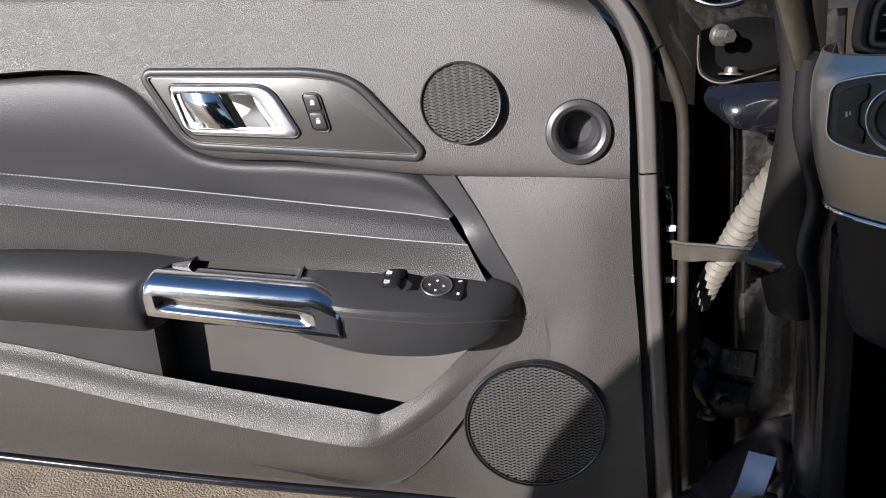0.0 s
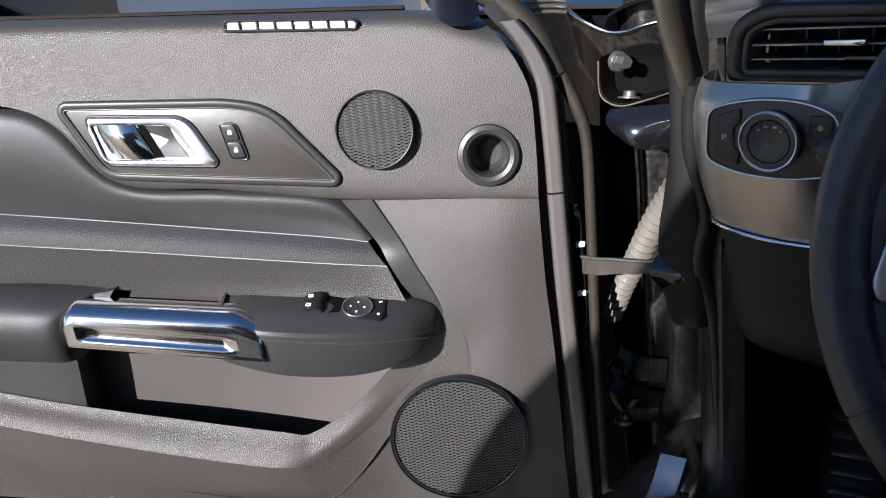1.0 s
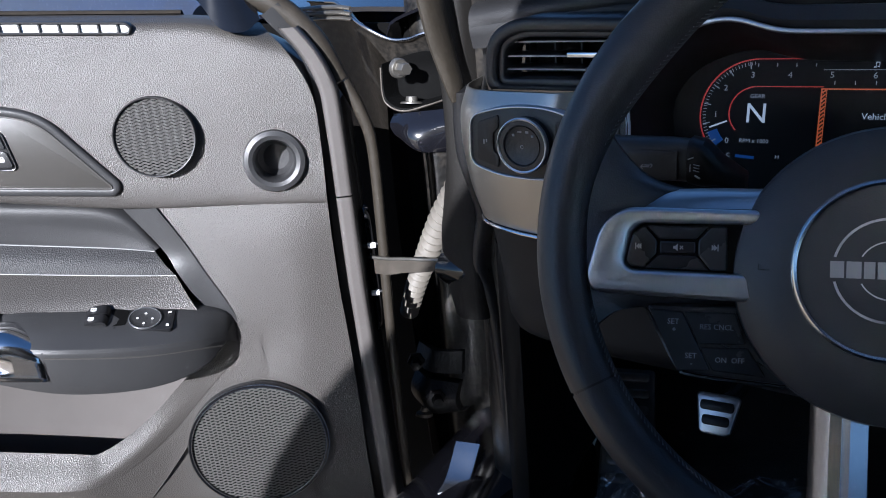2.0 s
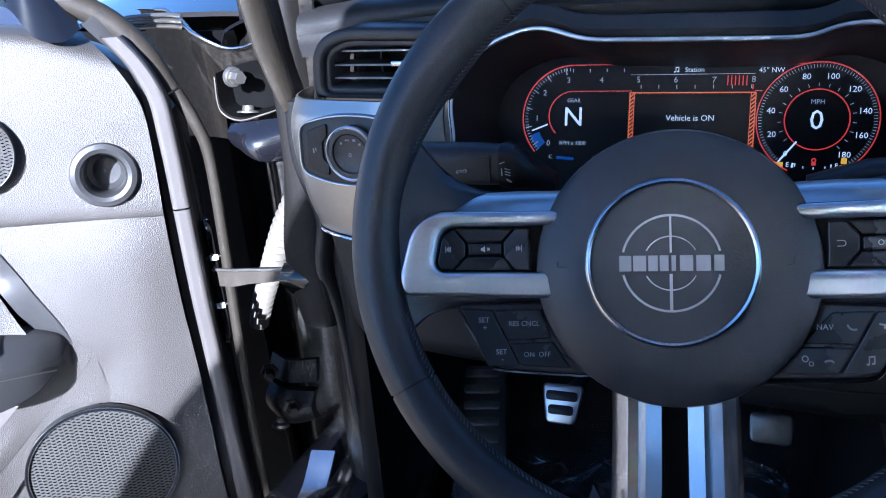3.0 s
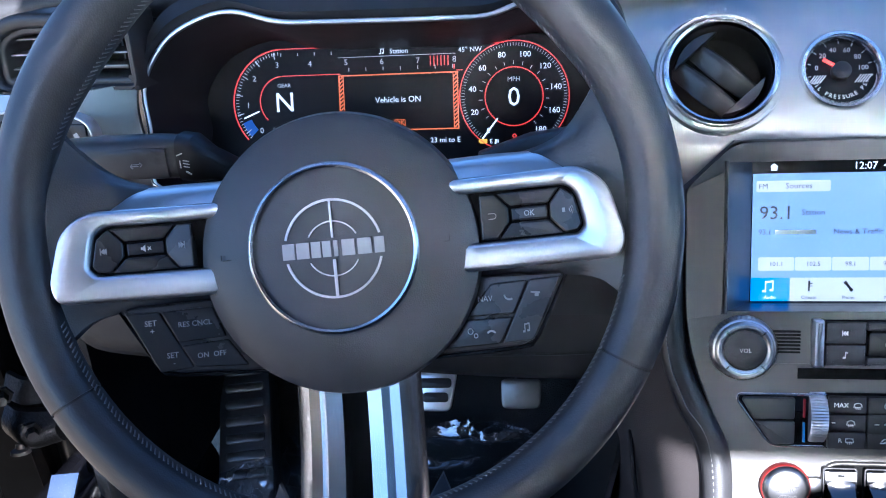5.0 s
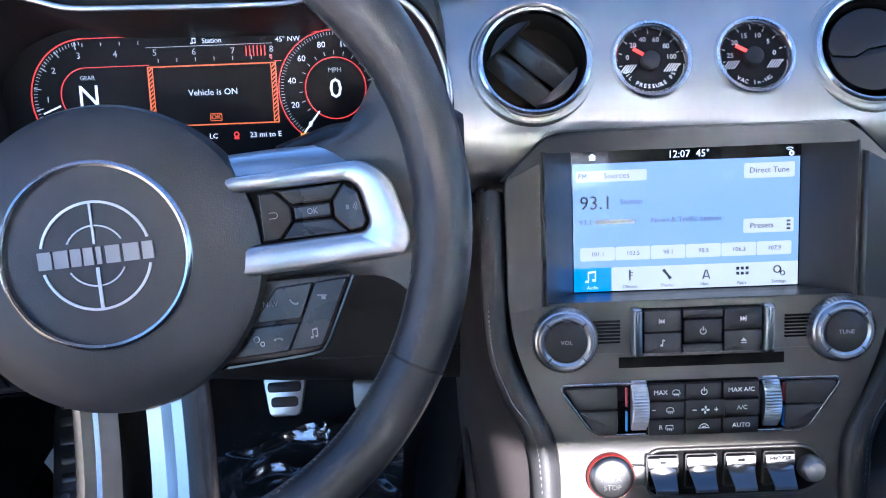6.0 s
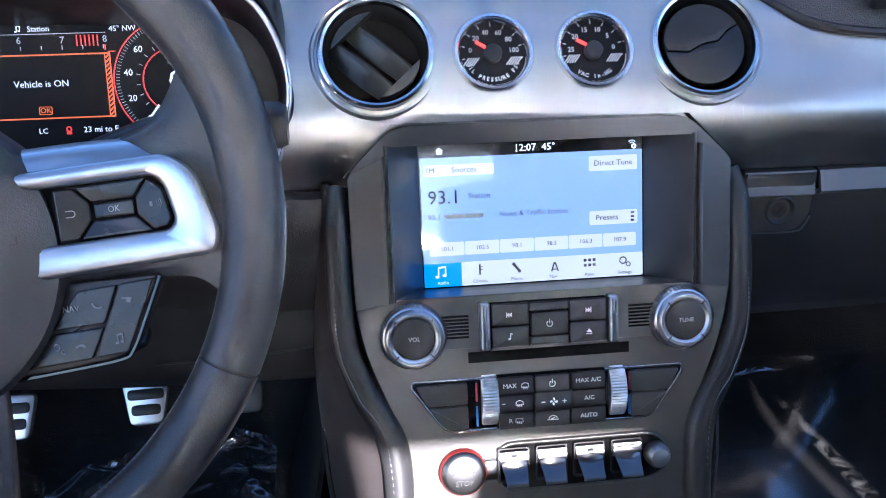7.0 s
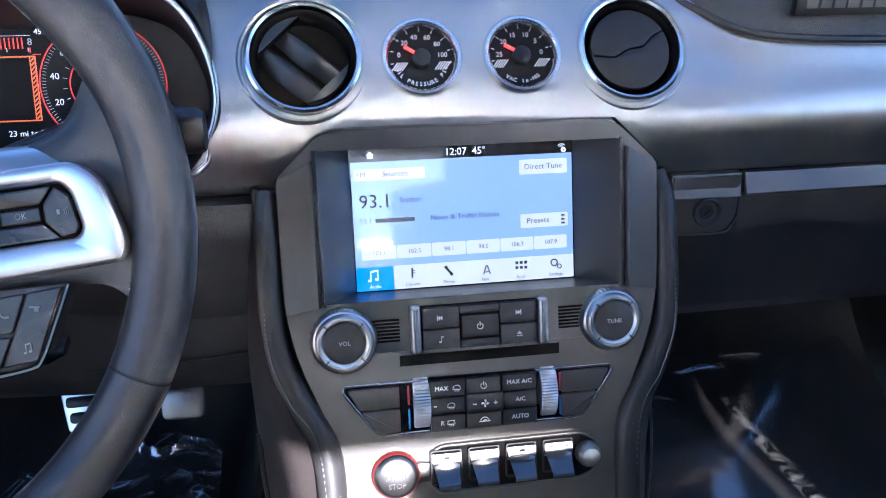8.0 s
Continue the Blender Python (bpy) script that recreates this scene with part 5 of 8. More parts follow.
# light switch panel
lsw = thing("light_switch_panel", pose(-0.648, 0.7465, 0.869, 88, 0, -3), "black headlamp switch panel with a round silver-ringed dial", "light switch")
LO = rounded([(-0.048, -0.020), (-0.020, -0.029), (0.020, -0.031), (0.055, -0.025), (0.058, 0.020), (0.030, 0.030), (-0.010, 0.031), (-0.046, 0.022)], [0.010, 0.02, 0.02, 0.008, 0.012, 0.02, 0.02, 0.010], 5)
part("panel_rim", frame_prism(inset(LO, -0.0015), inset(LO, 0.0004), -0.010, 0.0028, 0.0008), SATIN, lsw, "thin silver rim")
part("panel", prism(LO, -0.012, 0.0012, 0.001), PLASTIC, lsw)
dial = part("dial", lathe([(0.0235, 0.0), (0.0235, 0.010), (0.0222, 0.0112), (0.0178, 0.0115), (0.0165, 0.0105), (0, 0.0105)], 56), PLASTIC, lsw, "", pose(0.0085, 0.0, 0))
part("dial_ring", lathe([(0.0240, 0.0080), (0.0240, 0.0116), (0.0229, 0.0124), (0.0216, 0.0116)], 56), SATIN, dial, "bright dial ring")
part("dial_groove", lathe([(0.0172, 0.0109), (0.0168, 0.0116), (0.0164, 0.0109)], 48), DARK, dial)
part("dial_marks", ring_arc(0.0014, 0.0005, 0, 350, 0.0105, 0.0109, 0, -0.001, 12, bars([(-0.008, 0.009, 0.002, 0.002, 30), (-0.002, 0.0118, 0.004, 0.0012), (0.005, 0.0118, 0.003, 0.002), (0.010, 0.0085, 0.0024, 0.0018)], 0.0105, 0.0109)), DIMINK, dial)
part("push_key", prism(rounded([(-0.041, -0.016), (-0.020, -0.023), (-0.0185, -0.012), (-0.024, -0.008), (-0.024, 0.008), (-0.0185, 0.012), (-0.018, 0.024), (-0.039, 0.017)], 0.0025), 0.001, 0.0030, 0.0008), DARK, lsw)
part("key_mark", bars([(-0.033, 0.0, 0.0016, 0.004), (-0.0305, 0.001, 0.0012, 0.003)], 0.003, 0.0034), DIMINK, lsw)
for y0, y1 in ((0.002, 0.020), (-0.020, -0.002)):
    part("push_key", prism(rounded([(0.036, y0), (0.053, y0), (0.054, y1), (0.036, y1)], 0.003), 0.001, 0.0030, 0.0008), DARK, lsw)
    part("key_mark", bars([(0.045, (y0 + y1) / 2, 0.004, 0.004, 25)], 0.003, 0.0034), DIMINK, lsw)

# ---- instrument cluster in its hooded binnacle ----
clu = thing("instrument_cluster", pose(-0.375, 0.875, 0.872, 75), "digital instrument cluster with lit gauges under a chrome-edged hood", "instrument cluster")
BEZ = smooth_outline([(-0.186, -0.024), (-0.1885, 0.012), (-0.169, 0.044), (-0.140, 0.060), (-0.112, 0.0645), (-0.077, 0.0555), (-0.040, 0.0535), (0.05, 0.0520), (0.088, 0.0525), (0.114, 0.060), (0.140, 0.0600), (0.168, 0.048), (0.186, 0.024), (0.195, -0.012), (0.188, -0.045), (0.165, -0.072), (0.0, -0.085), (-0.165, -0.075), (-0.188, -0.050)][::-1], 5)


def ring_wall(outlines, name, mat, parent, label=""):
    bm = bmesh.new()
    rows = [[bm.verts.new((q.x, q.y, z)) for q in o] for o, z in outlines]
    k = len(rows[0])
    for a, b in zip(rows, rows[1:]):
        for i in range(k):
            bm.faces.new((a[i], a[(i + 1) % k], b[(i + 1) % k], b[i]))
    return part(name, bm, mat, parent, label)


part("chrome_edge", frame_prism(inset(BEZ, -0.0045), inset(BEZ, -0.0002), 0.080, 0.0915, 0.0012), SATIN, clu, "thin chrome edge of the hood")
ring_wall([(BEZ, 0.090), (inset(BEZ, 0.004), 0.06), ([Vector((q.x * 0.97, q.y * 0.93 - 0.002)) for q in BEZ], 0.02), ([Vector((q.x * 0.93, q.y * 0.86 - 0.003)) for q in BEZ], -0.004)], "hood_lining", KNEE, clu, "dark lining of the hood")
def flare(q, k):
    """The hood spreads at its top only; down its sides the trim runs up to the bright edge."""
    return 1.012 + (k - 1.012) * min(1, max(0, q.y / 0.05))


HO = [Vector((q.x * flare(q, 1.07), q.y * 1.0 + (0.030 if q.y > 0 else -0.01))) for q in BEZ]
ring_wall([(inset(BEZ, -0.003), 0.084), ([Vector((q.x * flare(q, 1.02), q.y + (0.010 if q.y > 0 else 0))) for q in BEZ], 0.094), ([Vector((q.x * flare(q, 1.04), q.y + (0.022 if q.y > 0 else 0))) for q in BEZ], 0.088), (HO, 0.05), ([Vector((q.x * flare(q, 1.08), q.y + (0.04 if q.y > 0 else -0.01))) for q in BEZ], -0.02)], "hood", SOFT, clu, "smooth black hood over the instruments")
part("display", prism([Vector((q.x * 0.96, q.y * 0.92 - 0.002)) for q in BEZ], -0.008, -0.001), S_MATT, clu, "dark matt display")


def ticks(cx, cy, r, a0, a1, n, length, width, bm=None):
    return bars([(cx + r * math.cos(radians(a)), cy + r * math.sin(radians(a)), length, width, a) for a in [a0 + (a1 - a0) * i / (n - 1) for i in range(n)]], 0.0, 0.0005, bm)


# rev counter: arc on the left, then a straight scale to the right
part("rev_arc", ring_arc(0.0475, 0.0011, 222, 92, 0, 0.0005, -0.104, -0.002, 40), G_RED, clu, "lit red arc")
part("rev_arc", ring_arc(0.0225, 0.0009, 225, 95, 0, 0.0005, -0.104, -0.0005, 30), G_RED, clu, "lit red arc")
each_bar("scale_line", [(-0.083, 0.0456, 0.050, 0.0008), (-0.078, 0.0220, 0.054, 0.0007), (0.056, 0.0217, 0.006, 0.0007), (0.08, 0.0438, 0.03, 0.0007)], 0, 0.0005, G_RED, clu)
part("rev_ticks", ticks(-0.104, -0.002, 0.0440, 222, 95, 36, 0.0028, 0.0005, ticks(-0.104, -0.002, 0.0425, 215, 100, 6, 0.006, 0.0008, bars([(-0.105 + i * 0.0155, 0.0255 + (0.015 if i < 4 else 0), 0.0006, 0.003) for i in range(11)] + [(0.0, 0.0362, 0.105, 0.0004)], 0, 0.0005))), G_DIM, clu)
each_bar("redline_bar", [(0.0305 + i * 0.0031, 0.0305, 0.0009, 0.0085) for i in range(6)] + [(0.0512, 0.0250, 0.0010, 0.004)], 0, 0.0005, G_RED, clu)
lettering("rev_number", [("0", -0.1265, -0.026, 0.0052), ("1", -0.138, -0.0030, 0.0052), ("2", -0.131, 0.0205, 0.0052), ("3", -0.109, 0.0318, 0.0052), ("4", -0.0785, 0.0318, 0.0052), ("5", -0.0455, 0.0318, 0.0052), ("6", -0.013, 0.0314, 0.0052), ("7", 0.0193, 0.0310, 0.0052), ("8", 0.0515, 0.0312, 0.0052)], G_DIM, clu)
part("rev_needle", bars([(-0.135, -0.0115, 0.016, 0.0013, 22)], 0.0004, 0.0012), G_WHITE, clu, "lit white pointer")
part("blue_wedge", ring_arc(0.0390, 0.009, 203, 222, 0, 0.0003, -0.104, -0.002, 12), G_BLUE, clu)
lettering("gear_sign", [("N", -0.1035, -0.002, 0.0175)], G_WHITE, clu)
lettering("gear_word", [("GEAR", -0.1035, 0.0135, 0.0036), ("RPM x 1000", -0.1035, -0.0255, 0.0036), ("C", -0.124, -0.0385, 0.0036), ("H", -0.083, -0.0385, 0.0036)], G_DIM, clu)
part("temperature_bar", bars([(-0.110, -0.0395, 0.016, 0.0026, -4)], 0, 0.0005), G_BLUE, clu)
# message box
part("message_frame", bars([(0.0008, 0.0203, 0.107, 0.0011), (0.0008, -0.0285, 0.107, 0.0011), (-0.0524, -0.004, 0.0010, 0.049), (-0.0486, -0.004, 0.0006, 0.048), (0.0540, -0.004, 0.0010, 0.049), (0.0502, -0.004, 0.0006, 0.048)] + [(-0.0505, -0.026 + i * 0.0034, 0.0042, 0.0011, 45) for i in range(14)] + [(0.0521, -0.026 + i * 0.0034, 0.0042, 0.0011, 45) for i in range(14)], 0, 0.0005), G_ORANGE, clu, "lit orange message frame")
lettering("message", [("Vehicle is ON", 0.0005, -0.0020, 0.0052)], G_WHITE, clu)
lettering("ok_sign", [("OK", 0.0015, -0.0225, 0.0042)], G_ORANGE, clu)
part("ok_frame", frame_prism(rounded([(-0.0035, -0.0257), (0.0065, -0.0257), (0.0065, -0.0193), (-0.0035, -0.0193)], 0.001, 2), rounded([(-0.0030, -0.0252), (0.0060, -0.0252), (0.0060, -0.0198), (-0.0030, -0.0198)], 0.001, 2), 0, 0.0004), G_ORANGE, clu)
lettering("top_word", [("Station", 0.0025, 0.0400, 0.0042), ("45° NW", 0.0655, 0.0388, 0.0042), ("23 mi to E", 0.042, -0.0385, 0.0046), ("LC", -0.002, -0.0385, 0.0042)], G_WHITE, clu)
part("note_icon", bars([(-0.0135, 0.0402, 0.0005, 0.004), (-0.0110, 0.0406, 0.0005, 0.004), (-0.0122, 0.0422, 0.0029, 0.0007), (-0.0143, 0.0384, 0.0014, 0.0010), (-0.0118, 0.0388, 0.0014, 0.0010)], 0, 0.0005), G_WHITE, clu)
part("warning_icon", ring_arc(0.0018, 0.0012, 0, 360, 0, 0.0004, 0.0175, -0.0375, 12, bars([(0.0175, -0.0405, 0.004, 0.0022)], 0, 0.0005)), G_RED, clu)
# speedometer
for r, a0, a1 in ((0.0475, -62, 245), (0.0252, 0, 360)):
    part("speed_ring", ring_arc(r, 0.0010, a0, a1, 0, 0.0005, 0.103, -0.0025, 70), G_RED, clu, "lit red ring")
part("speed_ticks", ticks(0.103, -0.0025, 0.0445, 232, -52, 91, 0.0028, 0.0004, ticks(0.103, -0.0025, 0.0290, 232, -52, 19, 0.0030, 0.0005)), G_DIM, clu)
lettering("speed_number", [(str(20 * i), 0.103 + 0.0368 * math.cos(radians(232 - 284 * i / 9)), -0.0025 + 0.0368 * math.sin(radians(232 - 284 * i / 9)), 0.0050) for i in range(10)], G_WHITE, clu)
lettering("speed_sign", [("0", 0.103, -0.0035, 0.0165)], G_WHITE, clu)
lettering("unit_sign", [("MPH", 0.103, 0.0122, 0.0040)], G_DIM, clu)
part("speed_needle", bars([(0.103 + 0.0345 * math.cos(radians(232)), -0.0025 + 0.0345 * math.sin(radians(232)), 0.022, 0.0015, 232)], 0.0005, 0.0012), G_WHITE, clu, "lit white pointer")
for rs in ([(0.076, -0.0405, 0.006, 0.004), (0.0725, -0.0400, 0.002, 0.003)], [(0.126, -0.0365, 0.0045, 0.005), (0.126, -0.041, 0.006, 0.0016)]):
    part("amber_lamp", bars(rs, 0, 0.0005), G_AMBER, clu, "lit amber warning lamp")
part("belt_lamp", ring_arc(0.0015, 0.0010, 0, 360, 0, 0.0005, 0.103, -0.0365, 12, bars([(0.103, -0.0395, 0.0034, 0.0026)], 0, 0.0005)), G_RED, clu, "lit red belt lamp")
each_bar("fuel_tick", [(0.0865, -0.0410, 0.0016, 0.004, -10), (0.0885, -0.0408, 0.0008, 0.003), (0.095, -0.0425, 0.0007, 0.002), (0.103, -0.0432, 0.0007, 0.002), (0.112, -0.0425, 0.0007, 0.002), (0.1165, -0.0410, 0.0008, 0.003)], 0, 0.0005, G_WHITE, clu)
lettering("fuel_word", [("E", 0.0825, -0.0408, 0.0040), ("F", 0.1205, -0.0408, 0.0040)], G_WHITE, clu)

# ---- steering wheel; local axes: x right, y up along the wheel, z towards the driver ----
wheel = thing("steering_wheel", pose(-0.3547, 0.5713, 0.8489, 69, 0, 4.3) @ pose(0, 0, 0, 0, 0, 3) @ Matrix.Scale(1.05, 4), "black leather three-spoke steering wheel with silver spokes and round hub", "steering wheel")
RM, ZR, RIM_Y = 0.1622, 0.0214, 0.0201     # the rim's centre lies above the hub's


def curl(bm, x0, span, rise, pull, power=1.3):
    """Bends what lies beyond x0 on either side towards the driver, as the spokes do on their way to the rim."""
    for v in bm.verts:
        f = (abs(v.co.x) - x0) / span
        f = f if power == 1.0 else max(0.0, f)
        v.co.z += rise * f ** power
        v.co.x -= math.copysign(pull * f, v.co.x)
    return bm


def curl_words(made, *bend):
    for ob in made if isinstance(made, list) else [made]:
        bm = bmesh.new()
        bm.from_mesh(ob.data)
        curl(bm, *bend).to_mesh(ob.data)
        bm.free()


SPOKE, POD_BEND = (0.090, 0.0635, 0.019, 0.0075), (0.062, 0.058, 0.015, 0.005, 1.0)


def rim_bm(a0, a1, n, grow=0.0):
    bm = bmesh.new()
    rings = []
    for i in range(n + 1):
        a = radians(a0 + (a1 - a0) * i / n)
        deg = math.degrees(a) % 360
        # thicker grips at ten-to-two, flatter low down
        fat = 1 + 0.20 * math.exp(-((min(abs(deg - 40), abs(deg - 140))) / 18) ** 2)
        c = Vector((math.cos(a), math.sin(a), 0))
        rm = RM - 0.0130 * (fat - 1)
        ring = []
        for j in range(20):
            b = 2 * math.pi * j / 20
            ring.append(bm.verts.new(c * (rm + (0.0140 * fat + grow) * math.cos(b)) + Vector((0, RIM_Y, ZR + (0.0138 * fat + grow) * math.sin(b)))))
        rings.append(ring)
    for a, b in zip(rings, rings[1:]):
        for j in range(20):
            bm.faces.new((a[j], a[(j + 1) % 20], b[(j + 1) % 20], b[j]))
    bm.faces.new(rings[0][::-1])
    bm.faces.new(rings[-1])
    return bm


for a0, a1 in ((-29.5, 57), (57, 123), (123, 209.5), (209.5, 330.5)):
    part("rim_section", rim_bm(a0 + 0.25, a1 - 0.25, max(12, int((a1 - a0) / 2.5))), STEERING, wheel, "smooth black leather rim section")
part("rim_core", rim_bm(-29.5, 330.5, 120, -0.0009), DARK, wheel)
bm = bmesh.new()
for i in range(330):
    a = 2 * math.pi * i / 330
    deg = math.degrees(a) % 360
    if 345 < deg or deg < 20 or 160 < deg < 195:
        continue
    p = Vector((math.cos(a), math.sin(a), 0))
    q = Vector((-math.sin(a), math.cos(a), 0))
    swell = 0.20 * math.exp(-((min(abs(deg - 40), abs(deg - 140))) / 18) ** 2)
    r0 = RM - 0.0130 * swell - 0.0140 * (1 + swell) + 0.0004
    lift = Vector((0, RIM_Y, ZR))
    tube([p * r0 + q * -0.0013 + lift, p * (r0 + 0.0004) + q * 0.0011 + lift + Vector((0, 0, 0.0042))], 0.0006, 5, bm=bm)
tagged(part("rim_stitching", bm, DARKTHREAD, wheel, "grey cross stitching inside the rim"), kind="stuff")

HUB_Z = 0.012
part("airbag_cover", lathe([(0.071, -0.045), (0.0747, -0.012), (0.0747, HUB_Z - 0.010), (0.0730, HUB_Z - 0.004), (0.067, HUB_Z + 0.000), (0.055, HUB_Z + 0.0035), (0.0435, HUB_Z + 0.0050), (0.020, HUB_Z + 0.0050), (0.0, HUB_Z + 0.0050)], 96, 0.001, 0.0042), BAGMAT, wheel, "grained black airbag cover")
EY = 0.0075
part("chrome_ring", lathe([(0.0450, HUB_Z + 0.002), (0.0447, HUB_Z + 0.0058), (0.0438, HUB_Z + 0.0074), (0.0426, HUB_Z + 0.0080), (0.0414, HUB_Z + 0.0074), (0.0404, HUB_Z + 0.003)], 96, 0, EY), RINGMETAL, wheel, "chrome hub ring")
part("emblem_disc", lathe([(0.0290, HUB_Z + 0.0035), (0.0290, HUB_Z + 0.0050), (0.0, HUB_Z + 0.0053)], 64, 0, EY), BAGMAT, wheel, "dark round emblem disc")
Z0, Z1 = HUB_Z + 0.0050, HUB_Z + 0.0060
em = ring_arc(0.0250, 0.0012, 14, 166, Z0, Z1, 0, EY)
ring_arc(0.0250, 0.0012, 194, 346, Z0, Z1, 0, EY, bm=em)
ring_arc(0.0140, 0.0007, 28, 152, Z0, Z1, 0, EY, bm=em)
ring_arc(0.0140, 0.0007, 208, 332, Z0, Z1, 0, EY, bm=em)
bars([(0, EY + 0.0150, 0.0011, 0.0190), (0, EY - 0.0150, 0.0016, 0.0190)], Z0, Z1, em)
part("emblem_sight", em, SATIN, wheel, "silver cross-hair emblem")
each_bar("emblem_bar", [(x, EY, w, 0.0082) for x, w in ((-0.0232, 0.0062), (-0.0158, 0.0066), (-0.0090, 0.0048), (-0.0034, 0.0044), (0.0014, 0.0022), (0.0078, 0.0066), (0.0162, 0.0072), (0.0238, 0.0050))], Z0, Z1 + 0.0002, EMBLEM, wheel, "silver letter-shaped bar")
lettering("airbag_word", [("AIRBAG", 0.002, -0.0565, 0.0045)], BAGMAT, wheel, pose(0, 0, HUB_Z + 0.0028, 4, 0, 0), 0.0008)
for s in (-1, 1):
    part("horn_mark", bars([(s * 0.0565, 0.006, 0.005, 0.0005), (s * 0.0565 - 0.003, 0.0075, 0.0005, 0.003), (s * 0.0565 + 0.003, 0.0080, 0.0005, 0.004)], HUB_Z + 0.0030, HUB_Z + 0.0034), DARK, wheel)


def mirror_x(pts, s):
    return [(s * q[0], *q[1:]) for q in pts]


def outline_x(pts, r, s, n=5):
    o = rounded([(s * x, y) for x, y in pts], r, n)
    return o if s > 0 else o[::-1]


for s in (-1, 1):
    side = "right" if s > 0 else "left"
    # leather web from the rim to the silver spoke
    part("spoke_web", loft([
        mirror_x([(0.060, 0.047, -0.024), (0.095, 0.049, -0.018), (0.120, 0.056, -0.004), (0.136, 0.074, 0.012), (0.147, 0.096, 0.022)], s),
        mirror_x([(0.060, 0.042, -0.008), (0.100, 0.044, -0.004), (0.126, 0.049, 0.010), (0.144, 0.058, 0.022), (0.157, 0.070, 0.032)], s),
        mirror_x([(0.060, 0.015, -0.002), (0.100, 0.015, 0.000), (0.130, 0.016, 0.010), (0.148, 0.018, 0.021), (0.160, 0.020, 0.034)], s),
        mirror_x([(0.060, -0.008, -0.002), (0.100, -0.009, 0.000), (0.126, -0.010, 0.008), (0.145, -0.012, 0.019), (0.158, -0.014, 0.033)], s),
        mirror_x([(0.060, -0.016, -0.008), (0.095, -0.017, -0.005), (0.120, -0.0175, 0.003), (0.135, -0.021, 0.012), (0.148, -0.034, 0.022)], s),
    ], 6, 5, thick=0.008), STEERING, wheel, "smooth black leather spoke web")
    # bright bevel along the spoke's top
    part("spoke_top", loft([mirror_x([(0.058, 0.049, -0.010), (0.085, 0.0495, -0.009), (0.108, 0.049, -0.008)], s), mirror_x([(0.058, 0.045, 0.002), (0.085, 0.0455, 0.002), (0.112, 0.0455, 0.000)], s), mirror_x([(0.058, 0.037, 0.007), (0.090, 0.0375, 0.008), (0.120, 0.038, 0.007)], s)], 4, 3, thick=0.003), SATIN, wheel, "satin silver bevel")
    part("spoke_cover", curl(frame_prism(
        outline_x([(0.058, -0.0115), (0.1500, -0.0090), (0.1535, 0.0010), (0.1462, 0.0280), (0.1330, 0.0378), (0.058, 0.0365)], [0.002, 0.008, 0.010, 0.016, 0.014, 0.002], s),
        outline_x([(0.0605, 0.0030), (0.1290, 0.0042), (0.1325, 0.0080), (0.1290, 0.0240), (0.1240, 0.0290), (0.0605, 0.0290)], [0.002, 0.006, 0.004, 0.008, 0.006, 0.002], s),
        -0.004, 0.0115, 0.0025), *SPOKE), SATIN, wheel, "satin silver spoke cover")
    part("key_bed", curl(prism(outline_x([(0.067, 0.0020), (0.1295, 0.0032), (0.1335, 0.0080), (0.1295, 0.0245), (0.1240, 0.0300), (0.067, 0.0300)], 0.004, s), -0.003, 0.0045), *SPOKE), VOID, wheel)
    keys = {"up": [(0.0850, 0.0275), (0.1200, 0.0278), (0.1130, 0.0205), (0.0915, 0.0205)], "down": [(0.0850, 0.0045), (0.0915, 0.0122), (0.1130, 0.0122), (0.1205, 0.0050)],
            "inner": [(0.0758, 0.0045), (0.0838, 0.0045), (0.0905, 0.0125), (0.0905, 0.0202), (0.0838, 0.0275), (0.0758, 0.0275)], "outer": [(0.1215, 0.0052), (0.1285, 0.0058), (0.1310, 0.0090), (0.1280, 0.0230), (0.1212, 0.0278), (0.1140, 0.0202), (0.1140, 0.0125)],
            "ok": [(0.0920, 0.0130), (0.1125, 0.0130), (0.1125, 0.0197), (0.0920, 0.0197)]}
    for k, o in keys.items():
        part("key", curl(prism(outline_x(o, 0.0010, s, 3), 0.003, 0.0100 if k != "ok" else 0.0092, 0.0010), *SPOKE), KEYMAT, wheel, smooth=False)
    words = [("VOL+", -0.1025, 0.0240, 0.0030), ("VOL-", -0.1025, 0.0085, 0.0030)] if s < 0 else [("OK", 0.1022, 0.0163, 0.0030)]
    curl_words(lettering("key_word", words, DIMINK, wheel, pose(0, 0, 0.0102 if s < 0 else 0.0094)), *SPOKE)
    icons = bmesh.new()
    if s < 0:
        # previous, next and mute
        for x, d in ((-0.1240, -1), (-0.0820, 1)):
            bars([(x + d * 0.0018, 0.0165, 0.0005, 0.0036)], 0.0099, 0.0104, icons)
            for x2 in (x - 0.0006, x + 0.0006):
                prism([(x2 - d * 0.0008, 0.0165 - 0.0016), (x2 + d * 0.0010, 0.0165), (x2 - d * 0.0008, 0.0165 + 0.0016)][::d], 0.0099, 0.0104, 0, icons)
        prism([(-0.1046, 0.0156), (-0.1036, 0.0156), (-0.1022, 0.0144), (-0.1022, 0.0182), (-0.1036, 0.0170), (-0.1046, 0.0170)], 0.0091, 0.0096, 0, icons)
        bars([(-0.1000, 0.0163, 0.0026, 0.0004, 45), (-0.1000, 0.0163, 0.0026, 0.0004, -45)], 0.0091, 0.0096, icons)
    else:
        # back, voice, up and down
        for y, d in ((0.0243, 1), (0.0083, -1)):
            bars([(0.1014, y, 0.0022, 0.0004, 35 * d), (0.1030, y, 0.0022, 0.0004, -35 * d)], 0.0099, 0.0104, icons)
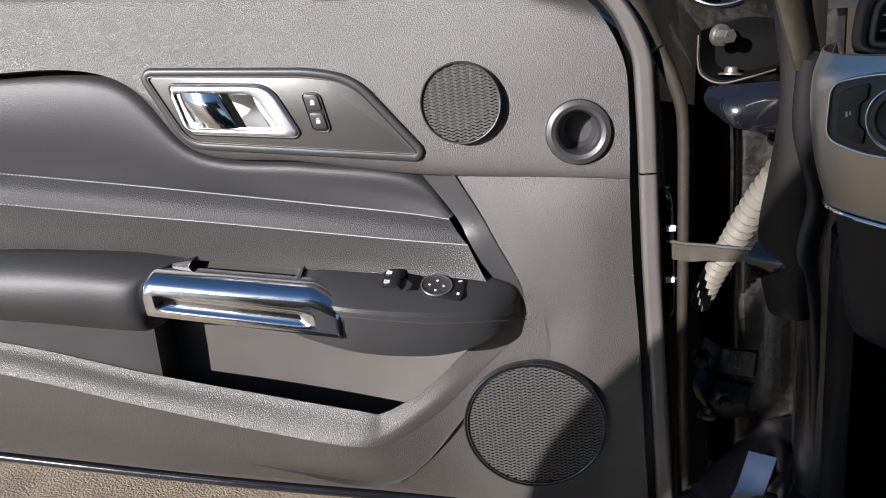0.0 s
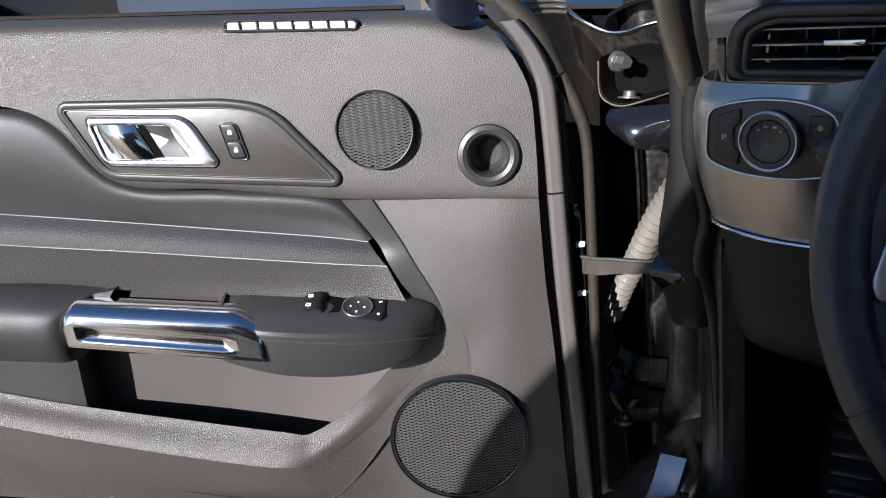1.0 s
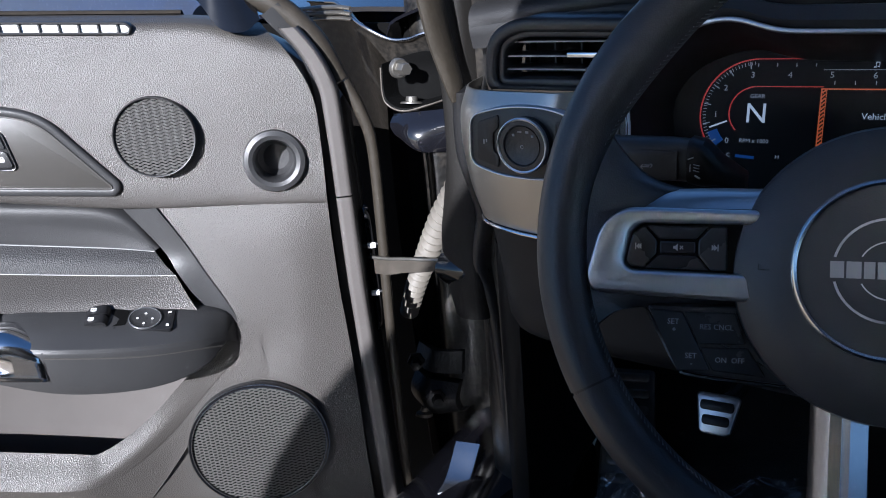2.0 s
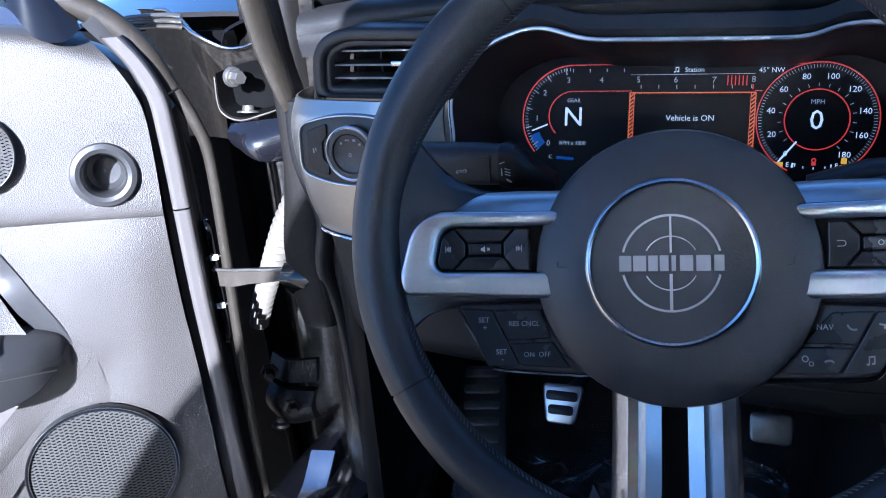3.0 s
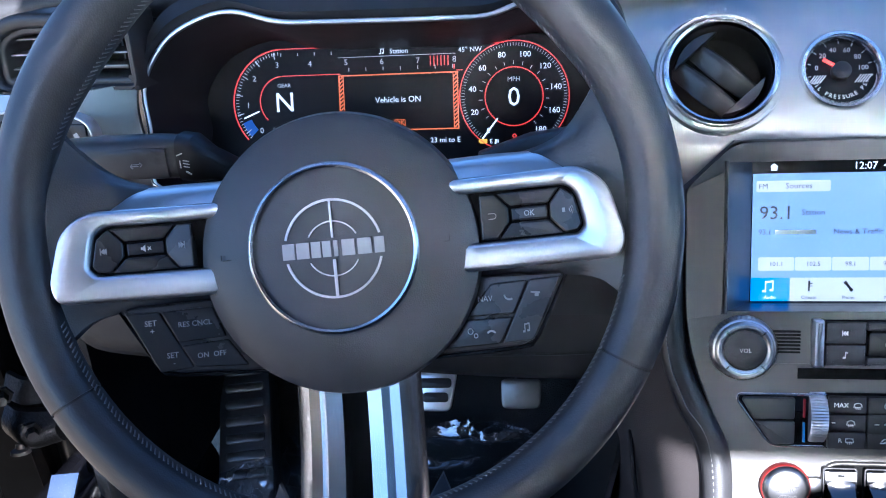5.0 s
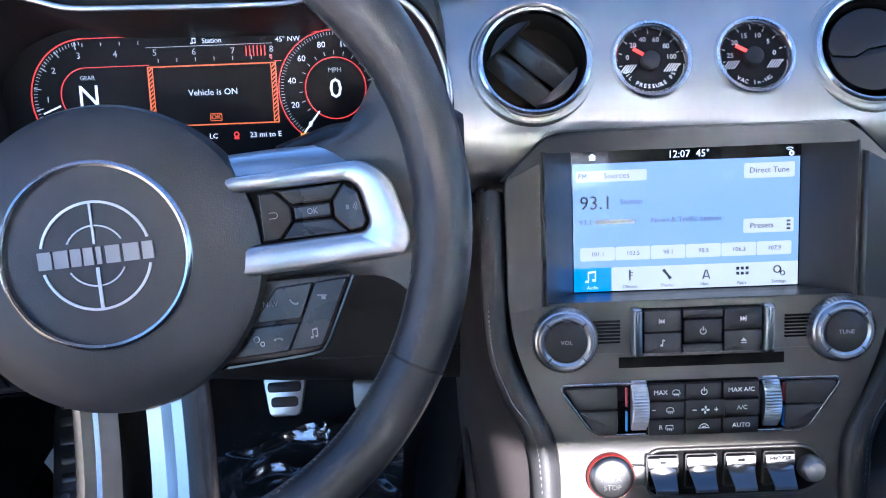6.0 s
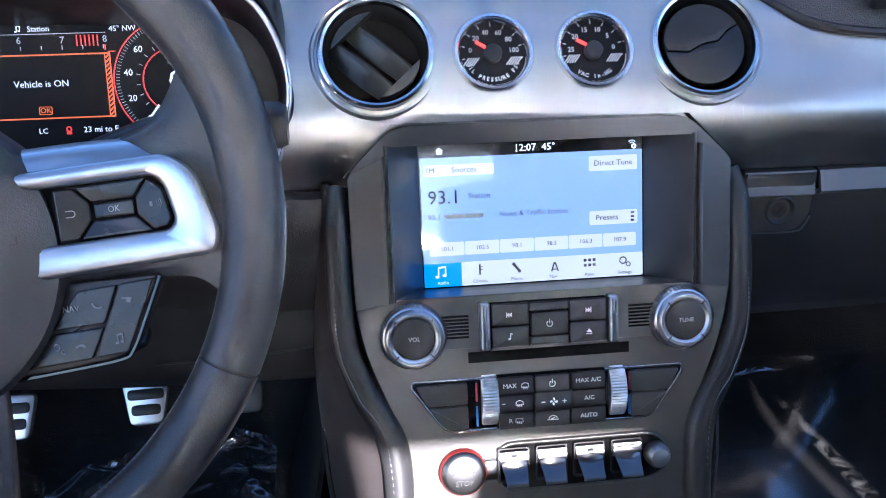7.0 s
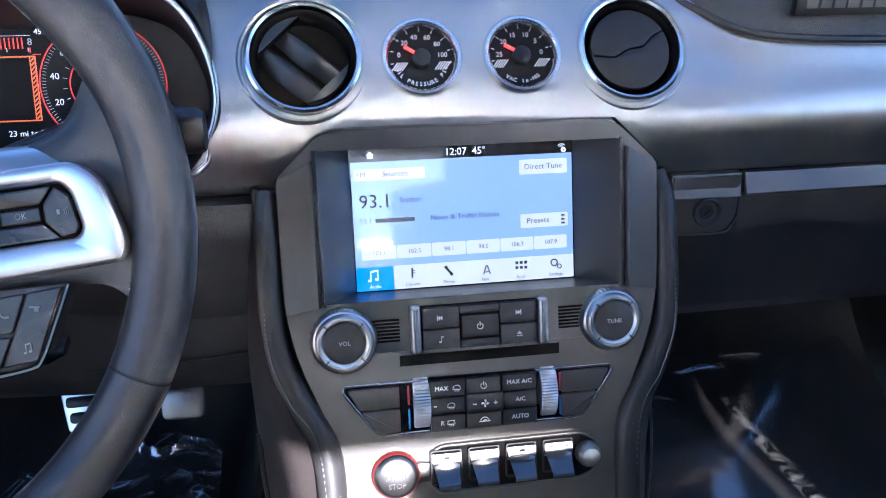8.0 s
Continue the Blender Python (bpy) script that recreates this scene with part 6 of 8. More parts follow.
        ring_arc(0.0014, 0.0004, -90, 90, 0.0099, 0.0104, 0.0825, 0.0163, 10, icons)
        bars([(0.0812, 0.0177, 0.0026, 0.0004), (0.0812, 0.0149, 0.0026, 0.0004)], 0.0099, 0.0104, icons)
        for r in (0.0012, 0.0022, 0.0032):
            ring_arc(r, 0.0004, -40, 40, 0.0099, 0.0104, 0.1235, 0.0163, 8, icons)
        bars([(0.1215, 0.0163, 0.0016, 0.0022)], 0.0099, 0.0104, icons)
    part("key_marks", curl(icons, *SPOKE), DIMINK, wheel, smooth=False)
    # lower pod of four keys
    POD = [(0.1215, -0.0150), (0.1020, -0.0480), (0.0950, -0.0515), (0.038, -0.0560), (0.062, -0.0145)]
    part("key_pod", curl(prism(outline_x(POD, [0.004, 0.006, 0.010, 0.004, 0.004], s), -0.030, -0.0010, 0.002), *POD_BEND), PLASTIC, wheel, "black key pod")
    part("pod_rim", curl(tube([(s * x, y, -0.0005) for x, y in ((0.1215, -0.0160), (0.1120, -0.0330), (0.1030, -0.0480), (0.0960, -0.0518), (0.070, -0.0542), (0.045, -0.0560))], 0.0011, 6, steps=4), *POD_BEND), GLOSS, wheel)
    if s > 0:
        cells = [[(0.0795, -0.0185), (0.1000, -0.0175), (0.0912, -0.0345), (0.0640, -0.0352)], [(0.0632, -0.0368), (0.0905, -0.0362), (0.0822, -0.0500), (0.0480, -0.0520)], [(0.1012, -0.0175), (0.1185, -0.0165), (0.1010, -0.0485), (0.0836, -0.0498)]]
    else:
        cells = [[(0.1190, -0.0170), (0.1010, -0.0178), (0.0850, -0.0492), (0.1030, -0.0500)], [(0.0998, -0.0180), (0.0720, -0.0178), (0.0660, -0.0345), (0.0918, -0.0352)], [(0.0908, -0.0370), (0.0650, -0.0362), (0.0560, -0.0515), (0.0838, -0.0492)]]
    for o in cells:
        part("key", curl(prism(outline_x(o, 0.0014, s, 3), -0.003, 0.0012, 0.0008), *POD_BEND), KEYMAT, wheel, smooth=False)
    if s < 0:
        curl_words(lettering("pod_word", [("SET", -0.1055, -0.0235, 0.0030), ("+", -0.1050, -0.0278, 0.0030), ("SET", -0.0955, -0.0415, 0.0030), ("-", -0.0950, -0.0455, 0.0030), ("RES CNCL", -0.0820, -0.0258, 0.0029), ("ON  OFF", -0.0745, -0.0432, 0.0029)], DIMINK, wheel, pose(0, 0, 0.0015)), *POD_BEND)
    else:
        curl_words(lettering("pod_word", [("NAV", 0.0755, -0.0262, 0.0030)], DIMINK, wheel, pose(0, 0, 0.0015)), *POD_BEND)
        pods = ring_arc(0.0030, 0.0010, 190, 300, 0.0011, 0.0017, 0.0895, -0.0240, 10)
        ring_arc(0.0030, 0.0010, 40, 140, 0.0011, 0.0017, 0.0775, -0.0460, 10, pods)
        ring_arc(0.0015, 0.0006, 0, 360, 0.0011, 0.0017, 0.0655, -0.0428, 12, pods)
        ring_arc(0.0011, 0.0005, 0, 360, 0.0011, 0.0017, 0.0685, -0.0452, 10, pods)
        bars([(0.1040, -0.0240, 0.0052, 0.0009, -6), (0.1046, -0.0252, 0.0022, 0.0018, -6), (0.0965, -0.0420, 0.0006, 0.0036), (0.0990, -0.0415, 0.0006, 0.0036), (0.0977, -0.0400, 0.0030, 0.0008, 10), (0.0959, -0.0439, 0.0014, 0.0010), (0.0984, -0.0434, 0.0014, 0.0010)], 0.0011, 0.0017, pods)
        part("pod_marks", curl(pods, *POD_BEND), DIMINK, wheel, smooth=False)
# lower spoke: two bright legs with a dark slot
for s in (-1, 1):
    part("lower_spoke", loft([
        [(s * x, -0.060, z - 0.004), (s * (x + 0.0002), -0.100, z + 0.003), (s * (x + 0.0008), -0.152, z + 0.020)]
        for x, z in ((0.0055, -0.012), (0.0068, 0.001), (0.0150, 0.005), (0.0190, 0.001), (0.0245, 0.002), (0.0300, -0.004), (0.0345, -0.014))
    ], 4, 1, True, thick=0.004), LEG, wheel, "bright silver lower spoke leg")
    part("spoke_sock", loft([[(s * 0.020, -0.150, 0.029), (s * 0.030, -0.135, 0.020), (s * 0.044, -0.116, 0.004)], [(s * 0.022, -0.160, 0.030), (s * 0.036, -0.150, 0.026), (s * 0.053, -0.140, 0.010)]], 4, 3, thick=0.004), STEERING, wheel, "black leather at the spoke's foot")
part("spoke_slot", box(-0.0068, 0.0068, -0.150, -0.058, -0.020, -0.008), VOID, wheel)

# ---- steering column: shroud and stalks ----
COLUMN = pose(-0.354, 0.628, 0.832, 70, 0, 0)
column = thing("steering_column", COLUMN, "black plastic steering column shroud with stalks", "steering column")


def lever(rows):
    """A moulded bar with squarish rounded sections; rows of x, y, z, half height, half depth in the car's axes."""
    bm = bmesh.new()
    rings = []
    for x, y, z, h, d in rows:
        ring = []
        for i in range(20):
            a = 2 * math.pi * i / 20
            c, q = math.cos(a), math.sin(a)
            ring.append(bm.verts.new((x, y + d * math.copysign(abs(c) ** 0.6, c), z + h * math.copysign(abs(q) ** 0.6, q))))
        rings.append(ring)
    for a, b in zip(rings, rings[1:]):
        for j in range(20):
            bm.faces.new((a[j], a[(j + 1) % 20], b[(j + 1) % 20], b[j]))
    bm.faces.new(rings[0][::-1])
    bm.faces.new(rings[-1])
    return shifted(bm, COLUMN.inverted())


part("shroud", loft([[(0.066 * math.cos(a), 0.004 + 0.056 * math.sin(a), z) for a in [2 * math.pi * i / 12 for i in range(13)]] for z in (-0.025, -0.10, -0.22)], 3, 3), PLASTIC, column)
part("shroud_lip", shifted(loft([[(-0.400, 0.640, 0.795), (-0.354, 0.635, 0.783), (-0.308, 0.640, 0.795)], [(-0.404, 0.700, 0.770), (-0.354, 0.700, 0.755), (-0.304, 0.700, 0.770)]], 5, 3, thick=0.006), COLUMN.inverted()), PLASTIC, column)
part("tilt_lever", lever([(-0.318, 0.640, 0.772, 0.005, 0.010), (-0.300, 0.636, 0.770, 0.006, 0.012), (-0.270, 0.636, 0.770, 0.006, 0.012), (-0.262, 0.638, 0.770, 0.003, 0.008)]), DARK, column, "black adjusting lever")
st = part("stalk", lever([(-0.572, 0.652, 0.887, 0.008, 0.008), (-0.566, 0.654, 0.887, 0.0125, 0.011), (-0.535, 0.658, 0.8865, 0.0142, 0.013), (-0.495, 0.663, 0.8855, 0.0142, 0.013), (-0.4815, 0.665, 0.8845, 0.0138, 0.012)]), PLASTIC, column, "thick black indicator stalk")
part("stalk_face", lever([(-0.556, 0.6465, 0.8850, 0.0085, 0.0018), (-0.552, 0.6462, 0.8850, 0.0095, 0.0026), (-0.505, 0.6505, 0.8842, 0.0105, 0.0026), (-0.487, 0.6525, 0.8838, 0.0100, 0.0022)]), PLASTIC, st)
part("stalk_collar", lever([(-0.4812, 0.666, 0.8845, 0.0155, 0.0140), (-0.4725, 0.668, 0.8825, 0.0155, 0.0140), (-0.4640, 0.673, 0.8770, 0.0105, 0.0100), (-0.4500, 0.690, 0.8640, 0.0070, 0.0080)]), DARK, st, "dark stalk collar")
for x, z, rs in ((-0.5060, 0.8835, [(-0.0012, 0, 0.0052, 0.0005), (0.0, 0.0012, 0.0040, 0.0005), (-0.0034, 0.0008, 0.0022, 0.0005, 45), (-0.0034, -0.0008, 0.0022, 0.0005, -45), (0.0030, 0.0016, 0.0020, 0.0005, -45), (0.0030, 0.0002, 0.0020, 0.0005, 45)]), (-0.4768, 0.8825, [(-0.002, 0.0, 0.0006, 0.005), (0.002, 0.0020, 0.004, 0.0005, -12), (0.002, 0.0, 0.004, 0.0005, -12), (0.002, -0.0020, 0.004, 0.0005, -12)]), (-0.4785, 0.8890, [(0, 0, 0.004, 0.0008, 20)]), (-0.4740, 0.8765, [(0, 0, 0.004, 0.0010, -30)])):
    part("stalk_mark", shifted(bars(rs, -0.0003, 0.0004), COLUMN.inverted() @ pose(x, 0.6466 if x < -0.49 else 0.6528, z, 86, 0, 4)), DIMINK, st, smooth=False)
wip = part("stalk", lever([(-0.285, 0.672, 0.872, 0.008, 0.008), (-0.252, 0.664, 0.886, 0.0075, 0.010), (-0.215, 0.655, 0.8930, 0.0075, 0.012), (-0.198, 0.652, 0.8935, 0.0080, 0.012)]), PLASTIC, column, "black wiper stalk")
part("stalk_tip", lever([(-0.1985, 0.652, 0.8930, 0.0105, 0.0105), (-0.1960, 0.652, 0.8930, 0.0122, 0.0120), (-0.1760, 0.649, 0.8915, 0.0122, 0.0120), (-0.1715, 0.649, 0.8910, 0.0100, 0.0095)]), DARK, wip, "dark knurled stalk end")

# ---- centre console; local axes: x right, y up along its face, z towards the cabin ----
con = thing("center_console", pose(0.0, 0.777, 0.779, 74.3), "dark satin center console with touch screen, knobs and switches", "center console")
ZF = 0.037
FACE = rounded([(-0.107, -0.300), (0.107, -0.300), (0.107, -0.162), (0.141, -0.080), (0.141, 0.038), (0.107, 0.0705), (-0.107, 0.0705), (-0.141, 0.038), (-0.141, -0.080), (-0.107, -0.162)], [0.002, 0.002, 0.05, 0.05, 0.006, 0.012, 0.012, 0.006, 0.05, 0.05], 6)
OPEN = rounded([(-0.1115, -0.0540), (0.1115, -0.0540), (0.1120, 0.0560), (-0.1120, 0.0560)], 0.002, 2)


def plate_with_hole(outer, hole, z0, z1):
    """A flat plate with one opening."""
    bm = bmesh.new()
    rings = []
    for o in (outer, hole):
        rings.append([bm.verts.new((q.x, q.y, z1)) for q in o])
        for i in range(len(o)):
            bm.edges.new((rings[-1][i], rings[-1][(i + 1) % len(o)]))
    bmesh.ops.triangle_fill(bm, use_beauty=True, edges=bm.edges[:])
    back = bmesh.ops.extrude_face_region(bm, geom=bm.faces[:])
    for v in back["geom"]:
        if isinstance(v, bmesh.types.BMVert):
            v.co.z = z0
    return bm


part("face_plate", plate_with_hole(FACE, OPEN, ZF - 0.02, ZF), GREY, con, "dark satin face plate", smooth=False)
part("pod_top", loft([[(-0.143, 0.036, ZF - 0.022), (-0.107, 0.072, ZF - 0.022), (0.107, 0.072, ZF - 0.022), (0.143, 0.036, ZF - 0.022)], [(-0.143, 0.036, ZF + 0.001), (-0.108, 0.0715, ZF + 0.001), (0.108, 0.0715, ZF + 0.001), (0.143, 0.036, ZF + 0.001)]], 1, 1), PLASTIC, con)
for s in (-1, 1):
    part("bezel_side", loft([mirror_x([(0.1150, 0.0500, ZF + 0.0005), (0.1150, 0.0, ZF + 0.0005), (0.1150, -0.0560, ZF + 0.0005)], s), mirror_x([(0.1165, 0.0490, ZF + 0.0075), (0.1165, 0.0, ZF + 0.0080), (0.1165, -0.0550, ZF + 0.0070)], s), mirror_x([(0.1400, 0.0370, ZF + 0.0005), (0.1405, 0.0, ZF + 0.0005), (0.1400, -0.0600, ZF + 0.0005)], s)], 6, 4, True), GREY, con, "satin side of the bezel")
# recess walls of the screen
SC = [(-0.0875, -0.0545), (0.0875, -0.0545), (0.0875, 0.0555), (-0.0875, 0.0555)]
OC = [(-0.1115, -0.0540), (0.1115, -0.0540), (0.1120, 0.0560), (-0.1120, 0.0560)]
for i in range(4):
    j = (i + 1) % 4
    part("recess_wall", loft([[(*OC[i], ZF + 0.0005), (*OC[j], ZF + 0.0005)], [(*SC[i], 0.001), (*SC[j], 0.001)]], 1, 1, thick=0.002), PLASTIC if i != 2 else GREY, con, "slanted recess wall")
for s in (-1, 1):
    part("recess_edge", tube([(s * 0.1125, -0.056, ZF), (s * 0.1130, 0.057, ZF)], 0.0016, 6), PLASTIC, con)

scr = part("screen", box(-0.0875, 0.0875, -0.0545, 0.0555, -0.006, 0.0), S_BLACK, con, "lit colour touch screen")


def tile(x0, x1, y0, y1, mat, z=0.0006, r=0.0012, name="screen_key", label=""):
    return part(name, prism(rounded([(x0, y0), (x1, y0), (x1, y1), (x0, y1)], r, 2), z - 0.0005, z), mat, scr, label, smooth=False)


tile(-0.0865, 0.0865, -0.0535, 0.0455, S_SKY, 0.0004, 0.0002, "screen_page", "pale blue lit page")
tile(-0.0840, -0.0300, 0.0315, 0.0400, S_PALE)
tile(0.0440, 0.0825, 0.0300, 0.0415, S_PALE)
tile(0.0440, 0.0825, -0.0120, -0.0010, S_PALE)
for i in range(6):
    tile(-0.0815 + i * 0.0272, -0.0815 + (i + 1) * 0.0272 - 0.0005, -0.0295, -0.0190, S_PALE)
tile(-0.0865, -0.0578, -0.0535, -0.0350, S_TAB)
tile(-0.0574, 0.0865, -0.0535, -0.0350, S_PALE)
lettering("screen_word", [("FM", -0.0790, 0.0358, 0.0040), ("Sources", -0.0530, 0.0358, 0.0044), ("Direct Tune", 0.0632, 0.0358, 0.0044), ("93.1", -0.0690, 0.0150, 0.0105), ("Station", -0.0420, 0.0155, 0.0044), ("93.1", -0.0770, 0.0005, 0.0042), ("News & Traffic Station", 0.0000, 0.0005, 0.0042), ("Presets", 0.0580, -0.0065, 0.0044)]
          + [(w, -0.068 + i * 0.0272, -0.0243, 0.0034) for i, w in enumerate(("101.1", "102.5", "98.1", "98.5", "106.3", "107.9"))]
          + [(w, -0.0434 + i * 0.0288, -0.0505, 0.0026) for i, w in enumerate(("Climate", "Phone", "Nav", "Apps", "Settings"))], BLACKINK, scr, pose(0, 0, 0.0009))
part("station_bar", bars([(-0.0545, 0.0005, 0.030, 0.0032)], 0.0006, 0.0010), DIMINK, scr)
lettering("status_word", [("12:07  45°", 0.002, 0.0502, 0.0055)], G_WHITE, scr, pose(0, 0, 0.0005))
lettering("audio_word", [("Audio", -0.0722, -0.0505, 0.0026)], G_WHITE, scr, pose(0, 0, 0.0009))
part("audio_icon", bars([(-0.0755, -0.0420, 0.0008, 0.0070), (-0.0700, -0.0412, 0.0008, 0.0070), (-0.0727, -0.0382, 0.0062, 0.0014, 8), (-0.0765, -0.0455, 0.0026, 0.0018), (-0.0710, -0.0447, 0.0026, 0.0018)], 0.0006, 0.0010), G_WHITE, scr)
part("home_icon", prism([(-0.0735, 0.0478), (-0.0690, 0.0478), (-0.0690, 0.0505), (-0.0680, 0.0505), (-0.07125, 0.0532), (-0.0745, 0.0505), (-0.0735, 0.0505)], 0.0002, 0.0006), G_WHITE, scr, smooth=False)
part("wifi_icon", ring_arc(0.0018, 0.0006, 40, 140, 0.0002, 0.0006, 0.0785, 0.0490, 8, ring_arc(0.0034, 0.0006, 40, 140, 0.0002, 0.0006, 0.0785, 0.0490, 8, ring_arc(0.0014, 0.0012, 0, 360, 0.0002, 0.0006, 0.0800, 0.0478, 10))), G_WHITE, scr)
for nm, rs in (("climate_icon", [(-0.0434, -0.0415, 0.0012, 0.0080), (-0.0420, -0.0395, 0.0022, 0.0006), (-0.0420, -0.0415, 0.0022, 0.0006)]), ("phone_icon", [(-0.0146, -0.0418, 0.0018, 0.0078, 38), (-0.0168, -0.0390, 0.0024, 0.0022, 38), (-0.0125, -0.0445, 0.0024, 0.0022, 38)]), ("nav_icon", [(0.0142, -0.0430, 0.0010, 0.0075, -18), (0.0172, -0.0430, 0.0010, 0.0075, 18), (0.0157, -0.0448, 0.0040, 0.0008)])):
    part(nm, bars(rs, 0.0006, 0.0010), BLACKINK, scr, smooth=False)
each_bar("apps_dot", [(0.0400 + i * 0.0036, -0.0392 - j * 0.0040, 0.0022, 0.0022) for i in range(3) for j in range(2)], 0.0006, 0.0010, BLACKINK, scr)
each_bar("list_dot", [(0.0785, -0.0035 - j * 0.0030, 0.0028, 0.0014) for j in range(3)], 0.0006, 0.0010, BLACKINK, scr)
part("gear_icon", ring_arc(0.0026, 0.0010, 0, 360, 0.0006, 0.0010, 0.0705, -0.0410, 14), BLACKINK, scr)
part("gear_icon", ring_arc(0.0017, 0.0008, 0, 360, 0.0006, 0.0010, 0.0747, -0.0442, 12), BLACKINK, scr)


def knob(x, y, word):
    m = pose(x, y, ZF - 0.006)
    k = part("knob", lathe([(0.0238, 0.0), (0.0238, 0.003), (0.0234, 0.0115), (0.0226, 0.0138), (0.0212, 0.0148), (0.0205, 0.0178), (0.0192, 0.0192), (0.0172, 0.0192), (0.0156, 0.0176), (0.0148, 0.0170), (0, 0.0172)], 72, knurl=0.0), SATIN, con, "silver-ringed round knob", m)
    part("knurled_band", lathe([(0.0238, 0.0035), (0.0238, 0.0108), (0.0228, 0.0140)], 96, knurl=0.0006), KNURL, k)
    part("knob_cap", lathe([(0.0152, 0.0165), (0.0150, 0.0180), (0.0142, 0.0184), (0, 0.0184)], 48), PLASTIC, k, "black knob cap")
    each_bar("knob_notch", [(0.0180 * math.cos(radians(a)), 0.0180 * math.sin(radians(a)), 0.0038, 0.0010, a) for a in (45, 135, 225, 315)], 0.0186, 0.0194, TOGGLE, k)
    lettering("knob_word", [(word, 0, 0, 0.0032)], INK, k, pose(0, 0, 0.0185))
    return k


knob(-0.1000, -0.0808, "VOL")
knob(0.1020, -0.0800, "TUNE")
ZA = ZF - 0.006
# audio row
part("audio_ledge", loft([[(-0.095, -0.0570, ZA - 0.001), (0.095, -0.0570, ZA - 0.001)], [(-0.095, -0.0600, ZA + 0.005), (0.095, -0.0600, ZA + 0.005)], [(-0.095, -0.0930, ZA + 0.007), (0.095, -0.0930, ZA + 0.007)], [(-0.095, -0.0960, ZA - 0.001), (0.095, -0.0960, ZA - 0.001)]], 1, 2, True, thick=0.003), GREY, con, "dark raised audio panel")
part("audio_bed", box(-0.043, 0.044, -0.0940, -0.0600, ZA + 0.002, ZA + 0.0085, 0.001), VOID, con)
for x0, x1, y0, y1 in ((-0.0425, -0.0150, -0.0765, -0.0610), (-0.0425, -0.0150, -0.0930, -0.0775), (-0.0143, 0.0150, -0.0670, -0.0610), (-0.0143, 0.0150, -0.0930, -0.0865), (0.0157, 0.0435, -0.0765, -0.0610), (0.0157, 0.0435, -0.0930, -0.0775)):
    part("audio_key", prism(rounded([(x0, y0), (x1, y0), (x1, y1), (x0, y1)], 0.001, 3), ZA + 0.006, ZA + 0.0120, 0.001), PLASTIC, con)
part("audio_key", prism(rounded([(-0.0137, -0.0855), (0.0142, -0.0855), (0.0142, -0.0680), (-0.0137, -0.0680)], 0.002, 4), ZA + 0.006, ZA + 0.0135, 0.001), DARK, con)
def power_icon(x, y, z):
    part("power_icon", ring_arc(0.0022, 0.0006, 120, 420, z, z + 0.0004, x, y, 14, bars([(x, y + 0.0020, 0.0006, 0.0032)], z, z + 0.0004)), INK, con, smooth=False)


power_icon(0, -0.0768, ZA + 0.0135)
for x, d in ((-0.0295, -1), (0.0295, 1)):
    bm = bars([(x + d * 0.0020, -0.0688, 0.0006, 0.0040)], ZA + 0.0120, ZA + 0.0124)
    for x2 in (x - 0.0010, x + 0.0008):
        prism([(x2 - d * 0.0010, -0.0706), (x2 + d * 0.0010, -0.0688), (x2 - d * 0.0010, -0.0670)][::d], ZA + 0.0120, ZA + 0.0124, 0, bm)
    part("skip_icon", bm, INK, con, smooth=False)
part("note_icon", bars([(-0.0290, -0.0848, 0.0006, 0.0044), (-0.0282, -0.0830, 0.0018, 0.0008, -25), (-0.0298, -0.0868, 0.0018, 0.0014)], ZA + 0.0120, ZA + 0.0124), INK, con, smooth=False)
part("eject_icon", prism([(0.0278, -0.0856), (0.0322, -0.0856), (0.0300, -0.0830)], ZA + 0.0120, ZA + 0.0124, 0, bars([(0.0300, -0.0868, 0.0044, 0.0007)], ZA + 0.0120, ZA + 0.0124)), INK, con, smooth=False)
for x in (-0.0475, 0.0485):
    part("silver_bar", prism(rounded([(x - 0.0038, -0.0945), (x + 0.0038, -0.0945), (x + 0.0038, -0.0590), (x - 0.0038, -0.0590)], 0.002, 4), ZA + 0.003, ZA + 0.0150, 0.003), SATIN, con, "satin silver bar")
for x0 in (-0.0785, 0.0620):
    for i in range(7):
        part("slit", box(x0, x0 + 0.0195, -0.0695 - i * 0.0026, -0.0683 - i * 0.0026, ZA + 0.004, ZA + 0.0077), VOID, con)
part("disc_slot", box(-0.0600, 0.0620, -0.1045, -0.0965, ZF - 0.010, ZF + 0.0008), VOID, con, "black disc slot")
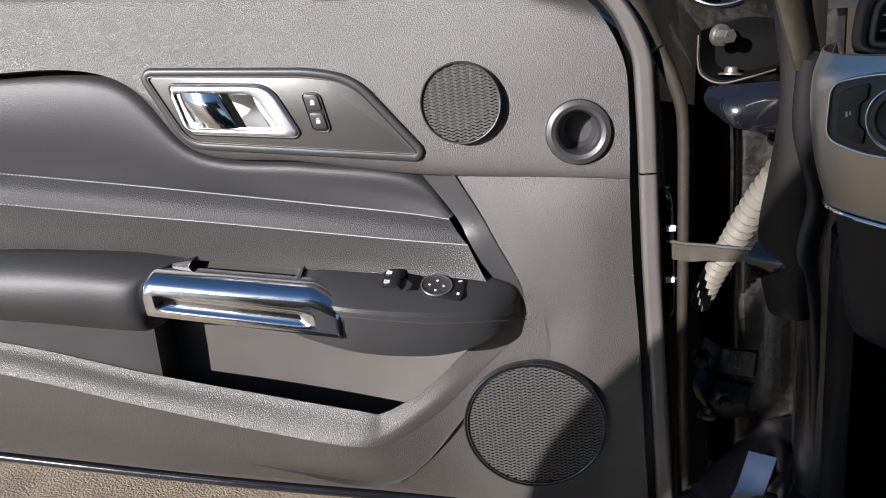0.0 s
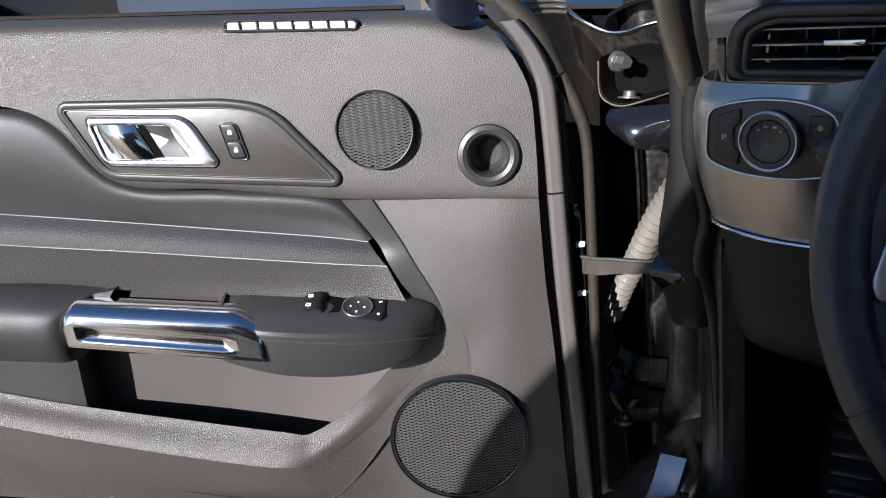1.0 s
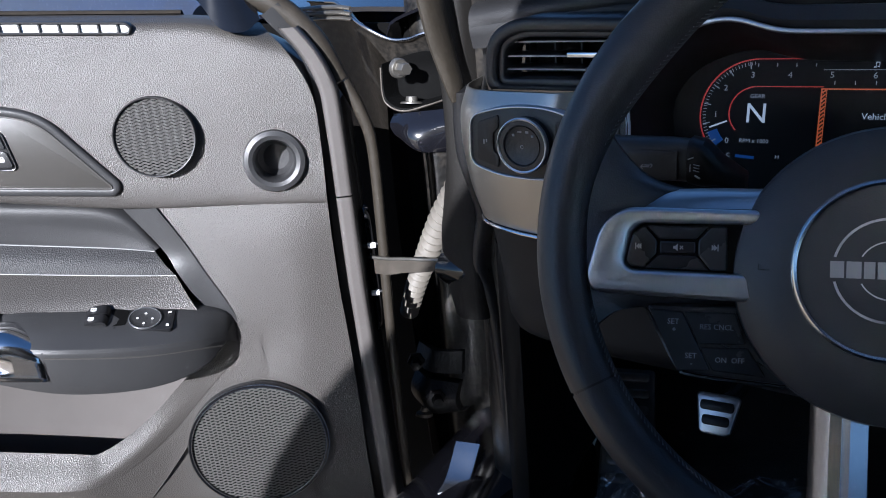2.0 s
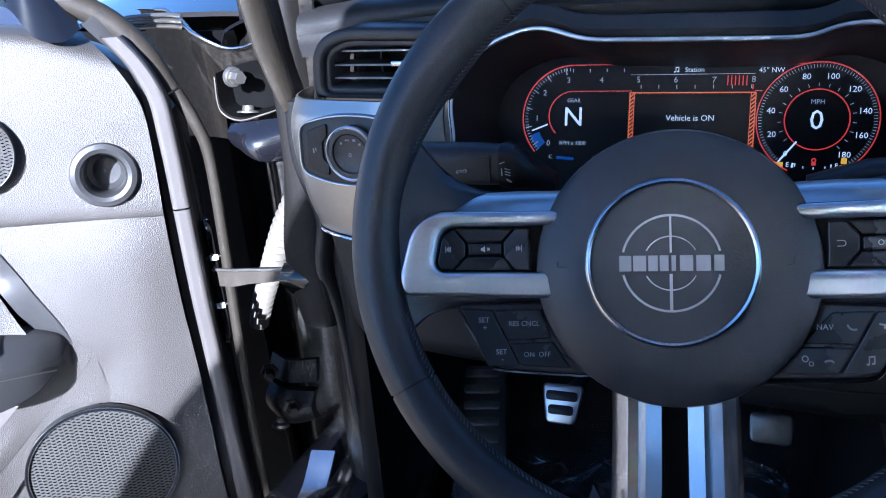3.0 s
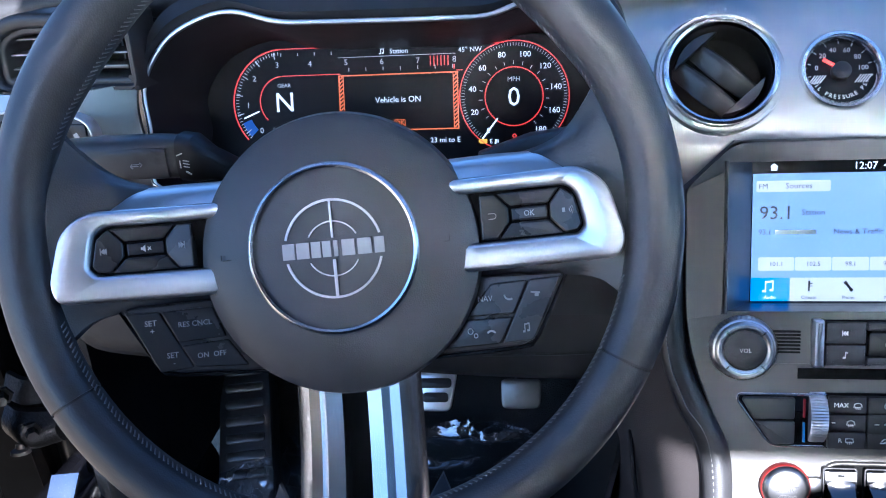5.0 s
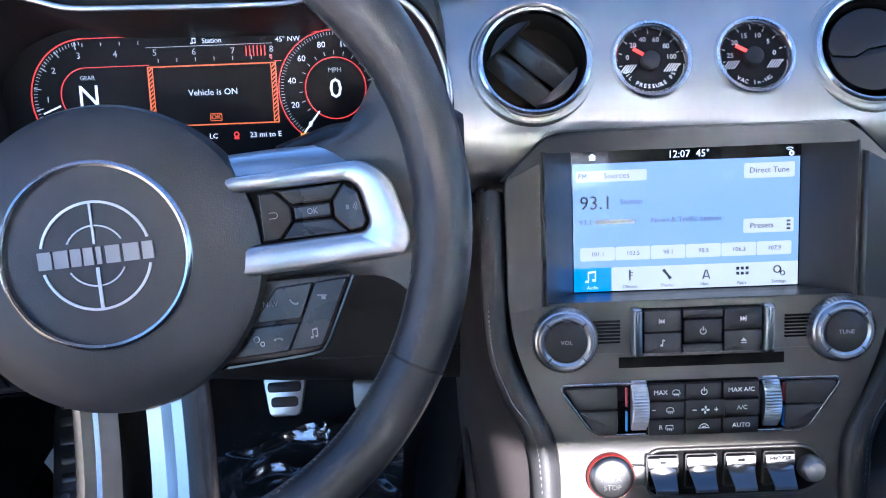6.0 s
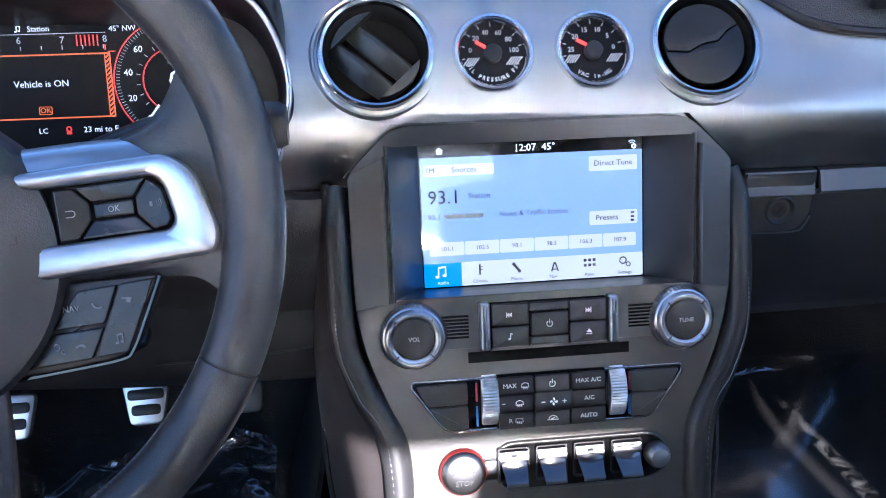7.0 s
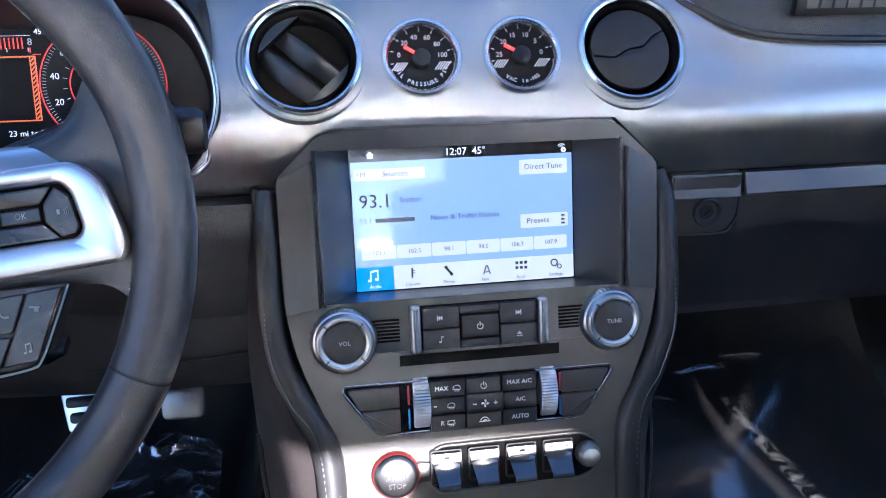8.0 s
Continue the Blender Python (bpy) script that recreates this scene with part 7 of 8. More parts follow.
# climate row
CL = rounded([(-0.079, -0.1560), (0.079, -0.1560), (0.1030, -0.1210), (0.1020, -0.1165), (-0.1020, -0.1165), (-0.1030, -0.1210)], [0.008, 0.008, 0.006, 0.003, 0.003, 0.006], 5)
part("climate_rim", frame_prism(inset(CL, -0.0012), inset(CL, 0.0010), ZF - 0.004, ZF + 0.0024, 0.0008), CHROME, con, "thin chrome rim of the climate panel")
part("climate_panel", prism(CL, ZF - 0.006, ZF + 0.0012, 0.0006), GLOSS, con, "gloss black climate panel")
for s in (-1, 1):
    part("seat_key", prism(outline_x([(0.062, -0.1350), (0.0915, -0.1350), (0.0995, -0.1205), (0.0985, -0.1185), (0.062, -0.1185)], 0.002, s), ZF, ZF + 0.0045, 0.001), PLASTIC, con)
    part("seat_key", prism(outline_x([(0.062, -0.1540), (0.0780, -0.1540), (0.0905, -0.1362), (0.062, -0.1362)], 0.002, s), ZF, ZF + 0.0045, 0.001), PLASTIC, con)
    x = -0.0455 if s < 0 else 0.0520
    kw = part("thumb_wheel", shifted(lathe([(0, -0.0062), (0.0170, -0.0062), (0.0178, -0.005), (0.0178, 0.005), (0.0170, 0.0062), (0, 0.0062)], 120, knurl=0.0005), pose(0, 0, 0, 0, 90, 0) @ Matrix.Diagonal((1, 1.22, 1, 1))), KNURL, con, "knurled silver thumb wheel", pose(x, -0.1340, ZF - 0.0085))
    part("red_mark", box(x + s * 0.0096 - 0.0006, x + s * 0.0096 + 0.0006, -0.1335, -0.1195, ZF, ZF + 0.0034), REDMARK, con, "red warm mark")
    part("blue_mark", box(x + s * 0.0096 - 0.0006, x + s * 0.0096 + 0.0006, -0.1525, -0.1375, ZF, ZF + 0.0034), BLUEPAINT, con, "blue cold mark")
part("key_bank_bed", box(-0.0400, 0.0425, -0.1565, -0.1150, ZF - 0.001, ZF + 0.0040, 0.001), VOID, con)
for i, x0 in enumerate((-0.0395, -0.0125, 0.0150)):
    for j in range(3):
        if i == 1 and j == 1:
            continue
        y1 = -0.1160 - j * 0.0134
        part("climate_key", prism(rounded([(x0, y1 - 0.0126), (x0 + 0.0265, y1 - 0.0126), (x0 + 0.0265, y1), (x0, y1)], 0.001, 3), ZF + 0.002, ZF + 0.0075, 0.0008), DARK, con)
part("fan_key", prism(rounded([(-0.0130, -0.1435), (0.0160, -0.1435), (0.0160, -0.1280), (-0.0130, -0.1280)], 0.002, 4), ZF + 0.002, ZF + 0.0090, 0.001), DARK, con)
lettering("climate_word", [("MAX", -0.0310, -0.1222, 0.0034), ("MAX A/C", 0.0283, -0.1218, 0.0034), ("A/C", 0.0290, -0.1355, 0.0034), ("AUTO", 0.0285, -0.1490, 0.0034), ("R", -0.0310, -0.1490, 0.0034)], INK, con, pose(0, 0, ZF + 0.0078))
power_icon(0.0010, -0.1225, ZF + 0.0075)


def screen_icon(x, y, square):
    """A window outline with rising heat lines."""
    z0, z1 = ZF + 0.0075, ZF + 0.0079
    bm = ring_arc(0.0030, 0.0004, 25, 155, z0, z1, x, y - 0.0008, 12) if not square else bars([(x, y + 0.0016, 0.0056, 0.0004)], z0, z1)
    bars([(x - 0.0026, y + 0.0002, 0.0004, 0.0028, -10), (x + 0.0026, y + 0.0002, 0.0004, 0.0028, 10), (x, y - 0.0012, 0.0046, 0.0004)] + [(x + i * 0.0014, y - 0.0016, 0.0004, 0.0022, 14) for i in (-1, 0, 1)], z0, z1, bm)
    part("demist_icon", bm, INK, con, smooth=False)


screen_icon(-0.0195, -0.1225, False)
screen_icon(-0.0240, -0.1358, False)
screen_icon(-0.0245, -0.1490, True)
part("recirculation_icon", ring_arc(0.0034, 0.0006, 20, 160, ZF + 0.0075, ZF + 0.0079, 0.0010, -0.1505, 12, bars([(0.0010, -0.1502, 0.0084, 0.0006), (0.0010, -0.1492, 0.0030, 0.0006, 15)], ZF + 0.0075, ZF + 0.0079)), INK, con, smooth=False)
part("less_mark", bars([(-0.0360, -0.1355, 0.0024, 0.0006)], ZF + 0.0075, ZF + 0.0079), INK, con, smooth=False)
bm = bmesh.new()
for a in (0, 90, 180, 270):
    ca, sa = math.cos(radians(a)), math.sin(radians(a))
    prism([Vector((0.0015 + ca * u - sa * v, -0.1358 + sa * u + ca * v)) for u, v in ((0.0003, -0.0002), (0.0016, -0.0011), (0.0029, -0.0007), (0.0030, 0.0005), (0.0018, 0.0006))], ZF + 0.0090, ZF + 0.0094, bm=bm)
part("fan_icon", bm, INK, con, smooth=False)
each_bar("fan_mark", [(-0.0065, -0.1358, 0.0030, 0.0006), (0.0095, -0.1358, 0.0030, 0.0006), (0.0095, -0.1358, 0.0006, 0.0030)], ZF + 0.0090, ZF + 0.0094, INK, con)
# toggle row with start button
TR = rounded([(-0.040, -0.2060), (0.078, -0.2060), (0.092, -0.1980), (0.092, -0.1790), (0.080, -0.1690), (-0.040, -0.1690)], 0.012, 5)
part("toggle_tray", frame_prism(inset(TR, -0.0016), inset(TR, 0.001), ZF - 0.003, ZF + 0.0030, 0.001), GREY, con)
part("toggle_bed", prism(TR, ZF - 0.006, ZF + 0.0008), VOID, con)
start = part("start_button", lathe([(0.0175, 0.0), (0.0172, 0.006), (0.0155, 0.0085), (0.0130, 0.0098), (0, 0.0104)], 56), TOGGLE, con, "round silver start stop button with red ring", pose(-0.0675, -0.1875, ZF))
part("red_ring", lathe([(0.0180, 0.0), (0.0180, 0.0050), (0.0174, 0.0060), (0.0169, 0.0056)], 56), REDPAINT, start)
lettering("start_word", [("START", 0, 0.0005, 0.0040), ("STOP", 0, -0.0060, 0.0040)], BLACKINK, start, pose(0, 0, 0.0105))
part("start_neck", box(-0.052, -0.041, -0.1955, -0.1795, ZF, ZF + 0.005, 0.002), TOGGLE, con)
for i in range(4):
    x = -0.0290 + i * 0.0291
    tg = part("toggle_switch", loft([[(x - 0.0108, -0.1722, ZF + 0.002), (x + 0.0108, -0.1722, ZF + 0.002)], [(x - 0.0108, -0.1738, ZF + 0.0062), (x + 0.0108, -0.1738, ZF + 0.0062)], [(x - 0.0108, -0.1802, ZF + 0.0078), (x + 0.0108, -0.1802, ZF + 0.0078)], [(x - 0.0106, -0.1828, ZF + 0.0070), (x + 0.0106, -0.1828, ZF + 0.0070)], [(x - 0.0104, -0.1850, ZF + 0.0030), (x + 0.0104, -0.1850, ZF + 0.0030)]], 3, 3, True, thick=0.0025), TOGGLE, con, "bright metal toggle switch")
    part("toggle_paddle", loft([[(x - 0.0098, -0.1812, ZF + 0.0066), (x, -0.1792, ZF + 0.0090), (x + 0.0098, -0.1812, ZF + 0.0066)], [(x - 0.0094, -0.1850, ZF + 0.0092), (x, -0.1848, ZF + 0.0096), (x + 0.0094, -0.1850, ZF + 0.0092)], [(x - 0.0086, -0.1890, ZF + 0.0140), (x, -0.1890, ZF + 0.0140), (x + 0.0086, -0.1890, ZF + 0.0140)], [(x - 0.0080, -0.1940, ZF + 0.0196), (x, -0.1940, ZF + 0.0196), (x + 0.0080, -0.1940, ZF + 0.0196)], [(x - 0.0078, -0.1962, ZF + 0.0192), (x, -0.1962, ZF + 0.0192), (x + 0.0078, -0.1962, ZF + 0.0192)]], 4, 3, thick=0.0022), TOGGLE, tg, "polished flared paddle")
    part("paddle_lip", tube([(x - 0.0078, -0.1958, ZF + 0.0190), (x + 0.0078, -0.1958, ZF + 0.0190)], 0.0011, 6), CHROME, tg)
    part("toggle_frame", frame_prism(rounded([(x - 0.0120, -0.1985), (x + 0.0120, -0.1985), (x + 0.0120, -0.1712), (x - 0.0120, -0.1712)], 0.002, 3), rounded([(x - 0.0110, -0.1975), (x + 0.0110, -0.1975), (x + 0.0110, -0.1722), (x - 0.0110, -0.1722)], 0.002, 3), ZF, ZF + 0.0046), DARK, con)
    words = {1: [("OFF", x + 0.003, -0.1768, 0.0040)], 3: [("MODE", x, -0.1768, 0.0042)]}.get(i)
    if words:
        lettering("toggle_word", words, BLACKINK, tg, pose(0, -0.1768, ZF + 0.0071, 14, 0, 0) @ pose(0, 0.1768, 0))
    else:
        part("toggle_mark", shifted(bars([(0, 0, 0.005, 0.0026)], -0.0002, 0.0004), pose(x, -0.1768, ZF + 0.0070, 14, 0, 0)), BLACKINK, tg, smooth=False)
part("end_cap", lathe([(0.0098, 0.0), (0.0095, 0.008), (0.0070, 0.0125), (0, 0.0140)], 32), SATIN, con, "rounded silver cap", pose(0.0825, -0.1860, ZF))
# leather bolsters and flanks
for s in (-1, 1):
    part("bolster", tube([(s * 0.149, 0.026, 0.016), (s * 0.1505, 0.000, 0.028), (s * 0.150, -0.078, 0.032), (s * 0.138, -0.120, 0.034), (s * 0.118, -0.165, 0.036), (s * 0.1155, -0.230, 0.038), (s * 0.1155, -0.300, 0.038)], [0.0085, 0.0095, 0.0095, 0.0105, 0.0115, 0.0105, 0.0105], 12, steps=7), SOFT, con, "padded leather console edge")
    stitches([(s * 0.1535, 0.012, 0.034), (s * 0.1545, -0.078, 0.041), (s * 0.142, -0.122, 0.044), (s * 0.122, -0.166, 0.046), (s * 0.119, -0.300, 0.048)], 90, DARKTHREAD, con, 0.0005, 0.0022, (0, 0, 0.0))
    part("flank", loft([
        [(s * 0.158, 0.030, 0.016), (s * 0.1590, -0.030, 0.026), (s * 0.158, -0.080, 0.028), (s * 0.146, -0.125, 0.030), (s * 0.127, -0.170, 0.030), (s * 0.124, -0.320, 0.032)],
        [(s * 0.162, 0.034, -0.020), (s * 0.168, -0.035, -0.015), (s * 0.170, -0.090, -0.010), (s * 0.160, -0.140, -0.005), (s * 0.145, -0.190, 0.000), (s * 0.140, -0.340, 0.000)],
        [(s * 0.165, 0.050, -0.080), (s * 0.172, -0.040, -0.080), (s * 0.178, -0.110, -0.080), (s * 0.176, -0.180, -0.075), (s * 0.168, -0.260, -0.070), (s * 0.165, -0.420, -0.060)],
        [(s * 0.165, 0.050, -0.200), (s * 0.172, -0.040, -0.250), (s * 0.180, -0.150, -0.280), (s * 0.180, -0.260, -0.280), (s * 0.178, -0.360, -0.260), (s * 0.175, -0.480, -0.240)],
    ], 5, 5, thick=0.004, towards=(-s, 0, 0)), FLANK, con, "dark leather console flank")
    part("flank_groove", tube([(s * 0.1735, -0.180, -0.055), (s * 0.170, -0.225, -0.045), (s * 0.160, -0.300, -0.035), (s * 0.156, -0.400, -0.03)], 0.0022, 6, steps=5), DARK, con)

# ---- gauges and round vents on the trim ----
def gauge(x, words, foot, needle):
    g = thing("gauge", pose(x, 0.7925, 0.8985, 58, 0, 0) @ Matrix.Scale(0.92, 4), "small round black gauge with chrome ring and red needle", "gauge", "gauges on the trim")
    part("gauge_ring", lathe([(0.0325, -0.012), (0.0325, 0.004), (0.0308, 0.0068), (0.0285, 0.0070), (0.0268, 0.0050), (0.0260, 0.0)], 64), RINGMETAL, g, "chrome gauge ring")
    part("gauge_tray", lathe([(0.0375, -0.012), (0.0365, -0.001), (0.0350, 0.0015), (0.0338, 0.0005), (0.0330, -0.004), (0.0320, -0.005)], 64), BRUSHED, g)
    part("dial_face", lathe([(0.0265, -0.002), (0, -0.002)], 48), S_MATT, g, "black gauge face")
    lettering("gauge_number", [(w, 0.0175 * math.cos(radians(a)), 0.0015 + 0.0175 * math.sin(radians(a)), 0.0040) for w, a in words], INK, g, pose(0, 0, -0.0018))
    lettering("gauge_word", [(ch, 0.0215 * math.cos(radians(-90 + (i - (len(foot) - 1) / 2) * 8.8)), 0.001 + 0.0215 * math.sin(radians(-90 + (i - (len(foot) - 1) / 2) * 8.8)), 0.0033, (i - (len(foot) - 1) / 2) * 8.8) for i, ch in enumerate(foot) if ch != " "], INK, g, pose(0, 0, -0.0018), joined=True)
    part("gauge_ticks", ticks(0, 0.001, 0.0235, 190, -10, 9, 0.0024, 0.0006), INK, g, "", pose(0, 0, -0.0019))
    each_bar("hatch_line", [(sx * 0.0172 + i * 0.0020 - 0.0040, -0.0055, 0.0009, 0.0082, -38) for sx in (-1, 1) for i in range(5)], -0.0018, -0.0014, INK, g)
    part("needle", bars([(0.0095 * math.cos(radians(needle)), 0.001 + 0.0095 * math.sin(radians(needle)), 0.0125, 0.0023, needle)], 0.001, 0.0028), RED, g, "red needle")
    part("needle_hub", lathe([(0.0074, -0.002), (0.0072, 0.0036), (0.0060, 0.0046), (0, 0.0049)], 32), DARK, g)
    return g


gauge(-0.0312, (("0", 172), ("20", 135), ("40", 105), ("60", 70), ("80", 38), ("100", 6)), "OIL PRESSURE PSI", 147)
gauge(0.0437, (("25", 178), ("20", 140), ("15", 108), ("10", 72), ("5", 40), ("0", 6)), "VAC In-HG", 150)


def round_vent(x, shut):
    v = thing("round_air_vent", pose(x, 0.7930, 0.9000, 58, 0, 0) @ Matrix.Scale(0.925, 4), "round air vent with chrome ring, " + ("flap shut" if shut else "turned open on dark blades"), "air vent", "round vents on the trim")
    part("vent_ring", lathe([(0.0448, -0.015), (0.0452, 0.003), (0.0444, 0.0075), (0.0425, 0.0090), (0.0405, 0.0078), (0.0394, 0.001)], 72), RINGMETAL, v, "chrome vent ring")
    part("vent_collar", lathe([(0.0530, -0.016), (0.0515, -0.002), (0.0495, 0.0022), (0.0475, 0.0015), (0.0462, -0.0040), (0.0445, -0.0050)], 72), BRUSHED, v, "brushed collar round the vent")
    part("vent_ball", lathe([(0.0396, 0.003), (0.0372, 0.000), (0.0362, -0.020), (0, -0.026)], 56), VOID, v)
    if shut:
        A = [(-0.0335, 0.002), (-0.0310, -0.0045), (-0.0130, -0.0060), (-0.0020, 0.0005), (0.0115, 0.0025), (0.0200, 0.0110), (0.0295, 0.0160)]
        top = [Vector(q) for q in A] + [Vector((0.0335 * math.cos(radians(a)), 0.0335 * math.sin(radians(a)))) for a in range(35, 178, 10)]
        low = [Vector((x, y - 0.0012)) for x, y in A[::-1]] + [Vector((0.0335 * math.cos(radians(a)), 0.0335 * math.sin(radians(a)))) for a in range(192, 384, 10)]
        for o in (top, low):
            part("flap", prism(o, -0.003, 0.003, 0.0008), DARK, v, "black vent flap")
    else:
        for y, z in ((0.010, -0.004), (-0.012, -0.002)):
            half = math.sqrt(0.0335 ** 2 - y * y)
            part("blade", shifted(loft([[(-half, -0.010, -0.010), (0, -0.013, -0.006), (half, -0.010, -0.010)], [(-half, 0.000, -0.002), (0, 0.000, 0.002), (half, 0.000, -0.002)], [(-half, 0.004, -0.004), (0, 0.004, 0.000), (half, 0.004, -0.004)]], 4, 4, thick=0.0015), pose(0, 0, 0, 0, 0, -42) @ pose(0, y, z)), BLADE, v, "black vent blade")
        part("side_cheek", shifted(prism([Vector((0.0345 * math.cos(radians(a)), 0.0345 * math.sin(radians(a)))) for a in range(50, 131, 8)], -0.006, 0.0025, 0.0006), pose(0, 0, 0, 0, 0, 42)), BLADE, v)
        part("side_cheek", shifted(prism([Vector((0.0345 * math.cos(radians(a)), 0.0345 * math.sin(radians(a)))) for a in range(230, 311, 8)], -0.006, 0.0025, 0.0006), pose(0, 0, 0, 0, 0, 42)), BLADE, v)
    return v


round_vent(-0.1158, False)
round_vent(0.1278, True)

# ---- hinge pillar and what hangs on it ----
setting("hinge_pillar", loft([
    [(-0.955, 1.06, z), (-0.925, 1.045, z), (-0.895, 1.065, z), (-0.850, 1.060, z), (-0.825, 0.990, z), (-0.795, 0.930, z), (-0.770, 0.880, z), (-0.735, 0.868, z)] for z in (0.27, 0.40, 0.55, 0.70, 0.85, 0.93, 1.00)
], 4, 3, thick=0.004, towards=(0, 1, 0)), DUSTY, "dusty black painted hinge pillar of the car body", "pillar")
setting("fender_flange", loft([[(-1.10, 1.04, 0.975), (-1.03, 1.02, 0.970), (-0.983, 0.995, 0.947), (-0.942, 0.995, 0.927), (-0.892, 1.00, 0.931), (-0.84, 1.01, 0.938), (-0.79, 0.95, 0.955)], [(-1.10, 1.05, 0.955), (-1.03, 1.04, 0.945), (-0.985, 1.012, 0.925), (-0.942, 1.006, 0.908), (-0.895, 1.012, 0.908), (-0.845, 1.02, 0.905), (-0.79, 0.96, 0.93)], [(-1.10, 1.06, 0.80), (-1.02, 1.05, 0.80), (-0.985, 1.04, 0.80), (-0.945, 1.04, 0.80), (-0.91, 1.04, 0.80), (-0.86, 1.05, 0.80), (-0.80, 0.97, 0.82)]], 6, 4, thick=0.003, towards=(0, 1, 0)), DUSTY, "dusty black fender flange", "fender")
setting("fender_bead", tube([(-1.06, 1.03, 0.974), (-1.03, 1.019, 0.971), (-0.983, 0.994, 0.948), (-0.942, 0.994, 0.928), (-0.915, 0.996, 0.926), (-0.892, 0.999, 0.932), (-0.85, 1.008, 0.940), (-0.81, 0.975, 0.952)], 0.0022, 8, steps=5), SILLMETAL, "bright folded edge of the fender", "fender")
# steel stands in for sky reflected in the fender's glossy black corner
bm = bmesh.new()
for z in (0.955, 0.962, 0.969):
    tube([(-1.080, 1.000, z - 0.001), (-1.050, 0.994, z), (-1.015, 0.994, z), (-0.998, 1.000, z - 0.003)], 0.0062, 8, bm=bm, flat=0.45, steps=4)
setting("fender_bracket", bm, STEEL, "stacked bracket at the fender's corner, sky reflection given as steel", "bracket")
setting("door_seal", tube([(-0.778, 0.812, 1.060), (-0.769, 0.820, 0.985), (-0.765, 0.826, 0.945), (-0.758, 0.832, 0.905), (-0.757, 0.836, 0.888)], [0.020, 0.020, 0.019, 0.015, 0.011], 14, steps=6, flat=0.45), RUBBER, "dusty door opening seal beside the pillar", "seal")
# same seal farther down, in a darker material that stands in for shade
setting("door_seal_lower", tube([(-0.752, 0.838, 0.897), (-0.758, 0.850, 0.83), (-0.752, 0.868, 0.76), (-0.764, 0.872, 0.70), (-0.752, 0.880, 0.62), (-0.745, 0.885, 0.40)], [0.012, 0.014, 0.013, 0.016, 0.013, 0.013], 12, steps=6, flat=0.8), DARK, "door opening seal down to the sill, darkened for shade", "seal")
setting("kick_panel", loft([[(-0.735, 0.875, z), (-0.725, 0.835, z), (-0.700, 0.815, z), (-0.690, 0.86, z), (-0.700, 1.20, z)] for z in (0.39, 0.5, 0.62, 0.74)], 4, 3, thick=0.004, towards=(0, 0, -1)), KNEE, "black kick panel beside the footwell", "trim")


def hinge(m, label, steel):
    h = thing("door_hinge", m, label, "hinge", "door hinges")
    # plate in the gap black, so that no sun highlight shows on it
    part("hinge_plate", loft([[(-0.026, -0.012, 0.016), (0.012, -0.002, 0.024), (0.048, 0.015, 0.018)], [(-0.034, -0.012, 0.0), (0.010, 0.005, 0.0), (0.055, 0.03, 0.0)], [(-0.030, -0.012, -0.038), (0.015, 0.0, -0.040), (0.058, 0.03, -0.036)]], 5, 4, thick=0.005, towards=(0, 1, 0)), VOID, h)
    part("hinge_leaf", loft([[(-0.026, -0.035, 0.012), (-0.026, -0.037, -0.02), (-0.020, -0.036, -0.034), (0.000, -0.034, -0.041), (0.026, -0.024, -0.036), (0.048, -0.006, -0.030)], [(-0.024, -0.008, 0.014), (-0.024, -0.008, -0.02), (-0.018, -0.008, -0.032), (0.002, -0.006, -0.037), (0.030, 0.000, -0.032), (0.052, 0.010, -0.026)]], 5, 2, thick=0.004, towards=(0.6, 0, 0.8)), HINGEBLACK, h, "black bent hinge leaf")
    part("leaf_edge", tube([(-0.026, -0.0355, 0.011), (-0.026, -0.0375, -0.02), (-0.020, -0.0365, -0.034), (0.000, -0.0345, -0.041), (0.026, -0.0245, -0.036), (0.048, -0.0065, -0.030)], 0.0012, 6, steps=4), STRAPM, h, "worn dusty leaf edge")
    b = part("bolt", lathe([(0, 0.018), (0.0070, 0.018), (0.0078, 0.016), (0.0078, 0.004), (0.0070, 0.002)], 6), steel, h, "zinc hex bolt", pose(0.000, -0.034, 0.010, 90, 0, 62), smooth=False)
    part("washer", lathe([(0.0, 0.003), (0.0105, 0.003), (0.0120, 0.001), (0.0120, -0.004), (0.009, -0.006)], 28), steel, b)
    part("nut", lathe([(0, 0.008), (0.0065, 0.008), (0.0075, 0.006), (0.0075, 0.002), (0.0135, 0.001), (0.0140, -0.001)], 12), steel, h, "dusty steel nut", pose(0.006, -0.024, -0.033, -12, 0, 0))
    part("hinge_arm", loft([[(-0.018, -0.030, -0.046), (0.010, -0.036, -0.042), (0.060, -0.014, -0.040)], [(-0.014, -0.046, -0.058), (0.020, -0.052, -0.062), (0.064, -0.030, -0.058)], [(-0.002, -0.040, -0.076), (0.028, -0.050, -0.086), (0.066, -0.026, -0.088)], [(0.012, -0.008, -0.086), (0.036, -0.012, -0.092), (0.068, 0.000, -0.092)]], 5, 4, thick=0.006, towards=(0, 1, 0)), BODY, h, "glossy black forged hinge arm")
    return h


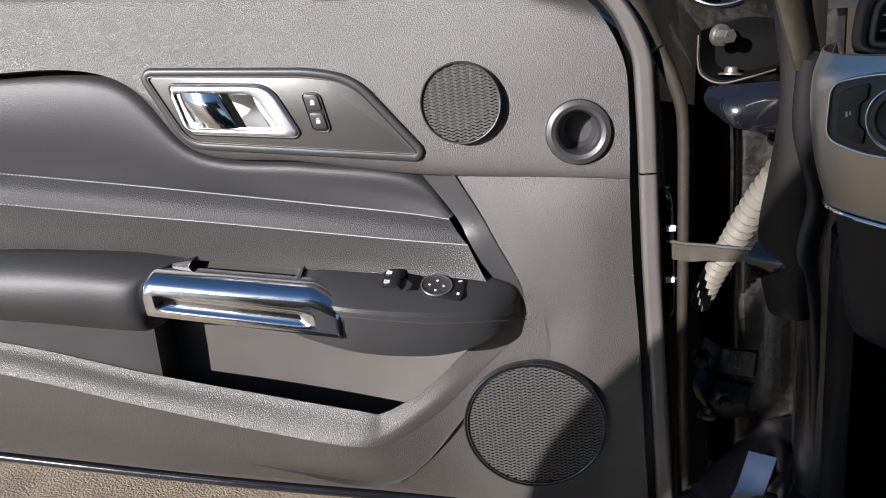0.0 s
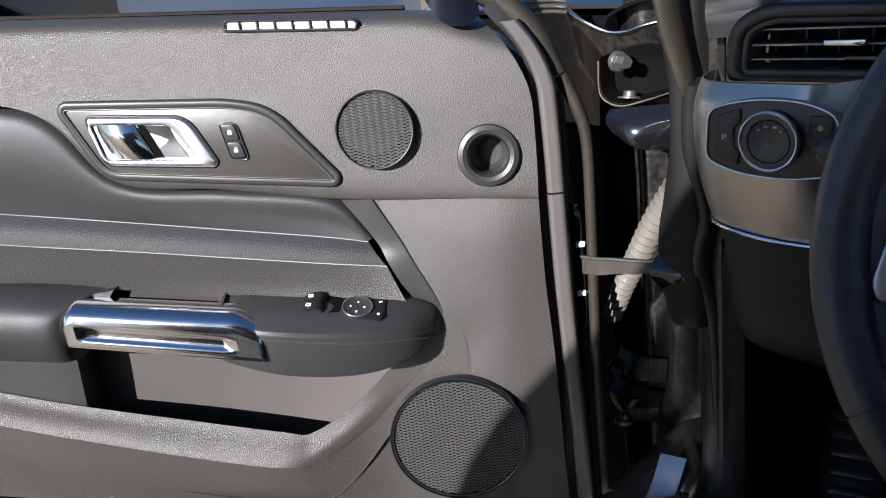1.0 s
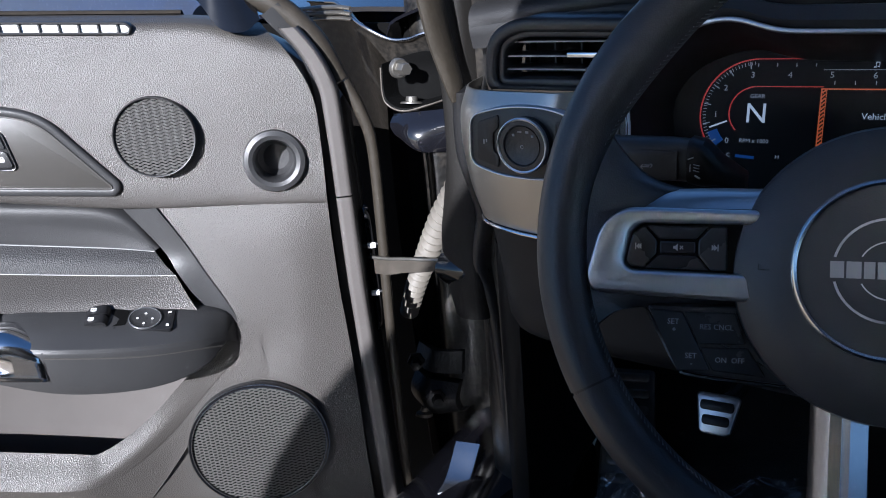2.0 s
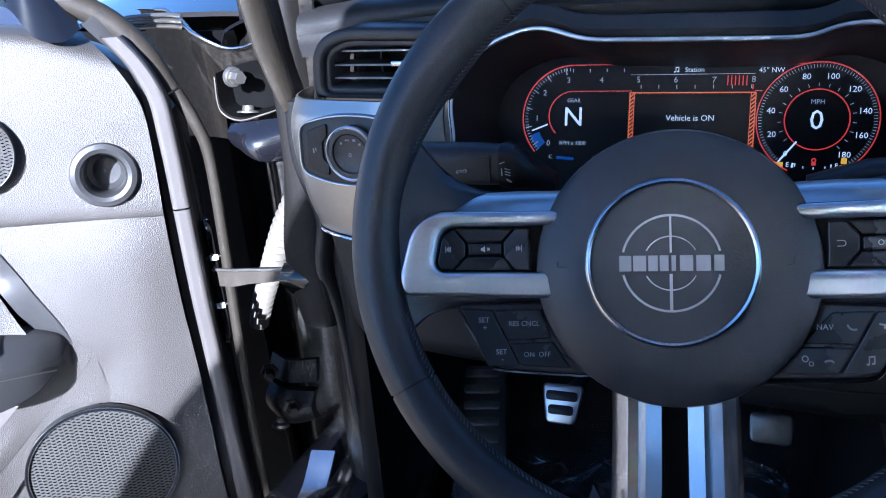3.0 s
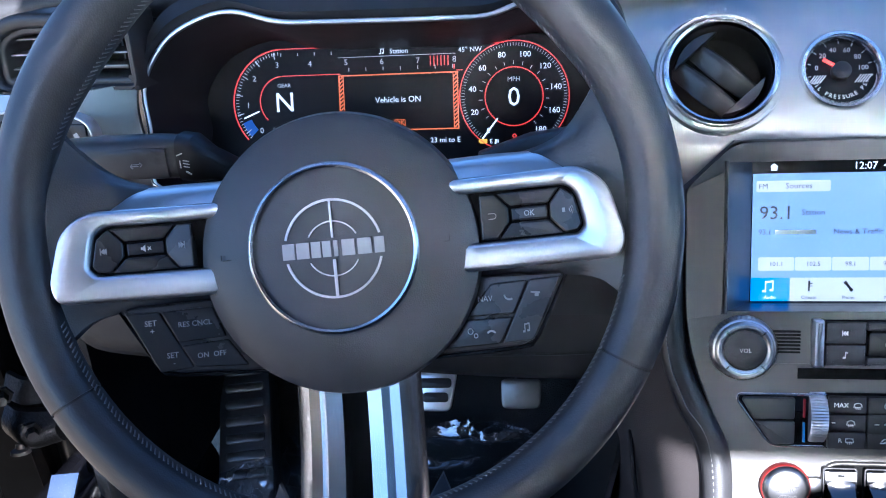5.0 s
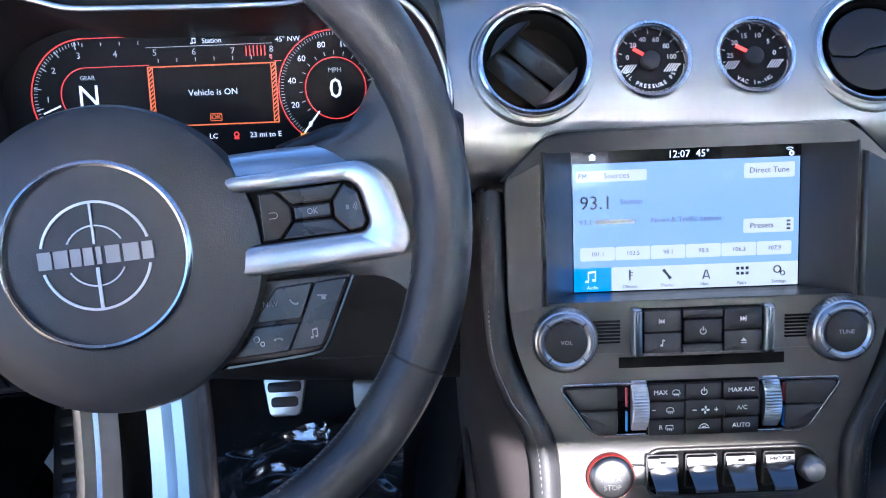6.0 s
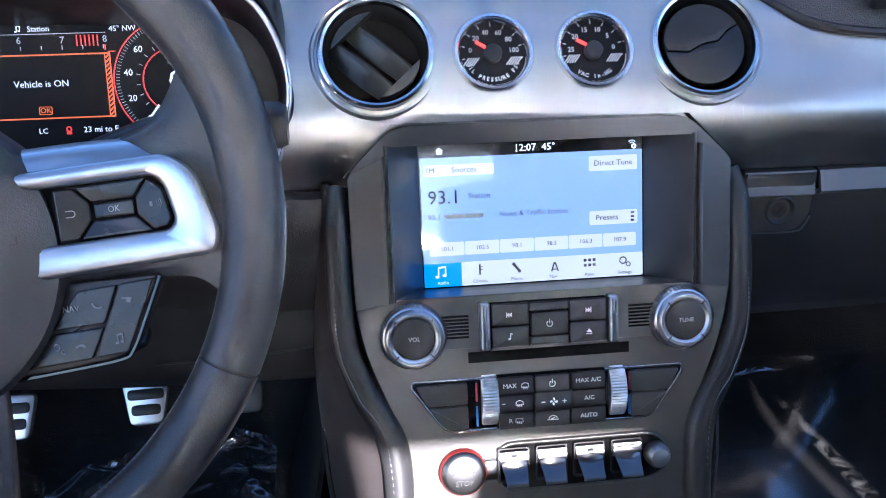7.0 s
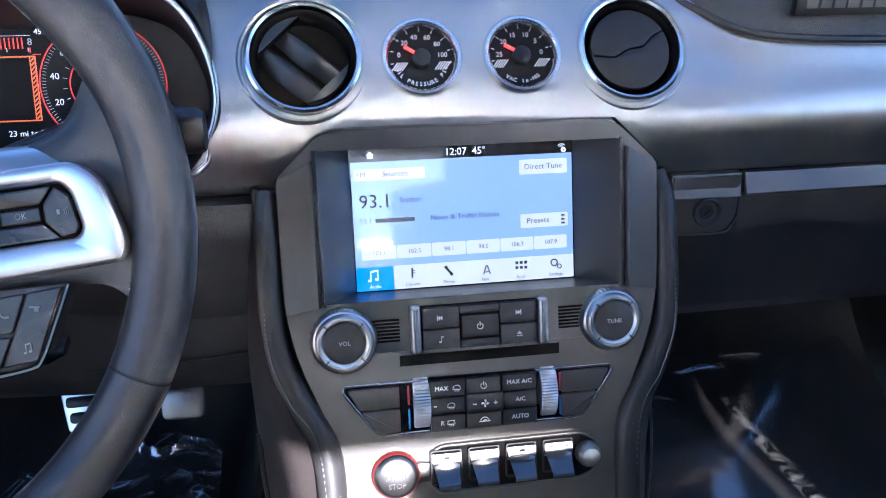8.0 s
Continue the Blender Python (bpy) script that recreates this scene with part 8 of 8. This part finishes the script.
up_hinge = hinge(pose(-0.893, 0.975, 0.890), "black upper door hinge with zinc hex bolt and nut", STEEL)
# lower hinge and bolts: the shade they stand in is part of their colour
low = thing("door_hinge", pose(-0.918, 0.985, 0.430), "black lower door hinge, the pillar's shade put into its colour", "hinge", "door hinges")
part("hinge_arm", loft([[(-0.034, 0.006, 0.030), (-0.004, -0.006, 0.026), (0.034, 0.010, 0.018)], [(-0.036, -0.010, 0.008), (0.000, -0.026, 0.004), (0.036, -0.006, 0.000)], [(-0.030, -0.004, -0.016), (0.004, -0.020, -0.020), (0.036, 0.002, -0.022)], [(-0.024, 0.020, -0.026), (0.004, 0.010, -0.034), (0.036, 0.024, -0.032)]], 5, 5, thick=0.012, towards=(0, 1, 0)), HINGEBLACK, low)
part("hinge_leaf", loft([[(-0.040, 0.030, 0.062), (-0.004, 0.016, 0.060), (0.030, 0.034, 0.056)], [(-0.042, 0.014, 0.036), (-0.004, 0.002, 0.032), (0.034, 0.020, 0.028)]], 5, 3, thick=0.008, towards=(0, 1, 0)), HINGEBLACK, low)
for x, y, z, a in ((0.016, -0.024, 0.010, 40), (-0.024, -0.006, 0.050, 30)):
    part("bolt", lathe([(0, 0.016), (0.0070, 0.016), (0.0078, 0.013), (0.0078, 0.003), (0.0125, 0.002), (0.0130, -0.003)], 6), HINGEBLACK, low, "hex bolt darkened for shade", pose(x, y, z, 90, 0, a), smooth=False)
part("grease_nut", lathe([(0, 0.010), (0.0050, 0.010), (0.0060, 0.004), (0.0120, 0.001), (0.0125, -0.003)], 12), STRAPM, low, "dusty nut", pose(-0.006, -0.026, -0.020, -15, 0, 0))
# black sheet closes the gap behind the door edge, in place of real shade
setting("fender_inner", loft([[(-1.40, 1.14, z), (-1.06, 1.075, z), (-0.945, 1.055, z)] for z in (0.04, 0.5, 0.94)], 4, 3, thick=0.004, towards=(0, 1, 0)), VOID, "black sheet standing in for the shade inside the front fender", "fender")
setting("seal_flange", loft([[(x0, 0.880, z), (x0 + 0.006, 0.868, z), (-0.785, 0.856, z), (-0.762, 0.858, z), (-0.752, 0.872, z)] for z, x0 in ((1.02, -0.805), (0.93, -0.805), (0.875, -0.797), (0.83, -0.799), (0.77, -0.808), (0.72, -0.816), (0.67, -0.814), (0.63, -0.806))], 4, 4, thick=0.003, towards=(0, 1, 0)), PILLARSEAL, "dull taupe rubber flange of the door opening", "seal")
strap = thing("check_strap", pose(-0.932, 0.888, 0.662), "dusty steel door check strap between door and pillar", "door strap")
part("strap_bar", loft([[(0.0, 0.0, 0.014), (0.03, -0.003, 0.016), (0.055, -0.006, 0.020), (0.085, -0.010, 0.024), (0.125, -0.014, 0.030)], [(0.0, 0.0, -0.008), (0.03, -0.003, -0.005), (0.055, -0.006, 0.002), (0.085, -0.010, 0.008), (0.125, -0.014, 0.019)]], 5, 2, thick=0.007, towards=(0, 1, 0)), STRAPM, strap)
part("strap_edge", tube([(0.0, -0.001, 0.0145), (0.03, -0.004, 0.0165), (0.055, -0.007, 0.0205), (0.085, -0.011, 0.0245), (0.125, -0.015, 0.0305)], 0.0022, 6, steps=4), STEEL, strap)
part("strap_housing", loft([[(0.118, -0.020, 0.040), (0.150, -0.022, 0.044), (0.178, -0.012, 0.046)], [(0.114, -0.030, 0.022), (0.150, -0.034, 0.024), (0.180, -0.022, 0.026)], [(0.122, -0.020, 0.002), (0.152, -0.022, 0.000), (0.180, -0.012, 0.002)]], 5, 5, thick=0.02, towards=(0, 1, 0)), GLOSS, strap, "glossy dark strap housing")
boot = thing("wiring_boot", pose(-0.808, 0.908, 0.768), "cream corrugated rubber wiring boot between door and pillar", "wiring boot")
prof_r = []
pts = []
for i in range(61):
    t = i / 60
    pts.append(catmull([Vector((0, 0, 0)), Vector((-0.034, 0.010, -0.047)), Vector((-0.068, 0.026, -0.100)), Vector((-0.102, 0.045, -0.153)), Vector((-0.130, 0.062, -0.204))], t))
    prof_r.append((0.0135 - 0.0030 * t) * (1.28 if i % 3 == 0 else 0.80))
part("corrugated_tube", tube(pts, prof_r, 16), BOOT, boot)
for k in range(3):
    bz = thing("body_plug", pose((-0.905, -0.880, -0.862)[k], 1.04, (0.812, 0.765, 0.60)[k], 90), "small black plug in the hinge pillar", "plug", "plugs in the pillar")
    part("plug_cap", lathe([(0.009, -0.03), (0.009, 0.001), (0.007, 0.003), (0, 0.003)], 20), GLOSS, bz)

# ---- pedals, foot rest, mats ----
def pedal(name, m, w0, w1, h, pads, label, stem, metal=SATIN):
    p = thing(name, m, label, "pedal")
    part("pedal_plate", prism(rounded([(-w1 / 2, -h / 2), (w1 / 2, -h / 2), (w0 / 2, h / 2), (-w0 / 2, h / 2)], 0.008, 5), -0.006, 0.004, 0.003), metal, p)
    for y, w in pads:
        part("rubber_pad", prism(rounded([(-w / 2, y - 0.0062), (w / 2, y - 0.0062), (w / 2, y + 0.0062), (-w / 2, y + 0.0062)], 0.005, 4), 0.002, 0.0062, 0.0014), DARK, p, "black rubber pad")
    part("pedal_arm", tube(stem, 0.008, 8, steps=4), DARK, p)
    return p


for nm, m, lab in (("clutch_pedal", pose(-0.537, 1.033, 0.457, 58, 0, 2), "satin metal clutch pedal with black rubber pads"), ("brake_pedal", pose(-0.391, 1.046, 0.455, 58, 0, 2), "satin metal brake pedal with black rubber pads beside the clutch")):
    pedal(nm, m, 0.055, 0.037, 0.051, ((0.010, 0.041), (-0.008, 0.033)), lab, [(0, 0.01, -0.006), (0.03, 0.06, -0.05), (0.05, 0.20, -0.06), (0.05, 0.28, -0.03)])
acc = pedal("accelerator_pedal", pose(-0.283, 1.050, 0.450, 60, 0, 0), 0.052, 0.048, 0.037, (), "dull grey metal accelerator pedal hanging over the carpet", [(0, 0.01, -0.006), (0, 0.08, -0.03), (0.01, 0.22, -0.05), (0.01, 0.30, -0.02)], STEEL)
rest = thing("foot_rest", pose(-0.655, 1.045, 0.385, 38, 0, 14), "dark ribbed foot rest half wrapped in clear film", "foot rest")
part("rest_plate", prism(rounded([(-0.036, -0.12), (0.036, -0.12), (0.034, 0.10), (-0.034, 0.10)], 0.010, 5), -0.012, 0.004, 0.003), GREY, rest)
for i in range(7):
    part("rib", prism(rounded([(-0.026, 0.080 - i * 0.024), (0.026, 0.080 - i * 0.024), (0.026, 0.093 - i * 0.024), (-0.026, 0.093 - i * 0.024)], 0.0050, 4), 0.003, 0.0068, 0.0020), STEEL, rest, "raised metal rib")
part("rest_wedge", prism([(-0.034, -0.118), (0.034, -0.118), (0.032, 0.098), (-0.032, 0.098)], -0.09, -0.012), DARK, rest)


def film_sheet(name, corners, nx, ny, amp, label, seed, crumple=1.0):
    """A crinkled clear film laid over something: many small creases."""
    rnd = random.Random(seed)
    bm = bmesh.new()
    a, b, c, d = (Vector(q) for q in corners)
    folds = []
    for _ in range(16 if crumple > 0 else 4):
        u0, v0, turn = rnd.random(), rnd.random(), rnd.uniform(-0.9, 0.9)
        folds.append((u0, v0, math.cos(turn), math.sin(turn), rnd.uniform(0.06, 0.22), rnd.uniform(0.006, 0.016), rnd.uniform(0.4, 1.0)))
    grid = []
    for j in range(ny + 1):
        row = []
        for i in range(nx + 1):
            u, v = i / nx, j / ny
            p = a.lerp(b, u).lerp(d.lerp(c, u), v)
            h = 0.5 * noise.noise(Vector((p.x * 7, p.y * 7, seed * 3.1))) + 0.05 * noise.noise(Vector((p.x * 40, p.y * 40, seed * 1.7)))
            for u0, v0, cs, sn, reach, width, height in folds:
                along, off = (u - u0) * cs + (v - v0) * sn, (v - v0) * cs - (u - u0) * sn
                off += 0.02 * math.sin(along * 25 + u0 * 9)
                h += height * math.exp(-(off / width) ** 2 - (along / reach) ** 4)
            # sharp random creases where the film has been crumpled
            for k, scale in ((0.55, 16), (0.30, 37)):
                h += crumple * k * (1 - min(1.0, abs(3.2 * noise.noise(Vector((p.x * scale + seed, p.y * scale * 0.8, seed * 2.3)))))) ** 2
            # the film is bunched up beside the tunnel
            bunch = 1 + 3.0 * crumple * math.exp(-((u - 0.80) / 0.28) ** 2 - ((v - 0.45) / 0.45) ** 2)
            row.append(bm.verts.new(p + Vector((0, 0, 0.008 + amp * bunch * max(h, -0.5)))))
        grid.append(row)
    for j in range(ny):
        for i in range(nx):
            bm.faces.new((grid[j][i], grid[j][i + 1], grid[j + 1][i + 1], grid[j + 1][i]))
    return bm


for nm, x0, x1, lab in (("floor_mat", -0.66, -0.20, "black carpet floor mat in the driver's footwell"), ("floor_mat", 0.22, 0.68, "black carpet floor mat in the passenger footwell")):
    mt = thing(nm, pose((x0 + x1) / 2, 0.75, 0.268), lab, "floor mat", "floor mats")
    w = (x1 - x0) / 2
    part("mat", loft([[(-w, -0.35, 0.004), (-w, 0.2, 0.004), (-w, 0.40, 0.034), (-w, 0.50, 0.14)], [(0, -0.35, 0.006), (0, 0.2, 0.006), (0, 0.40, 0.034), (0, 0.50, 0.14)], [(w, -0.35, 0.004), (w, 0.2, 0.004), (w, 0.40, 0.034), (w, 0.50, 0.14)]], 8, 6, thick=0.006), CARPET, mt)
for nm, cs, lab, seed in (("plastic_film", [(-0.64, 0.80, 0.280), (-0.255, 0.80, 0.280), (-0.255, 1.16, 0.318), (-0.62, 1.17, 0.322)], "clear crinkled protective film over the driver's mat", 3), ("plastic_film", [(0.26, 0.75, 0.280), (0.68, 0.75, 0.280), (0.70, 1.22, 0.345), (0.26, 1.22, 0.345)], "clear crinkled protective film over the passenger mat", 8)):
    ob = mesh_object(nm, film_sheet(nm, cs, 150, 150, 0.011 if seed == 3 else 0.003, lab, seed, 0.30 if seed == 3 else 0.0), FILM)
    tagged(ob, lab, "plastic film", "protective films")
part("film_wrap", film_sheet("w", [(-0.038, -0.115, 0.002), (0.038, -0.115, 0.002), (0.036, -0.040, 0.002), (-0.036, -0.055, 0.002)], 30, 30, 0.010, "", 5), FILM, rest, "crinkled clear film")

# ---- parked cars beyond the door ----
def parked_car(m, paint, label, tall=0.0):
    c = thing("parked_car", m, label, "car", "parked cars")
    L = 2.25
    part("body", loft([
        [(-0.86, -L, 0.45), (-0.90, -L * 0.6, 0.30), (-0.90, 0, 0.28), (-0.90, L * 0.6, 0.30), (-0.84, L, 0.45)],
        [(-0.88, -L * 1.01, 0.65), (-0.93, -L * 0.6, 0.62), (-0.93, 0, 0.60), (-0.93, L * 0.6, 0.62), (-0.86, L * 1.01, 0.62)],
        [(-0.84, -L, 0.92 + tall), (-0.88, -L * 0.6, 0.95 + tall), (-0.88, 0, 0.95 + tall), (-0.88, L * 0.6, 0.88 + tall), (-0.78, L, 0.74 + tall)],
        [(0.0, -L * 1.02, 0.98 + tall), (0.0, -L * 0.6, 1.02 + tall), (0.0, 0, 1.02 + tall), (0.0, L * 0.6, 0.96 + tall), (0.0, L * 1.02, 0.80 + tall)],
        [(0.84, -L, 0.92 + tall), (0.88, -L * 0.6, 0.95 + tall), (0.88, 0, 0.95 + tall), (0.88, L * 0.6, 0.88 + tall), (0.78, L, 0.74 + tall)],
        [(0.88, -L * 1.01, 0.65), (0.93, -L * 0.6, 0.62), (0.93, 0, 0.60), (0.93, L * 0.6, 0.62), (0.86, L * 1.01, 0.62)],
        [(0.86, -L, 0.45), (0.90, -L * 0.6, 0.30), (0.90, 0, 0.28), (0.90, L * 0.6, 0.30), (0.84, L, 0.45)],
    ], 6, 4, thick=0.02), paint, c)
    part("cabin", loft([[(-0.86, -1.7, 0.93 + tall), (-0.66, -1.1, 1.36 + tall), (-0.62, 0.1, 1.40 + tall), (-0.84, 0.95, 0.94 + tall)], [(0, -1.75, 0.98 + tall), (0, -1.15, 1.42 + tall), (0, 0.15, 1.46 + tall), (0, 1.0, 0.98 + tall)], [(0.86, -1.7, 0.93 + tall), (0.66, -1.1, 1.36 + tall), (0.62, 0.1, 1.40 + tall), (0.84, 0.95, 0.94 + tall)]], 6, 6, thick=0.02), GLOSS, c, "dark glazed cabin")
    part("front_grille", box(-0.55, 0.55, L * 0.985, L * 1.03, 0.50, 0.66, 0.01), DARK, c)
    for x in (-0.70, 0.70):
        part("headlight", box(x - 0.13, x + 0.13, L * 0.965, L * 1.01, 0.60, 0.70, 0.02), CHROME, c)
        for y in (-1.35, 1.40):
            w = part("wheel", shifted(lathe([(0.20, -0.11), (0.31, -0.11), (0.335, -0.08), (0.335, 0.08), (0.31, 0.11), (0.20, 0.10)], 32), pose(0, 0, 0, 0, 90, 0)), RUBBER_BLACK, c, "black tyre", pose(x * 1.18, y, 0.335))
            part("rim", shifted(lathe([(0, -0.06), (0.08, -0.07), (0.19, -0.10), (0.205, -0.11), (0.205, 0.105), (0.19, 0.10), (0.08, 0.07), (0, 0.06)], 10), pose(0, 0, 0, 0, 90, 0)), SATIN, w, "silver wheel rim")
    return c


RUBBER_BLACK = material("tyre_rubber", (0.02, 0.02, 0.02), 0.8)
PAINT_WHITE = material("white_car_paint", (0.78, 0.78, 0.76), 0.25, coat=0.8, vary=0.04)
PAINT_BLUE = material("blue_car_paint", (0.03, 0.08, 0.28), 0.22, coat=0.8, vary=0.06)
parked_car(pose(-6.3, 1.2, 0, 0, 0, 12), PAINT_BLUE, "blue parked car across the lot in sun", 0.05)
parked_car(pose(-6.9, 4.4, 0, 0, 0, 20), PAINT_WHITE, "white parked van across the lot in sun", 0.35)
parked_car(pose(-4.6, 6.6, 0, 0, 0, 35), PAINT_BLUE, "dark blue parked car farther off in the lot", 0.0)
parked_car(pose(-2.9, 5.4, 0, 0, 0, 185), BODY, "black parked car nose to nose in the lot")
